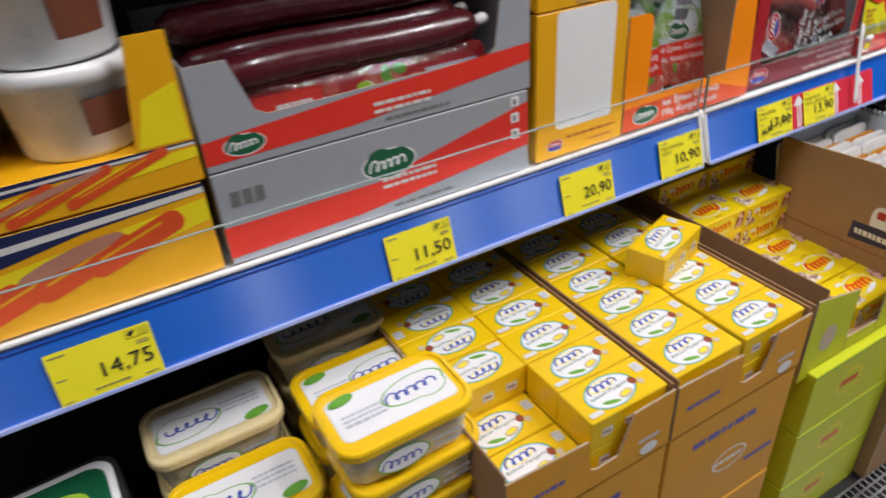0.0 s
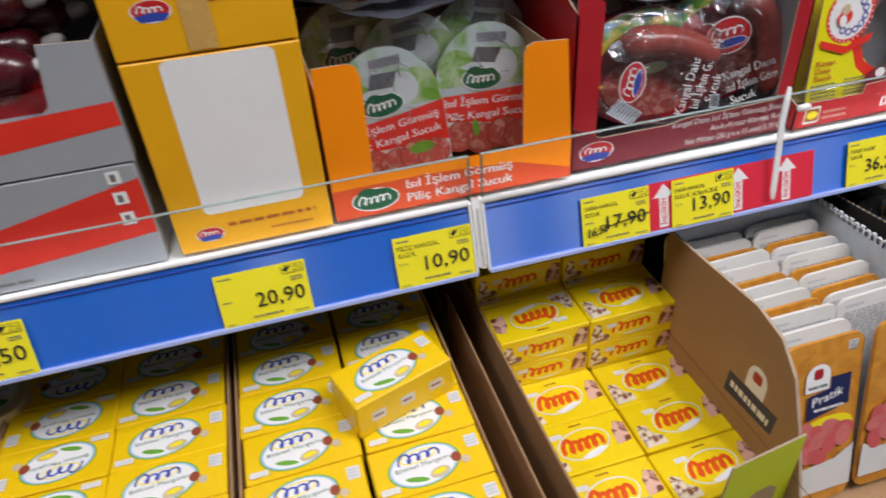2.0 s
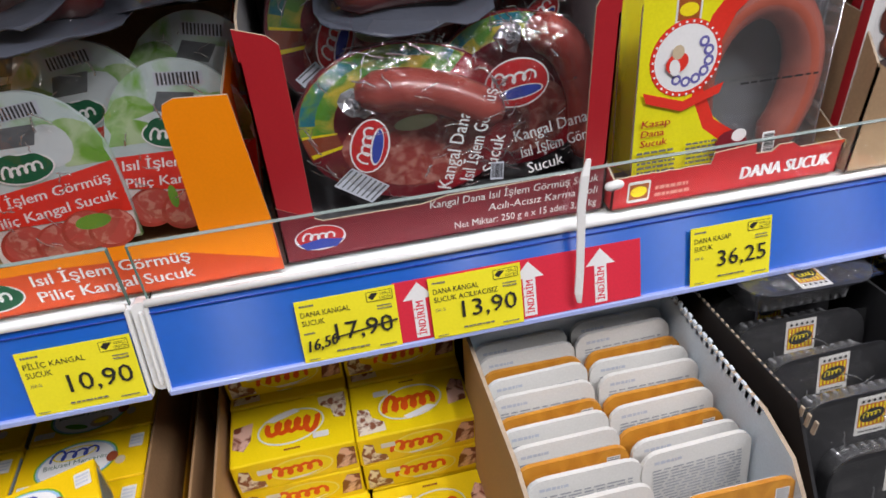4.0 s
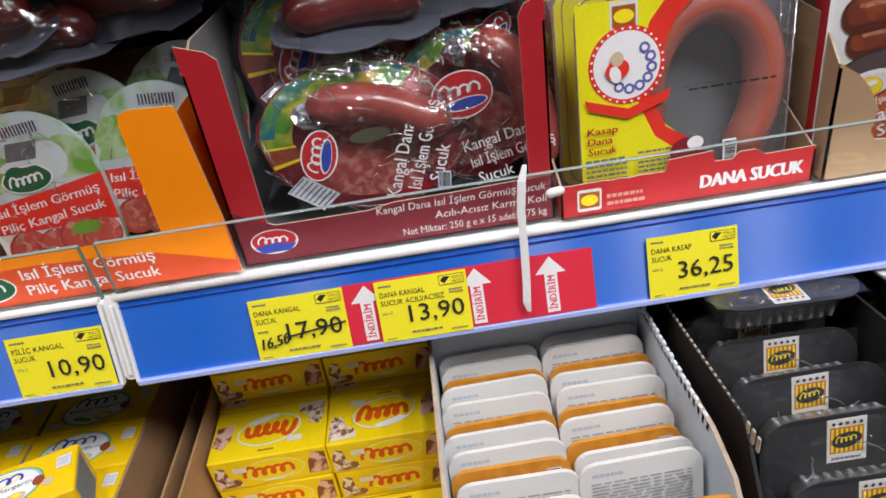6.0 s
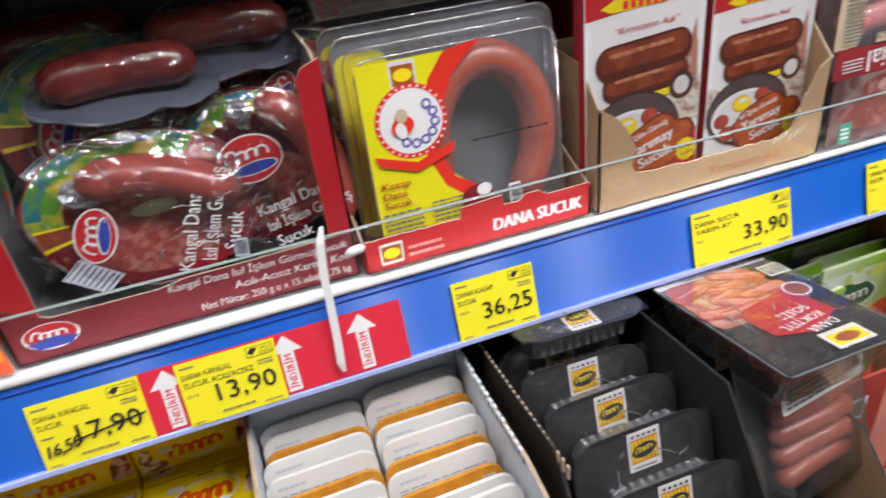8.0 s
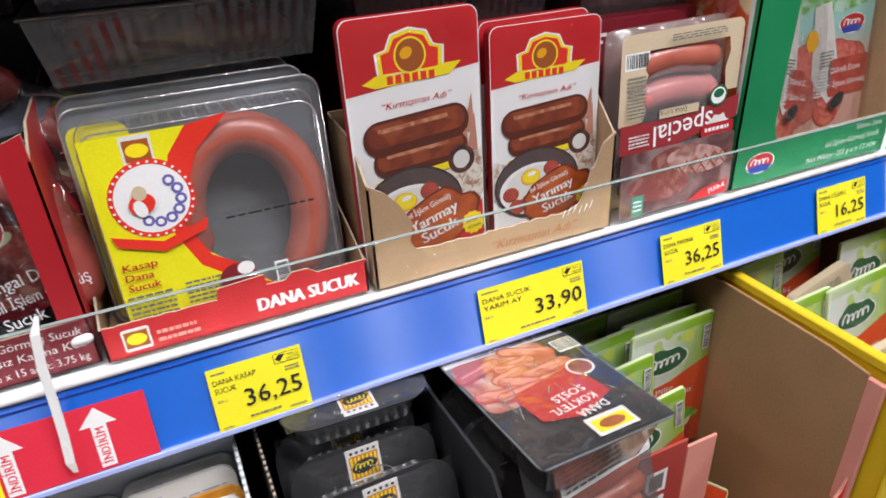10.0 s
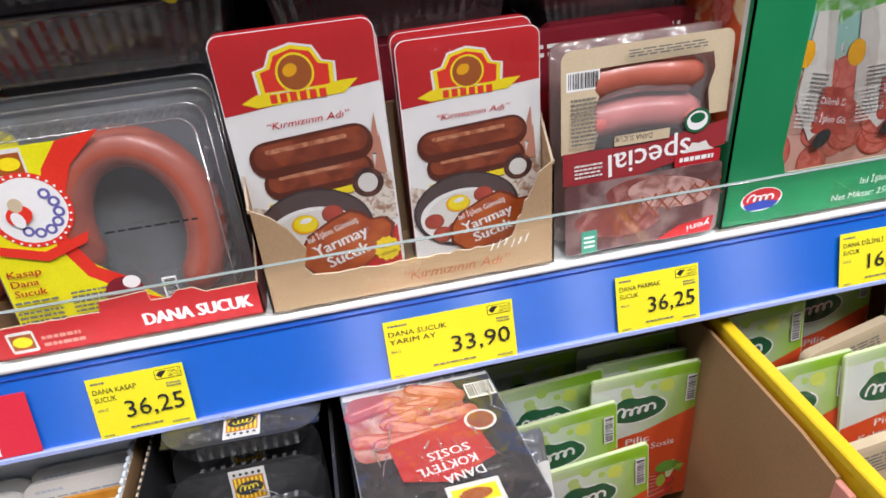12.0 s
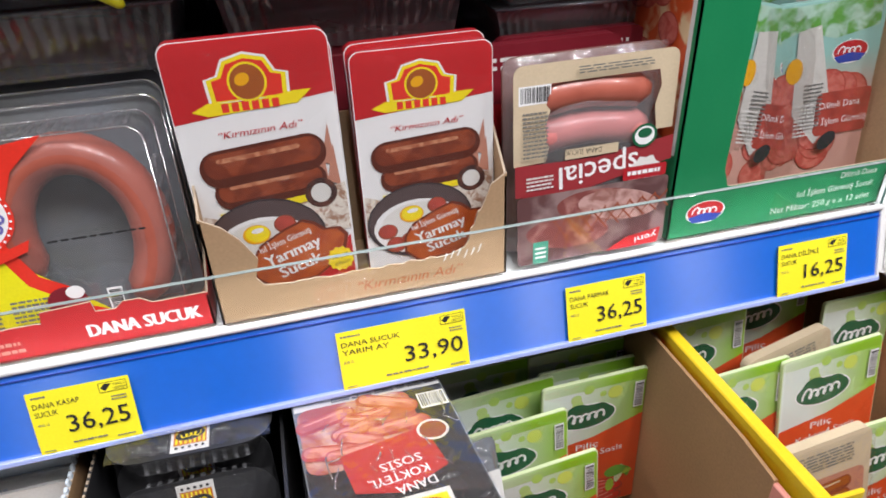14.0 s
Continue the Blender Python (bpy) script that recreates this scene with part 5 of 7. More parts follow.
blister_pack(stand(1.319, 0.646, ZS + 0.0025, 5), True)
for j in range(1, 5):
    blister_pack(stand(1.319 - 0.0025 * j, 0.646 + 0.036 * j, ZS + 0.0025, 5), j < 2)


# smoky ribbed trays stacked behind
def ribbed_tray(x, y, z, w_, d_, h_, meat, yaw=0, label="smoky ribbed plastic tray of sausages, stacked"):
    ob = thing("sausage_tray", Shape().box(-w_ / 2, 0, h_, w_ / 2, d_, h_ + 0.0016, DARKSHELL, 0.0004), pose(x, y, z, 0, 0, yaw), label, "tray", "ribbed trays")
    n = 40
    for face in (0, 1, 2):
        sh, cnt = Shape(), n
        vs = []
        for k in range(cnt + 1):
            rib = 0.0016 * (1 if k % 2 else 0)
            u = k / cnt
            if face == 0:
                lo_, hi_ = (-w_ / 2 + 0.01 + (w_ - 0.02) * u, 0.01 + rib, 0.0), (-w_ / 2 + 0.002 + (w_ - 0.004) * u, 0.002 + rib, h_)
            else:
                sx = -1 if face == 1 else 1
                lo_, hi_ = (sx * (w_ / 2 - 0.01 - rib), 0.01 + (d_ - 0.02) * u, 0.0), (sx * (w_ / 2 - 0.002 - rib), 0.002 + (d_ - 0.004) * u, h_)
            vs += [lo_, hi_]
        sh.add(vs, [[2 * k, 2 * k + 2, 2 * k + 3, 2 * k + 1] for k in range(cnt)], DARKSHELL)
        part("ribbed_wall", sh, ob)
    part("rim", Shape().tube([(-w_ / 2, 0.0, h_ + 0.001), (w_ / 2, 0.0, h_ + 0.001)], 0.0018, DARKSHELL, 6, False), ob)
    for k in range(3):
        part("sausage", Shape().tube([(-w_ / 2 + 0.035 + (w_ - 0.07) * q / 4, 0.03 + 0.032 * k, 0.02 + 0.003 * math.sin(q + k)) for q in range(5)], 0.017, meat, 12), ob)
    return ob


ribbed_tray(1.325, 0.69, ZS + 0.165, 0.20, 0.16, 0.046, CASING)
ribbed_tray(1.33, 0.692, ZS + 0.2135, 0.20, 0.16, 0.046, CASING)
ribbed_tray(1.545, 0.70, ZS + 0.165, 0.19, 0.16, 0.044, DARKCASING)
ribbed_tray(1.735, 0.69, ZS + 0.142, 0.15, 0.15, 0.04, PINKCASING, -3, "clear ribbed plastic tray of red sausages")
ribbed_tray(1.74, 0.692, ZS + 0.1845, 0.15, 0.15, 0.04, CASING, 2)
ribbed_tray(1.12, 0.82, ZS + 0.2, 0.2, 0.16, 0.05, DARKCASING)
s = Shape().tube([(1.36, 0.674, 1.196), (1.385, 0.668, 1.19), (1.395, 0.667, 1.184)], 0.004, ACID, 8)
thing("yellow_tie", s, Matrix(), "yellow plastic tie hanging over the stacked trays", "tie")
# support cartons hidden behind the front packs
for x0, x1, h in ((1.226, 1.43, 0.1635), (1.447, 1.64, 0.1635), (1.655, 1.775, 0.1405), (1.015, 1.222, 0.198)):
    thing("inner_carton", Shape().box(0, 0, 0, x1 - x0, 0.17, h, DARKRED if x0 > 1.4 else BLACKCARD), pose(x0, 0.82 if x0 < 1.1 or x0 < 1.3 else 0.69, ZS), "dark cardboard carton behind the front packs", "box", "inner cartons")


# ---- brown carton of half-moon sausage packs ----
GLAZED = (mat("dark_glaze_print", (0.10, 0.02, 0.010), 0.35), blotchy("brown_glaze_print", (0.27, 0.055, 0.02), (0.17, 0.03, 0.012), 60), blotchy("glaze_sheen_print", (0.55, 0.24, 0.13), (0.34, 0.09, 0.04), 90))


def half_moon_pack(m, seed):
    w_, h_ = 0.106, 0.196
    ob = thing("sausage_pack", Shape().slab(rounded(-w_ / 2, 0, w_ / 2, h_, 0.008), 0.009, WHITE, None, CRIMSON), m, "tall printed pack of half-moon beef sausage, red top", "sausage pack", "half-moon packs")
    a_ = Art()
    top = rounded(-w_ / 2 + 0.0006, h_ - 0.06, w_ / 2 - 0.0006, h_ - 0.0006, 0.008)
    a_.poly([(x, y if y > h_ - 0.03 else h_ - 0.047 + 0.1 * x) for x, y in top], RED, "red_header")
    # crest drawn as plain shapes
    cx, cy = -0.002, h_ - 0.033
    for q, m_ in ((1.0, WHITE), (0.93, YELLOW), (0.82, BRIGHTRED)):
        a_.poly([(cx + x * q, cy + y * q) for x, y in [(-0.026, -0.008), (0.026, -0.008), (0.027, 0.008), (0.019, 0.01), (0.014, 0.02), (0, 0.0235), (-0.014, 0.02), (-0.019, 0.01), (-0.027, 0.008)]], m_, "crest")
    a_.oval(cx, cy + 0.004, 0.0125, 0.013, YELLOW, "crest")
    a_.oval(cx, cy + 0.004, 0.011, 0.0115, BOARDBROWN, "crest")
    a_.oval(cx - 0.003, cy + 0.006, 0.005, 0.004, AMBER, "crest", 30)
    a_.poly([(cx - 0.038, cy - 0.012), (cx - 0.028, cy - 0.016), (cx + 0.03, cy - 0.0135), (cx + 0.04, cy - 0.005), (cx + 0.028, cy - 0.005), (cx, cy - 0.009), (cx - 0.027, cy - 0.007)], YELLOW, "ribbon")
    for k in range(6):
        a_.rect(cx - 0.019 + 0.0065 * k, cy - 0.0145, cx - 0.0145 + 0.0065 * k, cy - 0.0085, BRIGHTRED, "ribbon")
    a_.text("“Kırmızının Adı”", 0.0, h_ - 0.064, 0.005, RED, w=0.056, rot=2, slant=0.3)
    leaves_x = [(0.036, 0.095), (0.042, 0.105), (0.044, 0.09)]
    for x, y in leaves_x:
        a_.poly([(x - 0.004, y), (x + 0.005, y - 0.004), (x + 0.003, y + 0.028)], LIGHTBROWN, "picture")
    a_.poly([(-w_ / 2 + 0.001, 0.04), (w_ / 2 - 0.001, 0.05), (w_ / 2 - 0.001, 0.088), (0.03, 0.082), (-0.03, 0.07), (-w_ / 2 + 0.001, 0.078)], blotchy("rustic_table_print", (0.72, 0.66, 0.58), (0.36, 0.2, 0.13), 160, 0.48, 0.62), "picture")
    a_.sausage(0.001, 0.092, 0.078, 0.0115, 3, *GLAZED)
    a_.sausage(-0.001, 0.112, 0.086, 0.0135, 4, *GLAZED)
    a_.poly([(-0.038, 0.077), (0.03, 0.083), (0.034, 0.078), (-0.034, 0.071)], YELLOW, "picture")
    handle = blotchy("pan_handle_print", (0.13, 0.045, 0.03), (0.05, 0.02, 0.018), 90)
    a_.oval(0.034, 0.082, 0.0115, 0.0115, handle, "pan_picture")
    a_.oval(0.034, 0.082, 0.0072, 0.0075, OFFWHITE, "pan_picture")
    a_.oval(-0.009, 0.050, 0.043, 0.034, PAN, "pan_picture")
    a_.oval(-0.009, 0.051, 0.041, 0.0315, mat("pan_wall_print", (0.09, 0.06, 0.06), 0.4), "pan_picture")
    a_.oval(-0.011, 0.045, 0.036, 0.025, WHITE, "pan_picture")
    a_.oval(-0.011, 0.047, 0.03, 0.02, OFFWHITE, "pan_picture")
    for x, y in ((-0.036, 0.043), (-0.03, 0.03), (0.005, 0.062), (-0.018, 0.033)):
        a_.oval(x, y, 0.008, 0.0072, BROWNPRINT, "pan_picture")
        a_.oval(x, y + 0.0006, 0.0068, 0.006, MEAT, "pan_picture")
    a_.oval(-0.016, 0.057, 0.0098, 0.0078, AMBER, "pan_picture")
    a_.oval(-0.0155, 0.0575, 0.0085, 0.0066, YELLOW, "pan_picture")
    a_.oval(-0.015, 0.06, 0.0045, 0.002, WHITE, "pan_picture", 10)
    a_.poly([(-w_ / 2 + 0.002, 0.0), (w_ / 2 - 0.002, 0.0), (w_ / 2 - 0.002, 0.045), (0.02, 0.02), (-0.02, 0.012)], RED, "red_footer")
    board = [(-0.024, 0.022), (-0.012, 0.010), (0.022, 0.0135), (0.034, 0.022), (0.046, 0.033), (0.0495, 0.046), (0.044, 0.053), (0.033, 0.0535), (0.026, 0.060), (0.018, 0.0635), (0.004, 0.0585), (-0.016, 0.0475), (-0.0235, 0.036)]
    a_.poly(board, mat("dark_sign_rim", (0.16, 0.025, 0.008), 0.4), "wood_sign")
    a_.poly([(x * 0.93 + 0.0005, y * 0.93 + 0.0022) for x, y in board], blotchy("rust_sign_print", (0.50, 0.105, 0.016), (0.38, 0.065, 0.012), 50), "wood_sign")
    a_.text("Isıl İşlem Görmüş", -0.016, 0.041, 0.0052, WHITE, w=0.04, rot=16, align=0, bold=0.0002)
    a_.text("Yarımay", -0.013, 0.0285, 0.0095, WHITE, w=0.043, rot=16, align=0, bold=0.0008)
    a_.text("Sucuk", -0.004, 0.018, 0.0095, WHITE, w=0.033, rot=16, align=0, bold=0.0008)
    sun = [(0.041 + (0.0105 if k % 2 else 0.009) * math.cos(math.pi * k / 12), 0.026 + (0.0105 if k % 2 else 0.009) * math.sin(math.pi * k / 12)) for k in range(24)]
    a_.poly(sun, YELLOW, "sun_badge")
    a_.text("Afiyet", 0.041, 0.027, 0.0036, INK, w=0.013, rot=10)
    a_.text("olsun", 0.042, 0.0215, 0.0036, INK, w=0.012, rot=10)
    a_.put(ob)
    part("clear_wrap", film(Shape(), -w_ / 2 + 0.001, 0.001, w_ / 2 - 0.001, h_ - 0.001, 0.0046, 0.0035, seed, WRAP, 0.0006), ob, "taut clear wrap")
    return ob


cx0, cx1 = 1.4165, 1.6375
box = open_carton("display_carton", cx0, cx1, 0.602, 0.69, ZS, [(0.0, 0), (0.084, 0), (0.084, 0.12), (0.03, 0.115), (0.0, 0.085)], 0.0, (CARTONLIGHT, CARTONLIGHT), "brown cardboard carton torn open at the front", t=0.0018)
w = cx1 - cx0
torn = [(0, 0), (w, 0), (w, 0.088), (w - 0.012, 0.08)] + ragged(w - 0.02, w - 0.034, 0.062, 0.003, 5, 8, -0.03) + ragged(w - 0.045, 0.055, 0.026, 0.0012, 22, 9, 0.0) + [(0.035, 0.028), (0.03, 0.035), (0.034, 0.05), (0.024, 0.068), (0.014, 0.079), (0, 0.088)]
fp = part("front_panel", Shape().slab(torn, 0.0018, CARTONLIGHT, FRONT, CARTONEDGE), box, "torn cardboard front")
a = Art()
a.text("“Kırmızının Adı”", w * 0.64, 0.0085, 0.0085, BOARDBROWN, w=0.083, slant=0.3)
# off-white slivers paint the glints on the carton front
for k in range(6):
    x, y = w - 0.052 + 0.0055 * k, 0.021 + 0.0014 * (k % 3)
    a.poly([(x, y), (x + 0.0016, y + 0.001), (x + 0.0042, y + 0.006 + 0.002 * (k % 2)), (x + 0.0028, y + 0.007)], OFFWHITE, "painted_glints")
a.put(fp, FRONT)
half_moon_pack(stand(1.4685, 0.619, ZS + 0.0035, 1.5, 0, 0.3), 1)
half_moon_pack(stand(1.583, 0.622, ZS - 0.0 + 0.0035 - 0.0, 2.5, 0, -0.4), 2).scale = (0.97, 0.9, 1)
half_moon_pack(stand(1.472, 0.636, ZS + 0.0035, 1.5, 0, 0), 3).scale = (0.97, 0.95, 1)
half_moon_pack(stand(1.585, 0.640, ZS + 0.0035, 2, 0, 0.5), 4).scale = (0.97, 0.91, 1)


# ---- clear pack of finger sausages, standing upside down ----
SEARED = blotchy("seared_meat_print", (0.2, 0.05, 0.045), (0.36, 0.16, 0.14), 70, 0.45, 0.65)
PALESEAR = blotchy("pale_seared_print", (0.5, 0.3, 0.27), (0.28, 0.12, 0.1), 80, 0.45, 0.65)
ROSECASING = mat("rose_sausage_casing", (0.6, 0.2, 0.19), 0.35, var=0.2, scale=100, coat=0.2)


def finger_pack(m):
    w_, h_ = 0.134, 0.163
    ob = thing("sausage_pack", Shape().slab(rounded(-w_ / 2, 0, w_ / 2, h_, 0.01), 0.0015, mat("meaty_backing_print", (0.24, 0.12, 0.105), 0.45, var=0.35, scale=120)), m, "clear pack of finger sausages with beige border, upside down", "sausage pack")
    for k, (y, mm) in enumerate(((0.018, DARKCASING), (0.046, DARKCASING), (0.104, ROSECASING), (0.133, PINKCASING))):
        part("sausage", Shape().tube([(-w_ / 2 + 0.03 + (w_ - 0.06) * q / 4, y + 0.003 * math.sin(q), 0.009) for q in range(5)], 0.0145, mm, 14), ob)
    a_ = Art(0.0215)
    a_.rect(-w_ / 2 + 0.001, h_ - 0.016, w_ / 2 - 0.001, h_ - 0.001, BEIGE, "beige_border", 0.008)
    a_.poly([(-w_ / 2 + 0.001, 0.086), (-w_ / 2 + 0.027, 0.087), (-w_ / 2 + 0.03, 0.1), (-w_ / 2 + 0.026, 0.115), (-w_ / 2 + 0.031, 0.13), (-w_ / 2 + 0.028, h_ - 0.012), (-w_ / 2 + 0.001, h_ - 0.01)], BEIGE, "beige_border")
    a_.poly([(w_ / 2 - 0.001, 0.1), (w_ / 2 - 0.001, h_ - 0.01), (w_ / 2 - 0.018, h_ - 0.01), (w_ / 2 - 0.014, 0.135), (w_ / 2 - 0.018, 0.12), (w_ / 2 - 0.015, 0.1)], BEIGE, "beige_border")
    a_.barcode(-w_ / 2 + 0.005, h_ - 0.03, 0.025, 0.014, 4)
    a_.bars(-w_ / 2 + 0.008, 0.092, 0.02, 0.036, 12, GREYINK, 3)
    a_.bars(-w_ / 2 + 0.05, h_ - 0.011, 0.06, 0.006, 3, GREYINK, 5)
    a_.poly([(-w_ / 2 + 0.001, 0.062), (-0.02, 0.058), (w_ / 2 - 0.001, 0.075), (w_ / 2 - 0.001, 0.095), (0.0, 0.086), (-w_ / 2 + 0.001, 0.088)], mat("wine_band_print", (0.3, 0.028, 0.035), 0.4), "red_band")
    a_.text("special", 0.036, 0.085, 0.019, WHITE, w=0.066, rot=183, align=0, bold=0.0006)
    a_.bars(-w_ / 2 + 0.01, 0.066, 0.022, 0.012, 4, OFFWHITE, 2)
    a_.rect(-0.026, 0.088, 0.018, 0.096, BEIGE, "name_strip")
    a_.text("DANA SUCUK", 0.004, 0.0945, 0.0045, INK, w=0.03, rot=178, align=0)
    a_.oval(0.04, 0.098, 0.0105, 0.0095, GREEN, "round_mark")
    a_.oval(0.04, 0.098, 0.0085, 0.0075, WHITE, "round_mark")
    a_.oval(0.04, 0.1, 0.006, 0.004, GREEN, "round_mark")
    a_.poly([(0.043 + (0.015 if k % 2 else 0.0125) * math.cos(math.pi * k / 8), 0.067 + (0.015 if k % 2 else 0.0125) * math.sin(math.pi * k / 8)) for k in range(16)], OFFWHITE, "maker_mark")
    a_.rect(0.024, 0.062, 0.062, 0.073, CRIMSON, "maker_mark", 0.002)
    a_.bars(0.028, 0.064, 0.03, 0.007, 1, WHITE, 3)
    a_.rect(-w_ / 2 + 0.002, 0.002, w_ / 2 - 0.002, 0.062, blotchy("hazy_tray_print", (0.11, 0.045, 0.045), (0.26, 0.17, 0.165), 30, 0.42, 0.65), "picture", 0.004)
    a_.oval(0.008, 0.045, 0.04, 0.014, SEARED, "picture", -6)
    a_.oval(-0.022, 0.026, 0.036, 0.014, SEARED, "picture", -6)
    a_.oval(0.022, 0.043, 0.036, 0.013, PALESEAR, "picture", -10)
    for k in range(9):
        x = -0.035 + 0.011 * k
        a_.poly([(x, 0.02 + 0.002 * k), (x + 0.001, 0.02 + 0.002 * k), (x + 0.013, 0.04 + 0.001 * k), (x + 0.012, 0.041 + 0.001 * k)], BROWNPRINT, "picture")
        a_.poly([(x + 0.013, 0.018 + 0.002 * k), (x + 0.014, 0.019 + 0.002 * k), (x + 0.001, 0.039 + 0.001 * k), (x, 0.038 + 0.001 * k)], BROWNPRINT, "picture")
    a_.rect(-w_ / 2 + 0.015, 0.002, -w_ / 2 + 0.028, 0.022, mat("green_photo", (0.05, 0.3, 0.2), 0.4), "green_seal")
    a_.bars(-w_ / 2 + 0.017, 0.006, 0.009, 0.012, 3, WHITE, 3)
    a_.poly([(0.012, 0.002), (w_ / 2 - 0.008, 0.002), (w_ / 2 - 0.006, 0.016), (0.03, 0.012)], RED, "red_corner")
    a_.text("yeni", 0.058, 0.012, 0.006, WHITE, w=0.02, rot=186, align=0, bold=0.0003)
    a_.put(ob)
    part("clear_wrap", film(Shape(), -w_ / 2, 0.0, w_ / 2, h_, 0.0025, 0.022, 5, HAZY, 0.0012, 22), ob, "glossy clear film")
    return ob


finger_pack(stand(1.7125, 0.629, ZS, 2, 0, 0.5))
for x, y in ((1.69, 0.655), (1.72, 0.672)):
    s = Shape().slab(rounded(-0.065, 0, 0.065, 0.165, 0.01), 0.012, DARKRED)
    p = thing("sausage_pack", s, stand(x, y, ZS, 2), "dark red sausage pack behind the front one", "sausage pack", "packs behind")
    a = Art()
    a.bars(-0.05, 0.145, 0.1, 0.012, 2, OFFWHITE, 3)
    a.rect(-0.06, 0.03, 0.06, 0.12, CRIMSON)
    a.put(p)

# ---- green carton of sliced sausage ----
gx0, gx1 = 1.783, 2.0
box = open_carton("display_carton", gx0, gx1, 0.6045, 0.80, ZS, [(0.0, 0), (0.19, 0), (0.19, 0.26), (0.0, 0.26)], 0.0, (BOXGREEN, CARTONLIGHT), "tall emerald green display carton of sliced sausage")
w = gx1 - gx0
fp = part("front_panel", Shape().slab([(0, 0), (w, 0), (w, 0.042), (0.055, 0.042)] + [(0.052, 0.043), (0.0465, 0.06), (0.05, 0.26), (0, 0.26)], 0.0016, BOXGREEN, FRONT, CARTONEDGE), box)
a = Art()
logo_badge(a, 0.034, 0.022, 0.036)
a.text("Dilimli Dana", w - 0.012, 0.032, 0.006, OFFWHITE, w=0.038, align=1)
a.text("Isıl İşlem Görmüş Sucuk", w - 0.012, 0.02, 0.0062, OFFWHITE, w=0.08, align=1)
a.text("Net Miktar: 250 g e x 12 adet", w - 0.012, 0.0075, 0.0062, OFFWHITE, w=0.104, align=1)
a.put(fp, FRONT)
a = Art()
a.rect(0.006, 0.075, 0.19, 0.255, OFFWHITE, "side_picture")
a.rect(0.02, 0.078, 0.185, 0.252, PIZZA, "side_picture")
slices(a, 0.03, 0.09, 0.17, 0.245, 12, 12, 0.019, "side_picture")
a.put(box, pose(0, 0, 0, 90, 0, -90) @ pose(-0.1955, 0, 0))


LEAFTOP = blotchy("herb_print", (0.12, 0.36, 0.06), (0.42, 0.62, 0.5), 60, 0.42, 0.6)


def sliced_pouch(m, seed, turn):
    w_, h_ = 0.115, 0.165
    ob = thing("sliced_sausage_pouch", Shape().slab(rounded(-w_ / 2, 0, w_ / 2, h_, 0.006), 0.01, TEAL), m, "glossy teal pouch of sliced beef sausage", "pouch", "sliced sausage pouches")
    a_ = Art()
    a_.poly([(-w_ * 0.46, h_ * 0.8), (-w_ * 0.2, h_ * 0.86), (w_ * 0.1, h_ * 0.8), (w_ * 0.46, h_ * 0.84), (w_ * 0.46, h_ * 0.985), (-w_ * 0.46, h_ * 0.985)], LEAFTOP, "leaf_print")
    logo_badge(a_, w_ * 0.24, h_ * 0.72, 0.034)
    slices(a_, -w_ * 0.36, h_ * 0.1, w_ * 0.4, h_ * 0.6, 14, seed, 0.017)
    a_.poly([(-w_ * 0.22, h_ * 0.86), (-w_ * 0.04, h_ * 0.88), (w_ * 0.16, h_ * 0.34), (w_ * 0.02, h_ * 0.24), (-w_ * 0.2, h_ * 0.42)], mat("pearl_film_print", (0.62, 0.6, 0.56), 0.3, var=0.15, coat=0.3), "film_panel")
    a_.oval(-w_ * 0.22, h_ * 0.66, 0.008, 0.011, AMBER, "picture")
    a_.rect(0.0, h_ * 0.28, w_ / 2 - 0.002, h_ * 0.52, MEAT, "name_panel", 0.006)
    a_.text("Dilimli Dana", 0.004, h_ * 0.43, 0.0062, WHITE, w=0.04, align=0)
    a_.text("Isıl İşlem Görmüş", -0.002, h_ * 0.34, 0.0062, WHITE, w=0.055, align=0)
    a_.bars(-w_ * 0.12, h_ * 0.34, 0.018, 0.04, 12, GREYINK, 8)
    a_.bars(-w_ * 0.2, h_ * 0.3, 0.02, 0.03, 9, OFFWHITE, 4)
    a_.oval(w_ * 0.1, h_ * 0.26, 0.01, 0.007, INK, "picture", 40)
    a_.put(ob)
    part("clear_wrap", film(Shape(), -w_ / 2, 0, w_ / 2, h_, 0.004, 0.006, seed), ob)
    return ob


sliced_pouch(stand(1.868, 0.632, ZS + 0.012, 8, 8, -14), 3, -14)
sliced_pouch(stand(1.948, 0.638, ZS + 0.01, 6, -4, 3), 4, 3)
sliced_pouch(stand(1.88, 0.668, ZS + 0.03, 8, 0, 5), 5, 5)
sliced_pouch(stand(1.955, 0.672, ZS + 0.04, 8, 0, -3), 6, 3)


# ---- lower deck, from the west ----
ZD = 0.3605


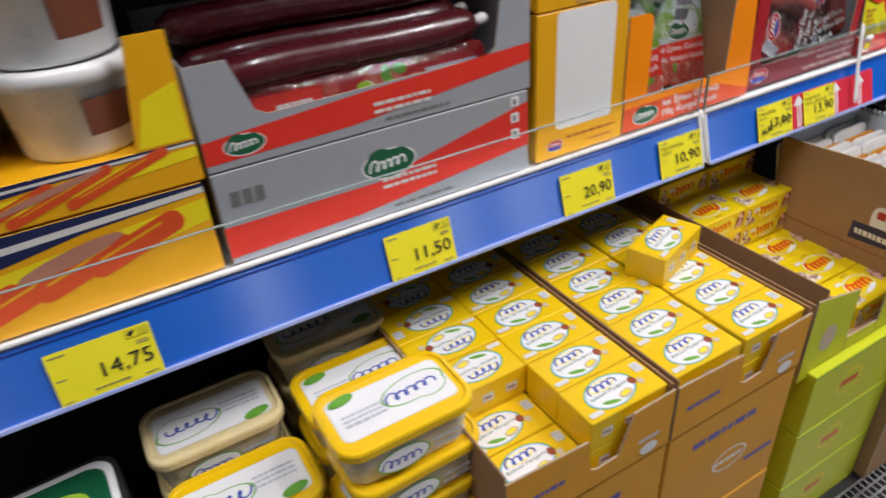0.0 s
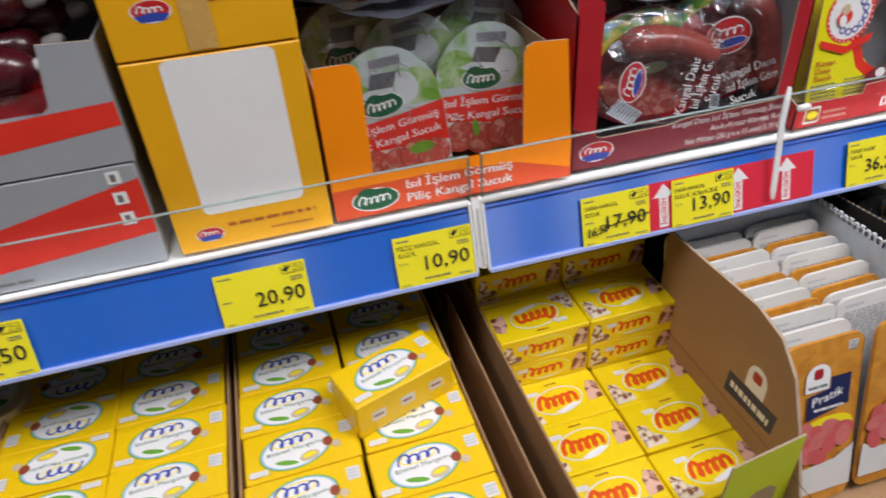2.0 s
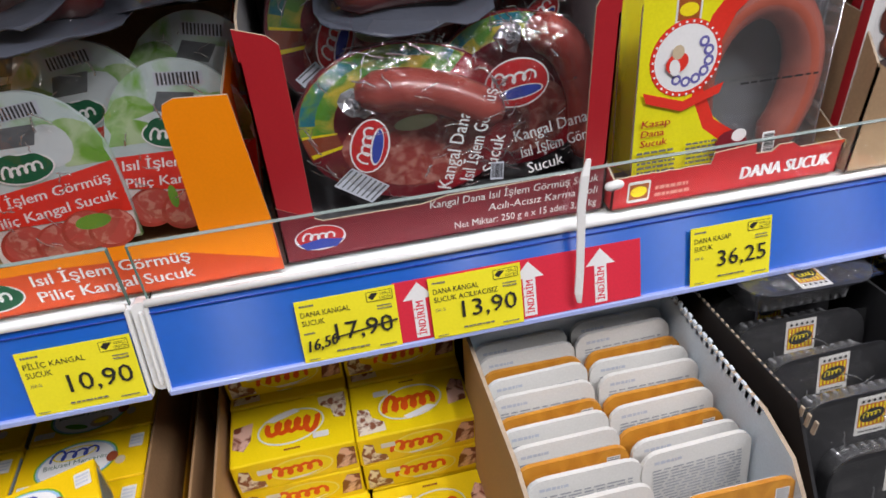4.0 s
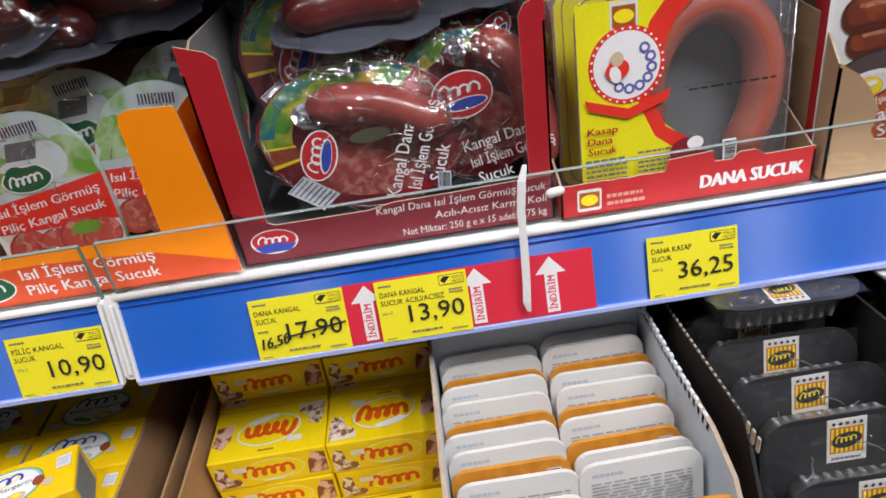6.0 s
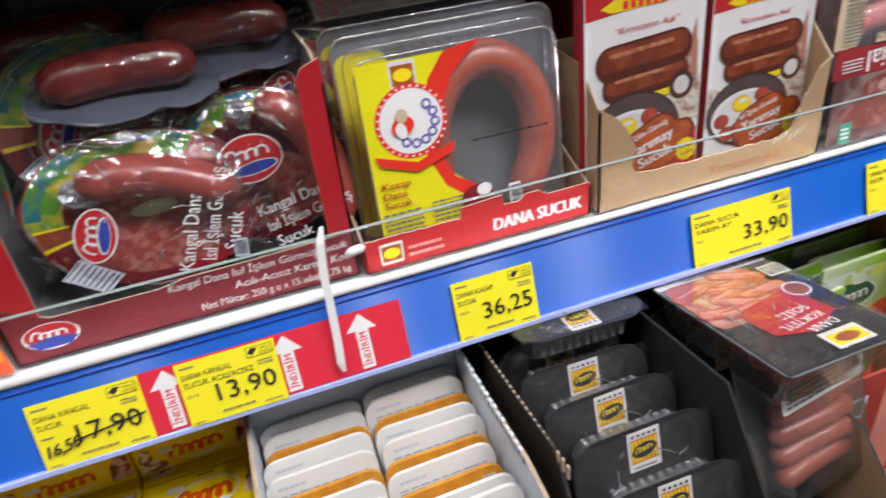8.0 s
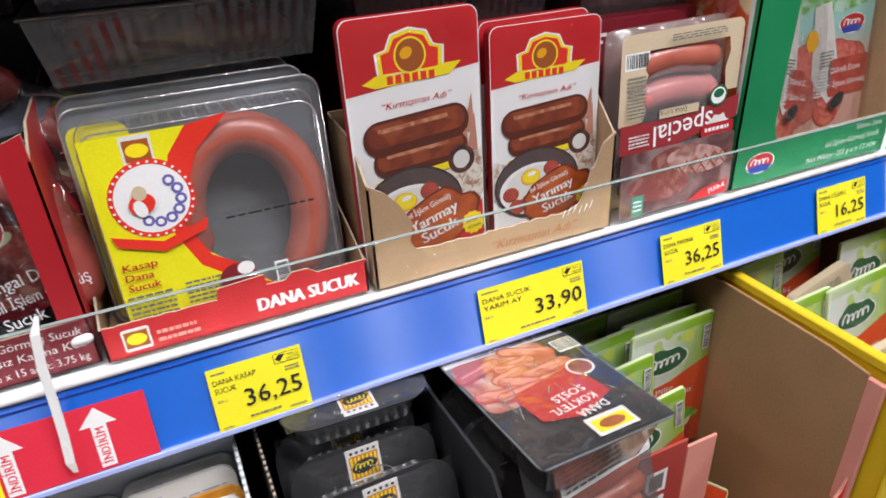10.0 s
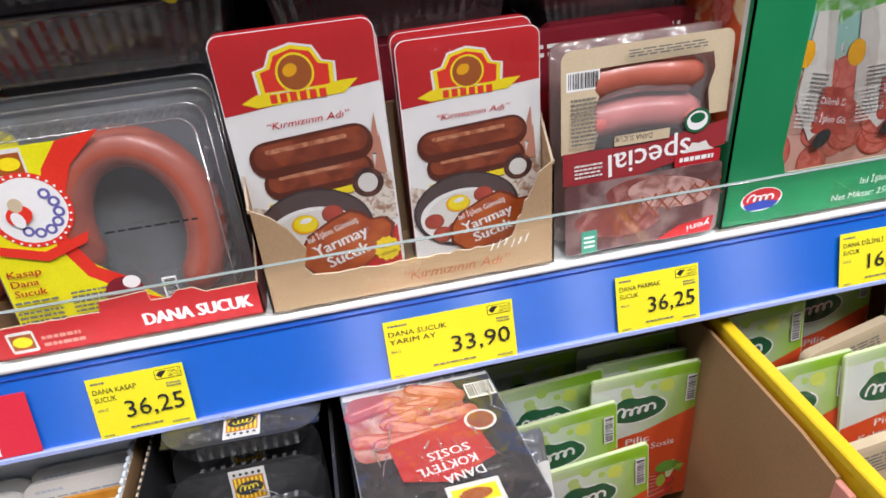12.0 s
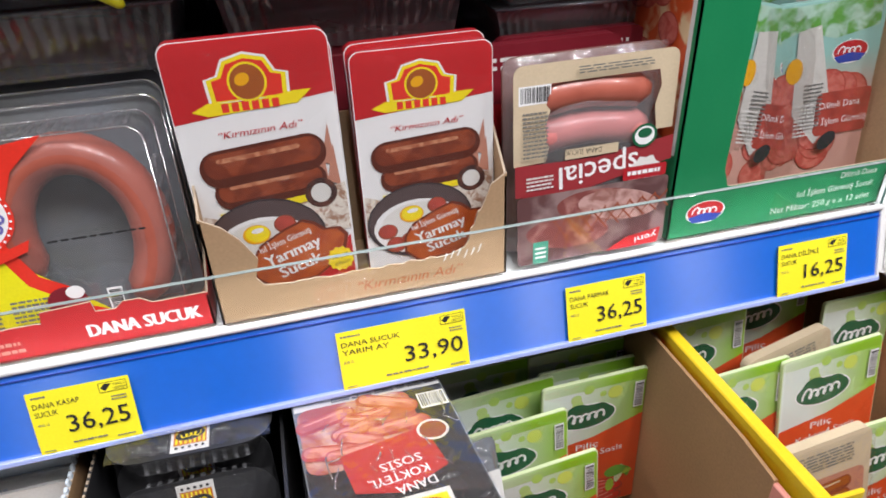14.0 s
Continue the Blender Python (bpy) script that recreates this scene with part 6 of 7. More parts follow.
def spread_tub(m, lid, side, turned):
    """Margarine tub: rounded tapering body, overlapping lid with a rim and print."""
    w_, d_, h_ = 0.136, 0.088, 0.052
    rings = [(0.82, 0.0), (0.86, 0.002), (0.95, h_ - 0.012), (0.98, h_ - 0.011), (1.0, h_ - 0.010), (1.0, h_ - 0.003), (0.985, h_ - 0.0008), (0.93, h_), (0.91, h_ - 0.002)]
    base = rounded(-w_ / 2, -d_ / 2, w_ / 2, d_ / 2, 0.022, 6)
    n = len(base)

    def lathe(sel, m_, cap):
        vs = [(x * q, y * q if False else y * (1 - (1 - q) * w_ / d_), z) for q, z in sel for x, y in base]
        fs = [[k * n + j, k * n + (j + 1) % n, (k + 1) * n + (j + 1) % n, (k + 1) * n + j] for k in range(len(sel) - 1) for j in range(n)]
        if cap:
            fs.append([(len(sel) - 1) * n + j for j in range(n)])
        return Shape().add(vs, fs, m_, False)
    ob = thing("margarine_tub", lathe(rings[:3], side, False), m, "plastic margarine tub with a printed lid, stacked", "tub", "margarine tubs")
    top_lid = part("lid", lathe(rings[2:], lid, True), ob, "printed plastic lid")
    a_ = Art(0.0004)
    a_.rect(-w_ * 0.42, -d_ * 0.3, w_ * 0.42, d_ * 0.33, OFFWHITE, "lid_print", 0.008)
    a_.rect(-w_ * 0.41, -d_ * 0.29, w_ * 0.41, d_ * 0.32, WHITE, "lid_print", 0.008)
    for q, m_ in ((1.0, MIDGREEN), (0.93, WHITE)):
        a_.oval(w_ * 0.17, 0.004, 0.034 * q, 0.016 * q, m_, "logo", 8)
        a_.oval(w_ * 0.27, -0.002, 0.018 * q, 0.013 * q, m_, "logo", 8)
    a_.wave(-w_ * 0.04, -0.004, 0.05, 0.011, 5, BLUEINK, "logo", 4)
    a_.bars(-w_ * 0.36, -0.012, 0.04, 0.018, 3, BARCODE, 4)
    a_.oval(-w_ * 0.3, d_ * 0.27, 0.013, 0.006, MIDGREEN, "leaf_print", 10)
    a_.put(top_lid, pose(0, 0, h_ - 0.002, 0, 0, 180 if turned else 0))
    b_ = Art(0.0004)
    b_.oval(-0.012, h_ * 0.42, 0.026, 0.0125, MIDGREEN, "side_print")
    b_.oval(-0.012, h_ * 0.42, 0.0245, 0.0112, WHITE, "side_print")
    b_.wave(-0.033, h_ * 0.33, 0.036, h_ * 0.17, 5, BLUEINK, "side_print")
    b_.bars(0.018, h_ * 0.28, 0.03, 0.014, 2, BARCODE, 2)
    b_.put(ob, pose(0, -d_ / 2 * 0.95 - 0.001, 0, 85.0, 0, 0))
    return ob


SIDE = mat("pale_tub_side", (0.78, 0.72, 0.55), 0.3, coat=0.2)
master_yellow = spread_tub(pose(0.370, 0.47, 0.808), BUTTER, SIDE, False)
master_cream = spread_tub(pose(0.227, 0.612, 0.75), CREAM, SIDE, True)
for k in range(1, 8):
    copy_thing(master_yellow, pose(0.372 + 0.003 * math.sin(k * 2.1), 0.468, 0.808 - 0.051 * k, 0, 0, 2 * math.sin(k)))
for k in range(8):
    copy_thing(master_yellow, pose(0.374, 0.568, 0.757 - 0.051 * k))
    copy_thing(master_yellow, pose(0.230, 0.512, 0.735 - 0.0505 * k, 0, 0, 180 + math.sin(k)))
    copy_thing(master_cream, pose(0.374, 0.672, 0.765 - 0.0505 * k))
    copy_thing(master_cream, pose(0.227, 0.614, 0.699 - 0.0505 * k, 0, 0, 180 if k % 2 else 0))
# dark trays of ready food at the west end
for z in (0.68, 0.72, 0.76):
    s = Shape().slab(rounded(-0.09, -0.07, 0.09, 0.07, 0.02), 0.028, BLACKCARD)
    tr = thing("food_tray", s, pose(0.045, 0.56, z + 0.028, 0, 0, 3), "black food tray with a white-rimmed printed sleeve", "tray", "food trays")
    a = Art()
    a.poly(rounded(-0.085, -0.065, 0.085, 0.065, 0.02), WHITE, "sleeve")
    a.poly(rounded(-0.078, -0.058, 0.078, 0.058, 0.018), GREEN, "sleeve")
    a.rect(-0.06, -0.05, 0.07, -0.01, BOARDBROWN, "sleeve")
    a.oval(0.03, 0.02, 0.03, 0.018, LIMEGREEN, "sleeve")
    a.bars(-0.06, 0.01, 0.05, 0.025, 2, OFFWHITE, 4)
    a.put(tr)
thing("base_carton", Shape().box(0, 0, 0, 0.2, 0.17, 0.3185, BLACKCARD, 0.002), pose(-0.06, 0.49, ZD), "black carton under the food trays", "box", "base cartons")


# margarine bricks
NUTS = blotchy("nut_print", (0.26, 0.09, 0.045), (0.8, 0.7, 0.56), 95, 0.48, 0.56)
CAKE = blotchy("chocolate_cake_print", (0.2, 0.05, 0.025), (0.75, 0.46, 0.36), 85, 0.46, 0.56)


def margarine_box(m, size, ground, style):
    """A margarine brick in its carton, printed on top, front and end."""
    w_, d_, h_ = size
    ob = thing("margarine_box", Shape().box(-w_ / 2, -d_ / 2, 0, w_ / 2, d_ / 2, h_, ground, 0.0012), m, "yellow cardboard box of margarine", "box", "margarine boxes " + style)
    t, f, e = Art(), Art(), Art()
    if style == "oval":
        for q, m_ in ((1.0, MIDGREEN), (0.96, SKY), (0.9, WHITE)):
            t.oval(-0.005, -0.001, w_ * 0.32 * q, d_ * 0.41 * q, m_, "oval_label", 6)
        t.oval(-0.008, d_ * 0.18, w_ * 0.17, d_ * 0.13, YELLOW, "logo", 6)
        t.oval(-0.008, d_ * 0.18, w_ * 0.155, d_ * 0.105, WHITE, "logo", 6)
        t.wave(-0.025, d_ * 0.07, 0.034, d_ * 0.2, 4, BLUEINK, "logo", 4)
        t.text("Bitkisel Margarin", -0.006, -d_ * 0.045, d_ * 0.085, GREEN, w=w_ * 0.48, rot=3)
        t.oval(w_ * 0.06, -d_ * 0.24, w_ * 0.09, d_ * 0.1, BEIGE, "picture", 10)
        t.oval(w_ * 0.06, -d_ * 0.22, w_ * 0.06, d_ * 0.05, YELLOW, "picture", 10)
        t.oval(-w_ * 0.14, -d_ * 0.27, w_ * 0.1, d_ * 0.05, MIDGREEN, "leaf_picture", -15)
        t.oval(w_ * 0.23, -d_ * 0.04, w_ * 0.045, d_ * 0.1, BROWNPRINT, "nut_picture")
        t.oval(w_ * 0.3, -d_ * 0.14, w_ * 0.04, d_ * 0.08, BEIGE, "nut_picture")
        t.rect(w_ * 0.35, d_ * 0.06, w_ * 0.46, d_ * 0.32, OFFWHITE, "small_panel", 0.001)
        t.bars(w_ * 0.36, d_ * 0.09, w_ * 0.09, d_ * 0.2, 3, BARCODE, 2)
        t.rect(-w_ * 0.46, -d_ * 0.42, -w_ * 0.3, -d_ * 0.3, OFFWHITE, "corner_panel", 0.001)
        for k in range(3):
            f.rect(-w_ * 0.36 + k * w_ * 0.3, h_ * 0.35, -w_ * 0.22 + k * w_ * 0.3, h_ * 0.62, OFFWHITE, "front_print", 0.001)
            f.bars(-w_ * 0.34 + k * w_ * 0.3, h_ * 0.4, w_ * 0.1, h_ * 0.16, 1, BROWNPRINT, k)
        e.rect(-d_ * 0.44, h_ * 0.06, d_ * 0.36, h_ * 0.94, BARBLUE, "barcode", 0.001)
        for k in range(14):
            e.rect(-d_ * 0.4 + k * d_ * 0.052, h_ * 0.1, -d_ * 0.378 + k * d_ * 0.052, h_ * 0.9, GREYINK, "barcode")
    else:
        t.oval(0.0, 0.0, w_ * 0.28, d_ * 0.3, OFFWHITE, "oval_label", 8)
        t.oval(0.0, 0.0, w_ * 0.265, d_ * 0.27, ground, "oval_label", 8)
        f.oval(0.004, h_ * 0.5, w_ * 0.26, h_ * 0.38, mat("pale_glow_print", (0.9, 0.78, 0.2), 0.36), "oval_label")
        f.oval(0.004, h_ * 0.5, w_ * 0.245, h_ * 0.34, YELLOW, "oval_label")
        for aa, cy, s1 in ((t, 0.0, d_ * 0.16), (f, h_ * 0.5, h_ * 0.2)):
            aa.wave(-w_ * 0.22, cy - s1 * 0.8, w_ * 0.4, s1 * 1.7, 5, mat("flame_red_print", (0.75, 0.09, 0.008), 0.38), "logo", 3, 0.46)
        t.poly([(-w_ * 0.08, -d_ * 0.24), (w_ * 0.14, -d_ * 0.12), (w_ * 0.22, -d_ * 0.17), (-w_ * 0.04, -d_ * 0.31)], WHITE, "swoosh")
        t.poly([(w_ * 0.31, -d_ * 0.2), (w_ * 0.47, -d_ * 0.16), (w_ * 0.48, d_ * 0.2), (w_ * 0.39, d_ * 0.27), (w_ * 0.33, d_ * 0.1)], CAKE, "cake_picture")
        t.poly([(-w_ * 0.47, -d_ * 0.44), (-w_ * 0.24, -d_ * 0.42), (-w_ * 0.25, -d_ * 0.27), (-w_ * 0.34, -d_ * 0.16), (-w_ * 0.36, d_ * 0.0), (-w_ * 0.45, d_ * 0.03), (-w_ * 0.475, -d_ * 0.2)], NUTS, "picture")
        t.rect(-w_ * 0.3, d_ * 0.2, -w_ * 0.17, d_ * 0.3, OFFWHITE, "small_panel", 0.001)
        t.bars(-w_ * 0.06, d_ * 0.36, w_ * 0.14, d_ * 0.06, 1, BROWNPRINT, 4)
        f.poly([(w_ * 0.31, h_ * 0.16), (w_ * 0.48, h_ * 0.2), (w_ * 0.485, h_ * 0.84), (w_ * 0.38, h_ * 0.88), (w_ * 0.33, h_ * 0.6)], CAKE, "cake_picture")
        f.poly([(-w_ * 0.47, h_ * 0.08), (-w_ * 0.26, h_ * 0.1), (-w_ * 0.27, h_ * 0.3), (-w_ * 0.36, h_ * 0.42), (-w_ * 0.37, h_ * 0.75), (-w_ * 0.44, h_ * 0.82), (-w_ * 0.475, h_ * 0.5)], NUTS, "picture")
        f.poly([(-w_ * 0.1, h_ * 0.2), (w_ * 0.1, h_ * 0.24), (w_ * 0.22, h_ * 0.34), (w_ * 0.08, h_ * 0.17), (-w_ * 0.06, h_ * 0.14)], WHITE, "swoosh")
        f.rect(-w_ * 0.31, h_ * 0.55, -w_ * 0.19, h_ * 0.72, OFFWHITE, "small_panel", 0.001)
        e.bars(-d_ * 0.3, h_ * 0.3, d_ * 0.6, h_ * 0.4, 3, BROWNPRINT, 3)
    t.put(ob, pose(0, 0, h_, 0, 0, 0))
    f.put(ob, pose(0, -d_ / 2, 0, 90, 0, 0))
    f.put(ob, pose(0, d_ / 2, 0, 90, 0, 180))
    e.put(ob, pose(w_ / 2, 0, 0, 90, 0, 90))
    return ob


def carton_stack(x0, x1, y0, y1, z0, z1, front, label, prints):
    """Closed shipping cartons that carry the open tray above."""
    w_ = x1 - x0
    ob = thing("shipping_carton", Shape().box(0, 0, 0, w_, y1 - y0, z1 - z0, front, 0.0015), pose(x0, y0, z0), label, "box", "shipping cartons")
    if prints:
        a_ = Art()
        prints(a_, w_, z1 - z0)
        a_.put(ob, FRONT)
    return ob


SW, SD, SH = 0.0985, 0.0505, 0.039
sole = margarine_box(pose(0.579, 0.405, 0.771), (SW, SD, SH), MARGYELLOW, "oval")
rr = random.Random(3)


def scatter(master, x, y, z, turned=False):
    copy_thing(master, pose(x + rr.uniform(-0.0012, 0.0012), y + rr.uniform(-0.0008, 0.0008), z, 0, 0, (180 if turned else 0) + rr.uniform(-0.8, 0.8)))


for k in range(8):
    y = 0.405 + 0.0514 * k
    if k:
        scatter(sole, 0.579, y, 0.771)
    if k >= 2:
        scatter(sole, 0.479, y, 0.771, True)
    scatter(sole, 0.479, y, 0.731)
    scatter(sole, 0.579, y, 0.731)
    for x in (0.690, 0.792):
        scatter(sole, x, y, 0.771)
        scatter(sole, x, y, 0.731)
copy_thing(sole, pose(0.781, 0.537, 0.8105, 0, 0, 18))
OCHRE = mat("ochre_tray_board", (0.72, 0.34, 0.02), 0.5, var=0.1)


def margarine_tray(x0, x1, z0, z1, prints):
    t_ = 0.0022
    w_ = x1 - x0
    ob = thing("margarine_tray", Shape().box(0, 0, 0, w_, 0.44, t_, CARTON, 0.0004), pose(x0, 0.3715, z0), "ochre cardboard tray filled with margarine boxes", "tray", "margarine trays")
    h_ = z1 - z0
    for x in (0, w_ - t_):
        part("side_panel", Shape().box(x, 0.003, 0, x + t_, 0.44, h_ + 0.006, CARTON, 0.0006), ob)
    part("front_panel", Shape().slab([(0, 0), (w_, 0), (w_, h_)] + [(w_ - 0.055, h_ - 0.002), (w_ - 0.064, h_ - 0.03), (w_ - 0.072, h_ * 0.35), (w_ - 0.1, h_ * 0.33), (w_ - 0.108, h_ * 0.4), (w_ - 0.112, h_ - 0.006), (0, h_ - 0.002)], t_, OCHRE, FRONT, CARTONEDGE), ob)
    a_ = Art()
    a_.bars(w_ * 0.08, h_ * 0.4, 0.05, 0.012, 1, PURPLE, 2)
    a_.bars(w_ - 0.045, h_ * 0.3, 0.03, 0.012, 1, OFFWHITE, 3)
    a_.oval(w_ - 0.03, h_ * 0.18, 0.012, 0.008, WHITE)
    a_.put(ob, FRONT)
    return ob


margarine_tray(0.4255, 0.632, 0.728, 0.806, 0)
margarine_tray(0.637, 0.8455, 0.728, 0.806, 0)
def sole_prints(a_, w_, h_):
    a_.bars(w_ * 0.2, h_ * 0.74, w_ * 0.5, 0.02, 1, PURPLE, 2)
    a_.oval(w_ * 0.55, h_ * 0.45, 0.03, 0.018, WHITE)
    a_.oval(w_ * 0.55, h_ * 0.45, 0.027, 0.0155, OCHRE)
    a_.bars(w_ * 0.42, h_ * 0.42, 0.05, 0.012, 1, WHITE, 5)
    a_.rect(w_ * 0.7, h_ * 0.3, w_ * 0.95, h_ * 0.34, PURPLE)
for x0 in (0.4235, 0.6365):
    carton_stack(x0, x0 + 0.2095, 0.3715, 0.81, ZD, 0.545, OCHRE, "ochre shipping carton of margarine, closed", sole_prints)
    carton_stack(x0, x0 + 0.2095, 0.3725, 0.81, 0.5465, 0.7265, OCHRE, "ochre shipping carton of margarine, closed", sole_prints)

# lemon-yellow margarine in lime cartons
BW, BD, BH = 0.1025, 0.0605, 0.0355
LX0, LX1 = 0.895, 1.103
biz = margarine_box(pose(0.957, 0.431, 0.6865), (BW, BD, BH), BIZYELLOW, "bar")
for k in range(0, 6):
    for x in (0.957, 1.062):
        y = 0.431 + 0.0613 * k
        if k or x > 1:
            scatter(biz, x, y, 0.6865)
        if k >= 3:
            scatter(biz, x - 0.002, y, 0.7222)
            scatter(biz, x - 0.004, y, 0.7579, k == 3 and x < 1)
        if k >= 4:
            scatter(biz, x - 0.004, y + 0.012, 0.7936, k == 4 and x < 1)
        if k >= 5:
            scatter(biz, x, y + 0.016, 0.8293)
tray = thing("margarine_tray", Shape().box(0, 0, 0, LX1 - 0.905, 0.46, 0.0022, CARTON, 0.0004), pose(0.905, 0.382, 0.684), "lime cardboard tray with tall corner flaps, full of margarine", "tray")
w = LX1 - 0.905
part("corner_flap", Shape().slab([(-0.03, -0.01), (0.06, -0.01), (0.056, 0.1), (-0.03, 0.117)], 0.002, LIME, FRONT, CARTONEDGE), tray)
part("corner_flap", Shape().slab([(w - 0.07, 0.0), (w + 0.001, 0.0), (w + 0.001, 0.122), (w - 0.066, 0.105), (w - 0.07, 0.06)], 0.002, LIME, FRONT, CARTONEDGE), tray)
fp = part("front_panel", Shape().slab([(0.061, 0), (w - 0.071, 0), (w - 0.071, 0.02), (0.061, 0.022)], 0.002, LIME, FRONT, CARTONEDGE), tray)
part("side_panel", Shape().box(-0.010, 0.003, 0, -0.0078, 0.46, 0.124, CARTON, 0.0006), tray)
part("side_panel", Shape().box(-0.032, 0.003, 0.0, -0.0298, 0.3, 0.112, CARTON, 0.0006), tray)
a = Art()
a.poly([(w - 0.042, 0.03), (w - 0.012, 0.034), (w - 0.012, 0.056), (w - 0.02, 0.062), (w - 0.034, 0.058), (w - 0.042, 0.05)], CARTONLIGHT, "finger_hole")
a.oval(0.012, 0.045, 0.016, 0.02, BEIGE, "picture")
a.put(tray, FRONT)
def lime_prints(a_, w_, h_):
    a_.oval(w_ * 0.42, h_ * 0.55, w_ * 0.13, h_ * 0.2, YELLOW)
    a_.oval(w_ * 0.42, h_ * 0.55, w_ * 0.12, h_ * 0.17, LIME)
    a_.bars(w_ * 0.33, h_ * 0.45, w_ * 0.18, h_ * 0.2, 1, BRIGHTRED, 6)
    a_.rect(w_ * 0.0, h_ * 0.95, w_, h_ * 0.985, LIMEGREEN)
for z0, z1 in ((ZD, 0.465), (0.4665, 0.573), (0.5745, 0.682)):
    carton_stack(LX0, LX1, 0.370, 0.84, z0, z1, LIME, "lime green shipping carton of margarine, closed", lime_prints)

# ---- brown carton of flat ham packs standing on edge ----
MX0, MX1 = 1.1075, 1.288
prof = [(0.0, 0), (0.262, 0), (0.262, 0.508), (0.2, 0.51), (0.12, 0.514), (0.085, 0.505), (0.06, 0.48), (0.04, 0.435), (0.02, 0.38), (0.0, 0.335)]
box = open_carton("display_carton", MX0, MX1, 0.353, 0.616, ZD, prof, 0.335, (CARTON, GREYBOARD), "brown carton with sloping sides, full of flat ham packs", t=0.003, back_top=0.508)
# wavy cut rim along the back and the far side
s = Shape()
for k in range(26):
    x = 0.004 + k * 0.006
    s.box(x, 0.2595, 0.5065, x + 0.0045, 0.2622, 0.512, GREYBOARD, 0.0008)
part("serrated_rim", s, box)
s = Shape()
for k in range(18):
    y = 0.12 + k * 0.0075
    s.box(MX1 - MX0 - 0.003, y, 0.505, MX1 - MX0 - 0.0002, y + 0.005, 0.5135 + 0.001 * (k % 2), GREYBOARD, 0.0008)
part("serrated_rim", s, box)
a = Art()
a.oval(0.165, 0.442, 0.013, 0.015, WHITE, "side_logo")
a.rect(0.152, 0.425, 0.178, 0.442, WHITE, "side_logo")
a.rect(0.159, 0.438, 0.171, 0.45, CRIMSON, "side_logo", 0.003)
a.poly([(0.128, 0.395), (0.196, 0.4), (0.198, 0.426), (0.13, 0.423)], NAVY, "side_logo")
a.bars(0.135, 0.402, 0.055, 0.016, 1, WHITE, 4)
a.rect(0.002, 0.385, 0.26, 0.3865, BROWNPRINT, "fold_line")
a.put(box, pose(0, 0, 0, 90, 0, -90) @ pose(-0.262, 0, 0))
a = Art()
w = MX1 - MX0
a.rect(0.002, 0.21, w - 0.002, 0.333, ORANGERED, "front_print")
a.poly([(0.04, 0.1), (0.11, 0.105), (0.11, 0.19), (0.04, 0.18)], NAVY, "front_print")
a.bars(0.048, 0.12, 0.055, 0.05, 2, WHITE, 3)
a.rect(0.03, 0.25, 0.065, 0.3, WHITE, "front_print", 0.008)
a.bars(0.08, 0.27, 0.07, 0.03, 1, WHITE, 5)
a.put(box, FRONT)


PRINTGREY = mat("fine_grey_print", (0.34, 0.35, 0.38), 0.45, bump=0)


def ham_pack(m, face):
    """Flat pack with a thick white tray rim; honey-orange print on one face, white small print on the other."""
    w_, h_ = 0.084, 0.185
    ob = thing("ham_pack", Shape().slab(rounded(-w_ / 2, 0, w_ / 2, h_, 0.012), 0.0035, PACKORANGE if face else OFFWHITE), m, "flat vacuum pack of sliced ham, honey orange face" if face else "flat vacuum pack of sliced ham, white back", "ham pack", "ham packs")
    part("clear_tray", Shape().slab(rounded(-w_ / 2 + 0.004, 0.004, w_ / 2 - 0.004, h_ - 0.004, 0.011), 0.004, mat("milky_tray", (0.66, 0.66, 0.66), 0.25), pose(0, 0, -0.0036)), ob)
    a_ = Art()
    if face:
        a_.rect(w_ / 2 - 0.017, h_ - 0.017, w_ / 2 - 0.007, h_ - 0.007, WHITE, "code_patch")
        a_.bars(w_ / 2 - 0.0165, h_ - 0.0165, 0.009, 0.009, 6, INK, 5)
        a_.oval(-0.006, h_ - 0.036, 0.013, 0.013, WHITE, "maker_mark")
        a_.rect(-0.019, h_ - 0.052, 0.007, h_ - 0.036, WHITE, "maker_mark")
        a_.rect(-0.011, h_ - 0.039, -0.001, h_ - 0.028, CRIMSON, "maker_mark", 0.003)
        a_.bars(-0.016, h_ - 0.05, 0.02, 0.006, 1, GREYINK, 2)
        a_.poly([(-0.016, h_ - 0.083), (0.03, h_ - 0.073), (0.03, h_ - 0.04), (0.008, h_ - 0.04), (0.008, h_ - 0.052), (-0.016, h_ - 0.056)], NAVY, "name_panel")
        a_.text("Pratik", 0.006, h_ - 0.065, 0.01, WHITE, w=0.034, rot=12, slant=0.2, bold=0.0003)
        a_.bars(-0.008, h_ - 0.076, 0.032, 0.006, 1, WHITE, 7)
        a_.poly([(-0.041, 0.014), (0.041, 0.014), (0.041, 0.062), (0.02, 0.05), (-0.02, 0.046), (-0.041, 0.055)], OFFWHITE, "white_foot")
        a_.oval(0.0, h_ - 0.1, 0.037, 0.017, YELLOW, "picture", 10)
        for k in range(13):
            a_.oval(-0.028 + 0.0137 * (k % 5), h_ - 0.101 - 0.013 * (k // 5) + 0.005 * (k % 2), 0.0085, 0.0125, PINK if k % 2 else mat("ham_red_print", (0.6, 0.1, 0.1), 0.4), "picture", 20 * k)
    else:
        a_.bars(-w_ / 2 + 0.009, h_ - 0.011, 0.022, 0.005, 1, BARCODE, 6)
        a_.bars(-w_ / 2 + 0.008, h_ - 0.06, w_ - 0.016, 0.046, 18, PRINTGREY, 4)
        a_.barcode(-w_ / 2 + 0.006, h_ - 0.075, 0.011, 0.03, 2, False)
    a_.put(ob)
    return ob


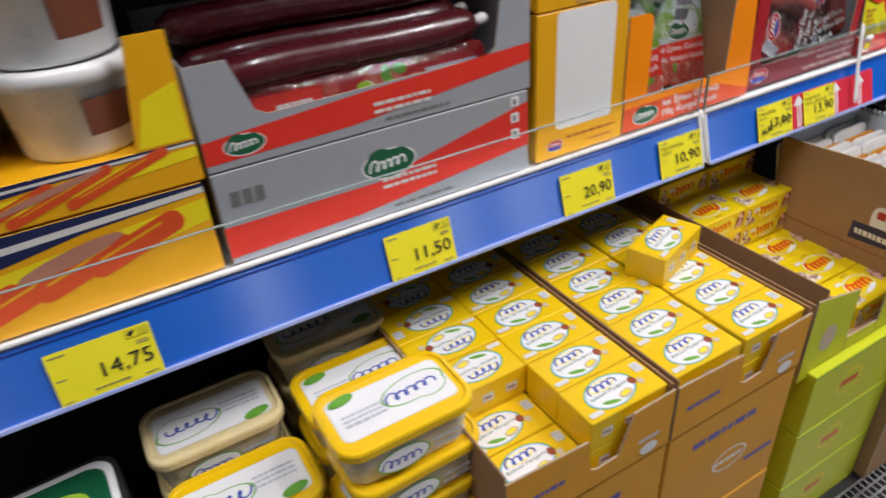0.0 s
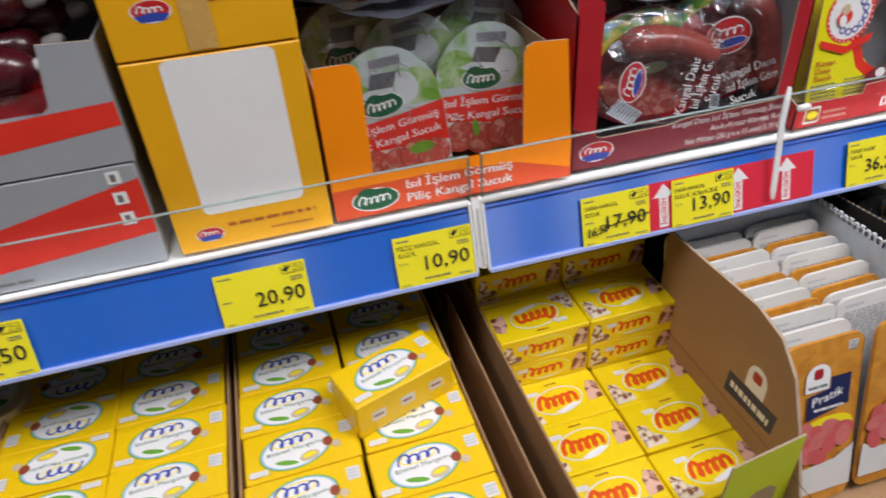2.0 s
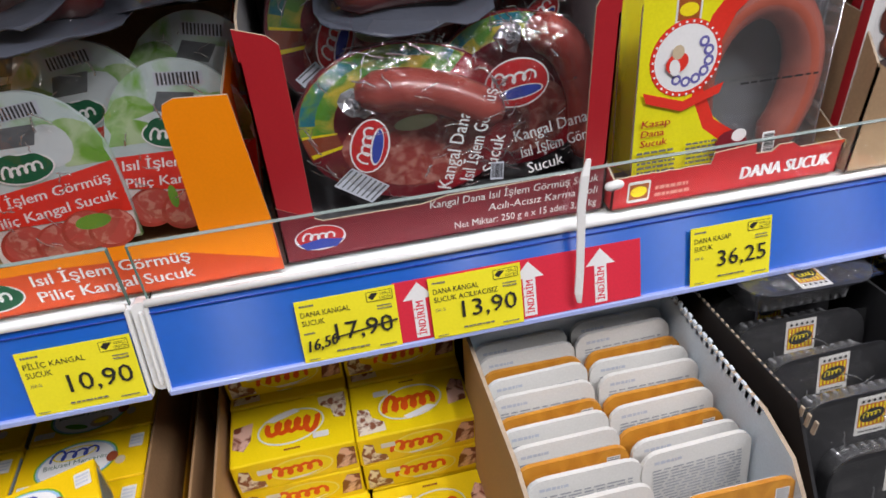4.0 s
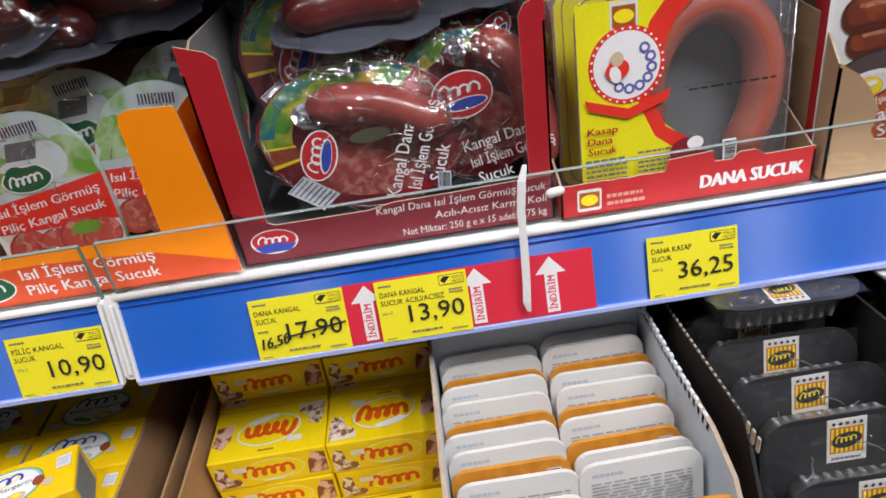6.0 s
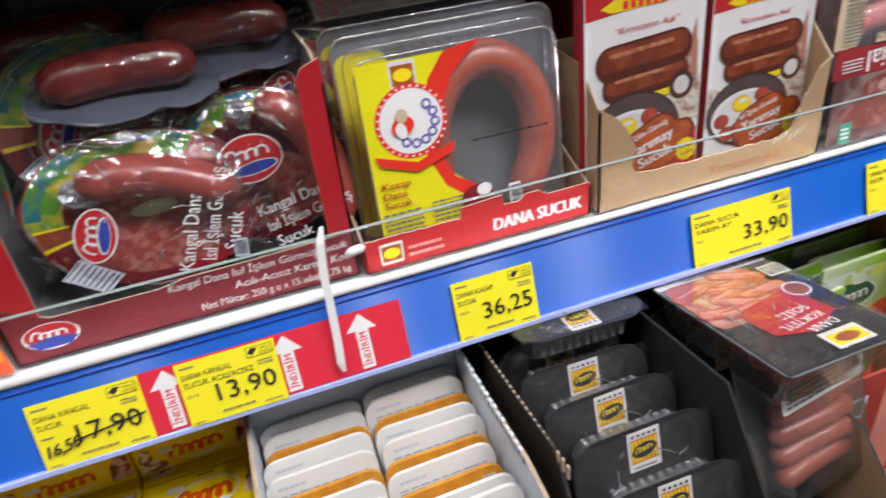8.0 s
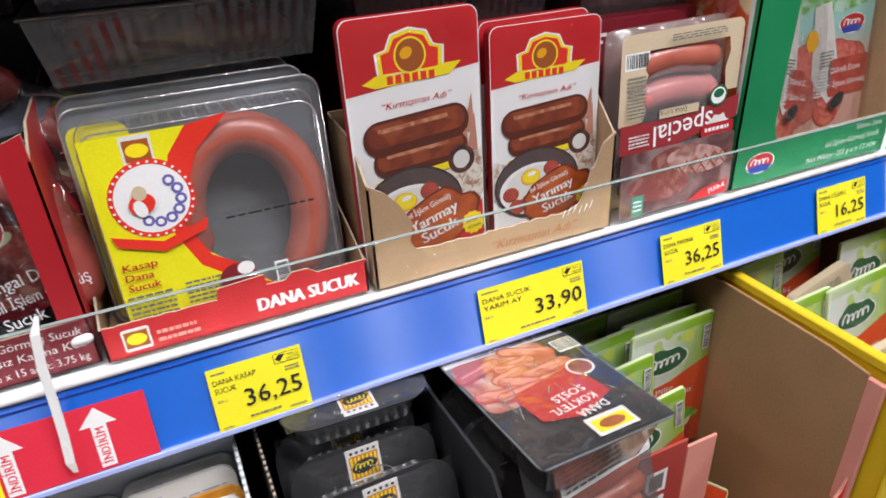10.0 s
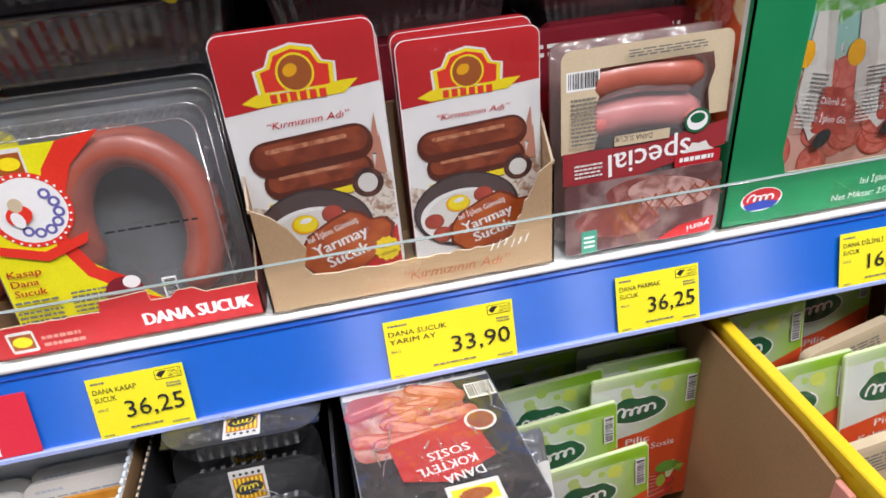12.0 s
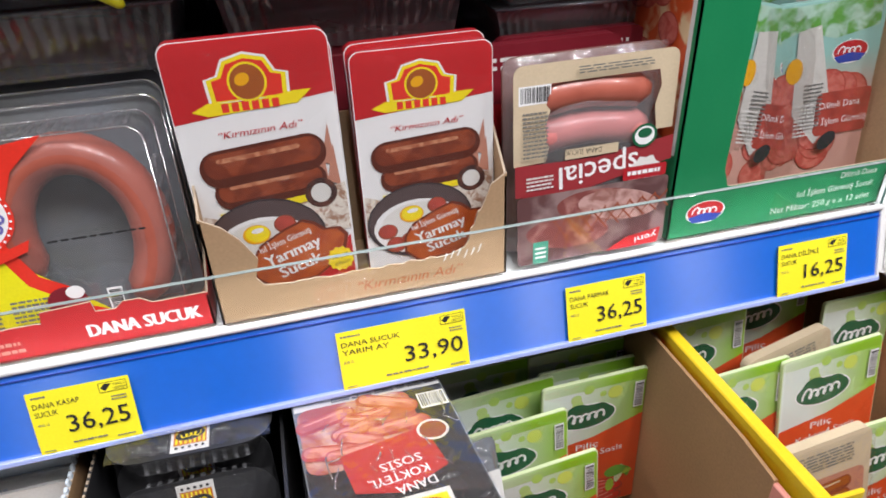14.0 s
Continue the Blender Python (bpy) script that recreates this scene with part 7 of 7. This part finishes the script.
hf = ham_pack(stand(1.157, 0.392, 0.67, 14), True)
hb = ham_pack(stand(1.156, 0.411, 0.671, 13), False)
copy_thing(hf, stand(1.243, 0.389, 0.678, 13, 0, -1))
for x, seq in ((1.155, (0, 1, 0, 0, 1, 0, 0, 1, 0, 0, 0)), (1.240, (0, 0, 1, 0, 1, 0, 0, 1, 0, 0, 0))):
    for k, printed in enumerate(seq):
        copy_thing(hf if printed else hb, stand(x + rr.uniform(-0.0012, 0.0012), 0.42 + 0.0152 * (k + 1), 0.672 + rr.uniform(-0.004, 0.004) + (0.0 if not printed else -0.005), 11, rr.uniform(-1.5, 1.5), rr.uniform(-1, 1)))
thing("inner_carton", Shape().box(0, 0, 0, MX1 - MX0 - 0.008, 0.245, 0.30, CARTON, 0.001), pose(MX0 + 0.004, 0.36, ZD + 0.004), "plain carton filling under the ham packs", "box", "inner cartons")

# ---- black carton of black sausage trays ----
KX0, KX1 = 1.302, 1.444
box = open_carton("display_carton", KX0, KX1, 0.385, 0.64, ZD, [(0, 0), (0.255, 0), (0.255, 0.512), (0.08, 0.525), (0.0, 0.42)], 0.34, (BLACKCARD, BLACKCARD), "black carton holding black sausage trays", t=0.0025, rim=BLACKCARD)
s = Shape()
for k in range(28):
    y = 0.06 + k * 0.0068
    s.box(0.0004, y, 0.514 - 0.0004 * k, 0.0022, y + 0.0034, 0.526 - 0.0004 * k, CARTONEDGE, 0.0005)
part("perforated_edge", s, box, "perforated cut edge")


HAZE2 = sheer("wrinkled_glossy_film", (0.97, 0.97, 0.97), 0.12, 0.7, 48, 0.012, 0.1)


# misted plastic; its strong veil also paints in the rim's pale highlights
MISTED = sheer("misted_highlight_plastic", (0.8, 0.8, 0.82), 0.14, 0.8, 150, 0.3, 0.2)


def black_tray(m, meat, label="black card tray of sausages under clear film", h_=0.155, w_=0.118):
    """Black card face with a badge, on a rounded clear tub."""
    ob = thing("sausage_tray", Shape().slab(rounded(-w_ / 2, 0, w_ / 2, h_, 0.024), 0.001, BLACKCARD), m, label, "sausage tray", "black sausage trays")
    sh = Shape()
    o1, o2 = rounded(-w_ / 2, 0, w_ / 2, h_, 0.024), rounded(-w_ / 2 + 0.012, 0.012, w_ / 2 - 0.012, h_ - 0.012, 0.014)
    n = len(o1)
    mid = [((p[0] * 0.35 + q[0] * 0.65), (p[1] * 0.35 + q[1] * 0.65)) for p, q in zip(o1, o2)]
    vs = [(x, y, -0.0012) for x, y in o1] + [(x, y, -0.006) for x, y in mid] + [(x, y, -0.026) for x, y in o2]
    sh.add(vs, [[k, n + k, n + (k + 1) % n, (k + 1) % n] for k in range(n)] + [[n + k, 2 * n + k, 2 * n + (k + 1) % n, n + (k + 1) % n] for k in range(n)] + [list(range(3 * n - 1, 2 * n - 1, -1))], MISTED, True)
    for k in range(10):
        x = -w_ / 2 + 0.02 + 0.008 * k
        sh.box(x, h_ - 0.014, -0.024, x + 0.003, h_ - 0.0105, -0.008, MISTED, 0.0004)
    part("clear_tub", sh, ob)
    a_ = Art()
    a_.rect(-0.0135, h_ - 0.036, 0.0135, h_ + 0.0 - 0.003, OFFWHITE, "badge")
    a_.rect(-0.0115, h_ - 0.0295, 0.0115, h_ - 0.0095, mat("amber_badge_print", (0.55, 0.16, 0.01), 0.4), "badge")
    for k in range(7):
        a_.rect(-0.0105 + 0.0032 * k, h_ - 0.0285, -0.009 + 0.0032 * k, h_ - 0.0105, YELLOW, "badge")
    a_.oval(0, h_ - 0.0195, 0.0105, 0.0058, INK, "badge", 8)
    a_.wave(-0.007, h_ - 0.0215, 0.013, 0.0045, 4, YELLOW, "badge", 8)
    a_.bars(-0.0105, h_ - 0.0345, 0.021, 0.003, 1, GREYINK, 3)
    for k in range(5):
        a_.oval(-0.0092 + 0.0046 * k, h_ - 0.0065, 0.0012, 0.0012, INK, "badge")
    a_.put(ob)
    part("film", film(Shape(), -w_ / 2 + 0.002, 0.002, w_ / 2 - 0.002, h_ - 0.002, 0.002, 0.006, 7, HAZE2, 0.0035, 26), ob, "wrinkled glossy film")
    part("wrap_folds", creases(w_ * 0.47, h_ * 0.47, h_ / 2, 0.008, 14, 5, 0.45), ob, "folds in the clear film, whitened as glints")
    return ob


bt = black_tray(stand(1.379, 0.435, 0.712, 15), CASING)
for x, y, z, le, ya in ((1.376, 0.474, 0.716, 15, 1), (1.374, 0.513, 0.718, 15, -1), (1.372, 0.552, 0.718, 14, 1), (1.384, 0.40, 0.69, 16, -1)):
    copy_thing(bt, stand(x, y, z, le, ya))
copy_thing(bt, pose(1.379, 0.704, 0.8955, 1, -2, 180))
thing("inner_carton", Shape().box(0, 0, 0, 0.13, 0.24, 0.318, BLACKCARD, 0.001), pose(KX0 + 0.005, 0.395, ZD + 0.003), "black filling carton under the trays", "box", "inner cartons")
# second row of black trays
for x, y, z, le, ya in ((1.515, 0.505, 0.70, 16, 2), (1.512, 0.545, 0.71, 15, -2), (1.515, 0.585, 0.712, 15, 2), (1.512, 0.625, 0.71, 15, -2)):
    copy_thing(bt, stand(x, y, z, le, ya))
open_carton("display_carton", 1.449, 1.592, 0.40, 0.66, ZD, [(0, 0), (0.26, 0), (0.26, 0.44), (0.06, 0.42), (0.0, 0.36)], 0.35, (BLACKCARD, CARTONLIGHT), "black carton holding sausage trays", t=0.0025, rim=BLACKCARD)
thing("inner_carton", Shape().box(0, 0, 0, 0.133, 0.24, 0.312, BLACKCARD, 0.001), pose(1.454, 0.408, ZD + 0.003), "black filling carton under the trays", "box", "inner cartons")


SHINYPINK = blotchy("glossy_sausage_print", (0.64, 0.26, 0.2), (0.46, 0.1, 0.075), 70, 0.4, 0.62)


def cocktail_pack(m):
    """Clear tub of cocktail sausages with a black and red card, lying face up."""
    w_, h_ = 0.118, 0.151
    ob = thing("cocktail_sausage_pack", Shape().slab(rounded(-w_ / 2, -h_, w_ / 2, 0, 0.006), 0.0012, GREYCARD), m, "clear tub of cocktail sausages lying face up on trays", "sausage pack")
    a_ = Art()
    a_.rect(-w_ / 2 + 0.001, -h_ + 0.001, w_ / 2 - 0.001, -h_ * 0.52, BLACKCARD, "card_print")
    a_.poly([(0.02, -h_ * 0.1), (w_ / 2 - 0.001, -h_ * 0.1), (w_ / 2 - 0.001, -h_ * 0.6), (0.03, -h_ * 0.6)], BLACKCARD, "card_print")
    a_.rect(-w_ / 2 + 0.001, -0.017, w_ / 2 - 0.001, -0.001, OFFWHITE, "card_print")
    a_.bars(-w_ / 2 + 0.03, -0.015, 0.085, 0.012, 4, GREYINK, 4)
    a_.rect(-w_ / 2 + 0.002, -h_ * 0.58, 0.03, -0.017, blotchy("browned_picture_print", (0.4, 0.09, 0.06), (0.64, 0.42, 0.34), 36, 0.42, 0.62), "picture", 0.01)
    r = random.Random(2)
    for k in range(9):
        a_.sausage(-w_ / 2 + 0.018 + r.uniform(0, 0.055), -0.028 - 0.0058 * k, r.uniform(0.03, 0.05), 0.0075, r.uniform(-30, 30), MEAT, SHINYPINK, PALEPINK)
    a_.poly([(-0.034, -h_ * 0.5), (0.03, -h_ * 0.42), (0.036, -h_ * 0.7), (0.0, -h_ * 0.8), (-0.03, -h_ * 0.74)], mat("deep_red_patch", (0.48, 0.02, 0.018), 0.4), "red_patch")
    for k, t in enumerate(("DANA", "KOKTEYL", "SOSİS")):
        a_.text(t, 0.024 - 0.002 * k, -h_ * 0.74 + 0.0115 * k, 0.008, WHITE, w=(0.028, 0.042, 0.03)[k], rot=186, align=0, bold=0.0004)
    a_.oval(0.036, -h_ * 0.46, 0.012, 0.011, OFFWHITE, "round_picture")
    a_.oval(0.036, -h_ * 0.46, 0.01, 0.009, BROWNPRINT, "round_picture")
    a_.rect(-0.006, -h_ + 0.006, 0.03, -h_ + 0.026, OFFWHITE, "badge")
    a_.rect(-0.003, -h_ + 0.009, 0.027, -h_ + 0.022, YELLOW, "badge")
    a_.oval(0.012, -h_ + 0.0155, 0.011, 0.005, BOARDBROWN, "badge")
    a_.barcode(0.035, -h_ * 0.3, 0.022, 0.018, 5)
    a_.put(ob)
    part("clear_film", film(Shape(), -w_ / 2, -h_, w_ / 2, 0, 0.0038, 0.004, 4, HAZE2, 0.0014, 26), ob, "wrinkled glossy film")
    part("wrap_folds", creases(w_ * 0.5, h_ * 0.5, -h_ / 2, 0.0065, 18, 11, 0.1), ob, "folds in the clear film, whitened as glints")
    o1, o2 = rounded(-w_ / 2, -h_, w_ / 2, 0, 0.006), rounded(-w_ / 2 + 0.012, -h_ + 0.012, w_ / 2 - 0.012, -0.012, 0.014)
    n = len(o1)
    mid = [((p[0] * 0.6 + q[0] * 0.4), (p[1] * 0.6 + q[1] * 0.4)) for p, q in zip(rounded(-w_ / 2, -h_, w_ / 2, 0, 0.006), o2)]
    vs = [(x, y, -0.0014) for x, y in o1] + [(x, y, -0.006) for x, y in mid] + [(x, y, -0.036) for x, y in o2]
    sh = Shape().add(vs, [[k, n + k, n + (k + 1) % n, (k + 1) % n] for k in range(n)] + [[n + k, 2 * n + k, 2 * n + (k + 1) % n, n + (k + 1) % n] for k in range(n)] + [list(range(3 * n - 1, 2 * n - 1, -1))], SHELL, True)
    part("clear_tub", sh, ob, "clear plastic tub")
    for k in range(6):
        part("sausage", Shape().tube([(-w_ / 2 + 0.026 + 0.07 * q / 3, -0.025 - 0.02 * k, -0.018 + 0.003 * math.sin(q + k)) for q in range(4)], 0.0105, PINKCASING, 10), ob)
    return ob


CP = pose(1.5117, 0.5854, 0.8933, -4.76, 2.98, 2.97)
cocktail = cocktail_pack(CP)
upright_tub = copy_thing(cocktail, pose(1.55, 0.475, 0.722, -108, 0, 8))
a = Art()
a.rect(-0.05, 0.098, 0.046, 0.147, OFFWHITE, "paper_label", 0.003)
a.bars(-0.046, 0.102, 0.06, 0.04, 9, GREYINK, 12)
a.barcode(0.02, 0.104, 0.022, 0.03, 9)
a.put(upright_tub, pose(0, 0, -0.0372, 180, 0, 0))


# ---- carton of chicken sausage packs ----
def cocktail_card(m, seed):
    """Flat printed pack: pale leafy top with a green sign, red lower half with egg and sausages."""
    w_, h_ = 0.108, 0.175
    ob = thing("sausage_pack", Shape().slab(rounded(-w_ / 2, 0, w_ / 2, h_, 0.004), 0.0035, PALEGREEN), m, "flat glossy pack of chicken cocktail sausages, green and red", "sausage pack", "chicken sausage packs")
    a_ = Art()
    a_.rect(-w_ / 2 + 0.001, h_ * 0.5, w_ / 2 - 0.001, h_ - 0.001, faded("misty_green_fade", (0.7, 0.76, 0.7), (0.3, 0.55, 0.03), 0, -0.02, 0.048), "leafy_print", 0.004)
    a_.rect(-w_ / 2 + 0.001, h_ - 0.012, w_ / 2 - 0.001, h_ - 0.001, faded("top_green_fade", (0.62, 0.72, 0.5), (0.25, 0.5, 0.02), 0, -0.05, 0.02), "leafy_print", 0.004)
    r = random.Random(seed)
    for k in range(7):
        q = r.uniform(0.003, 0.008)
        a_.oval(r.uniform(-0.02, 0.036), r.uniform(h_ * 0.84, h_ * 0.94), q * 0.8, q * 0.8, (mat("bokeh_green_print", (0.5, 0.66, 0.22), 0.38), mat("bokeh_lime_print", (0.42, 0.62, 0.12), 0.38))[k % 2], "bokeh_print")
    a_.oval(0.02, h_ * 0.88, 0.0075, 0.0075, mat("bokeh_yellow_print", (0.62, 0.72, 0.12), 0.38), "bokeh_print")
    a_.poly([(-w_ / 2 + 0.001, 0.001), (w_ / 2 - 0.001, 0.001), (w_ / 2 - 0.001, h_ * 0.68), (0.0, h_ * 0.58), (-w_ / 2 + 0.001, h_ * 0.54)], ORANGERED, "red_print")
    logo_cloud(a_, -0.008, h_ * 0.745, 0.058)
    a_.text("Piliç", -0.006, h_ * 0.5, 0.008, WHITE, w=0.024, bold=0.0003)
    a_.text("Kokteyl Sosis", 0.0, h_ * 0.425, 0.008, WHITE, w=0.066, rot=3, bold=0.0003)
    a_.oval(-0.006, h_ * 0.22, 0.012, 0.011, WHITE, "picture")
    a_.oval(-0.006, h_ * 0.22, 0.0065, 0.006, YELLOW, "picture")
    for k in range(6):
        a_.sausage(0.004 + 0.006 * (k % 3), h_ * 0.19 - 0.0058 * k, 0.044, 0.0062, -8 + 5 * k, MEAT, BRIGHTRED, PALEPINK)
    leaves(a_, 0.022, h_ * 0.12, 0.045, h_ * 0.27, 6, seed)
    a_.barcode(w_ / 2 - 0.014, h_ * 0.74, 0.0095, 0.032, 5, False)
    a_.put(ob)
    part("clear_wrap", film(Shape(), -w_ / 2 + 0.001, 0.001, w_ / 2 - 0.001, h_ - 0.001, 0.0026, 0.003, seed, WRAP, 0.0009, 12), ob, "taut clear wrap")
    return ob


card = cocktail_card(stand(1.727, 0.586, 0.660, 2, 0, 0.5), 1)
for x, y, z, le, ya, ro in ((1.73, 0.632, 0.660, 2, 0, 0), (1.636, 0.632, 0.659, 3, 0, 0), (1.637, 0.672, 0.68, 3, 0, 1), (1.732, 0.68, 0.68, 3, 0, 0),
                            (1.641, 0.598, 0.655, 4, 2, 1), (1.645, 0.568, 0.64, 4, 2, 2), (1.664, 0.535, 0.612, 5, 3, 2), (1.729, 0.61, 0.655, 2, 0, -1)):
    copy_thing(card, stand(x, y, z, le, ya, ro))
RX0, RX1, RZ = 1.598, 1.781, 0.604
box = open_carton("display_carton", RX0, RX1, 0.415, 0.72, RZ, [(0.0, 0), (0.305, 0), (0.305, 0.268), (0.05, 0.268), (0.012, 0.264), (0.006, 0.2), (0.0, 0.11)], 0.0, (BRIGHTRED, CARTON), "half-empty red carton with bare brown inside, packs at the back", t=0.003, rim=CARTON,
                  near=[(0.0, 0), (0.305, 0), (0.305, 0.2), (0.09, 0.18), (0.075, 0.05), (0.0, 0.03)])
w = RX1 - RX0
fp = part("front_panel", Shape().slab([(0, 0), (w, 0), (w, 0.17), (w - 0.008, 0.14), (w - 0.03, 0.105), (w - 0.06, 0.09), (w * 0.5, 0.085), (0.035, 0.075), (0.02, 0.06), (0, 0.04)], 0.003, BRIGHTRED, FRONT, PALEPINK), box, "red front with a scooped pink edge")
part("pink_edge", Shape().box(w - 0.004, -0.0035, 0.12, w + 0.001, 0.012, 0.262, PALEPINK, 0.001), box)
a = Art()
a.bars(w * 0.4, 0.02, 0.06, 0.014, 1, WHITE, 3)
a.oval(w * 0.62, 0.06, 0.016, 0.01, WHITE)
a.put(fp, FRONT)
post = part("corner_post", Shape().box(0.064, 0.08, 0.003, 0.100, 0.083, 0.176, PALEPINK, 0.0008), box, "pink board upright")
part("corner_post", Shape().box(0.008, 0.08, 0.003, 0.0635, 0.083, 0.186, mat("dull_red_board", (0.4, 0.05, 0.04), 0.5), 0.0008), box)
a = Art()
for k in range(2):
    a.rect(0.018, 0.1 + 0.034 * k, 0.042, 0.128 + 0.034 * k, WHITE, "handling_mark")
    a.rect(0.022, 0.104 + 0.034 * k, 0.038, 0.124 + 0.034 * k, GREYINK, "handling_mark")
a.put(box, pose(0, 0.0795, 0, 90, 0, 0))
thing("base_carton", Shape().box(0, 0, 0, RX1 - RX0, 0.30, RZ - 0.0015 - ZD, CARTON, 0.0015), pose(RX0, 0.416, ZD), "plain brown carton under the red one", "box", "base cartons")
copy_thing(card, stand(1.735, 0.50, RZ + 0.006, 20, -60, 90))

# ---- yellow-rimmed carton of sausage packs ----
QX0, QX1 = 1.7865, 2.07
YELBOARD = mat("yellow_board", (0.72, 0.5, 0.012), 0.45)
box = open_carton("display_carton", QX0, QX1, 0.395, 0.73, ZD, [(0.0, 0), (0.33, 0), (0.33, 0.512), (0.0, 0.512)], 0.40, (YELBOARD, CARTON), "brown carton with a bright yellow rim, full of packs", t=0.004)
part("yellow_rim", Shape().box(-0.0025, 0.0, 0.5125, 0.0085, 0.335, 0.5225, YELBOARD, 0.0012), box, "bright yellow folded rim")
part("yellow_corner", Shape().box(-0.0025, -0.004, 0.0, 0.03, -0.0005, 0.5265, YELBOARD, 0.0012), box, "bright yellow corner")
a = Art()
for k in range(3):
    a.rect(0.014, 0.41 + 0.03 * k, 0.036, 0.433 + 0.03 * k, WHITE, "handling_mark")
    a.rect(0.018, 0.413 + 0.03 * k, 0.032, 0.43 + 0.03 * k, GREYINK, "handling_mark")
    a.rect(0.02, 0.415 + 0.03 * k, 0.0305, 0.4285 + 0.03 * k, WHITE, "handling_mark")
a.put(box, pose(-0.0026, 0, 0, 90, 0, -90) @ pose(-0.07, 0, 0))
for x, y, z, le, ya, ro in ((1.852, 0.525, 0.676, 8, 0, 3), (1.95, 0.52, 0.682, 8, 0, 4), (1.85, 0.592, 0.69, 6, 0, 4), (1.945, 0.62, 0.70, 6, 0, 4), (1.85, 0.65, 0.70, 6, 0, 1), (2.035, 0.58, 0.68, 8, 0, 0),
                            (1.99, 0.475, 0.615, 10, 0, 2)):
    copy_thing(card, stand(x, y, z, le, ya, ro))


def beige_pack(m, seed):
    w_, h_ = 0.1, 0.15
    ob = thing("sausage_pack", Shape().slab(rounded(-w_ / 2, 0, w_ / 2, h_, 0.01), 0.01, BEIGE), m, "beige clear pack of grilled sausages", "sausage pack", "beige packs")
    a_ = Art()
    a_.rect(-w_ / 2 + 0.006, h_ * 0.2, w_ / 2 - 0.006, h_ * 0.72, LIGHTBROWN, "picture", 0.008)
    for k in range(4):
        a_.sausage(0.0, h_ * 0.3 + 0.016 * k, 0.06, 0.008, 4, BROWNPRINT, BOARDBROWN, BEIGE)
    a_.bars(-w_ / 2 + 0.01, h_ * 0.8, w_ - 0.03, 0.02, 6, GREYINK, seed)
    a_.put(ob)
    part("clear_wrap", film(Shape(), -w_ / 2, 0, w_ / 2, h_, 0.004, 0.006, seed, WRAP), ob)
    return ob


beige_pack(stand(1.95, 0.56, 0.69, 8, 4, 10), 2)
beige_pack(stand(1.918, 0.468, 0.65, 10, 0, 6), 3)
thing("inner_carton", Shape().box(0, 0, 0, QX1 - QX0 - 0.012, 0.31, 0.245, CARTON, 0.001), pose(QX0 + 0.006, 0.405, ZD + 0.005), "plain carton filling under the packs", "box", "inner cartons")
# yellow tag on the front rail
thing("price_tag", Shape().slab([(0, 0), (0.075, 0), (0.075, 0.036), (0, 0.036)], 0.0006, TAGYELLOW), stand(1.08, 0.2412, 0.317), "yellow paper price tag on the front rail", "price tag", "price tags")
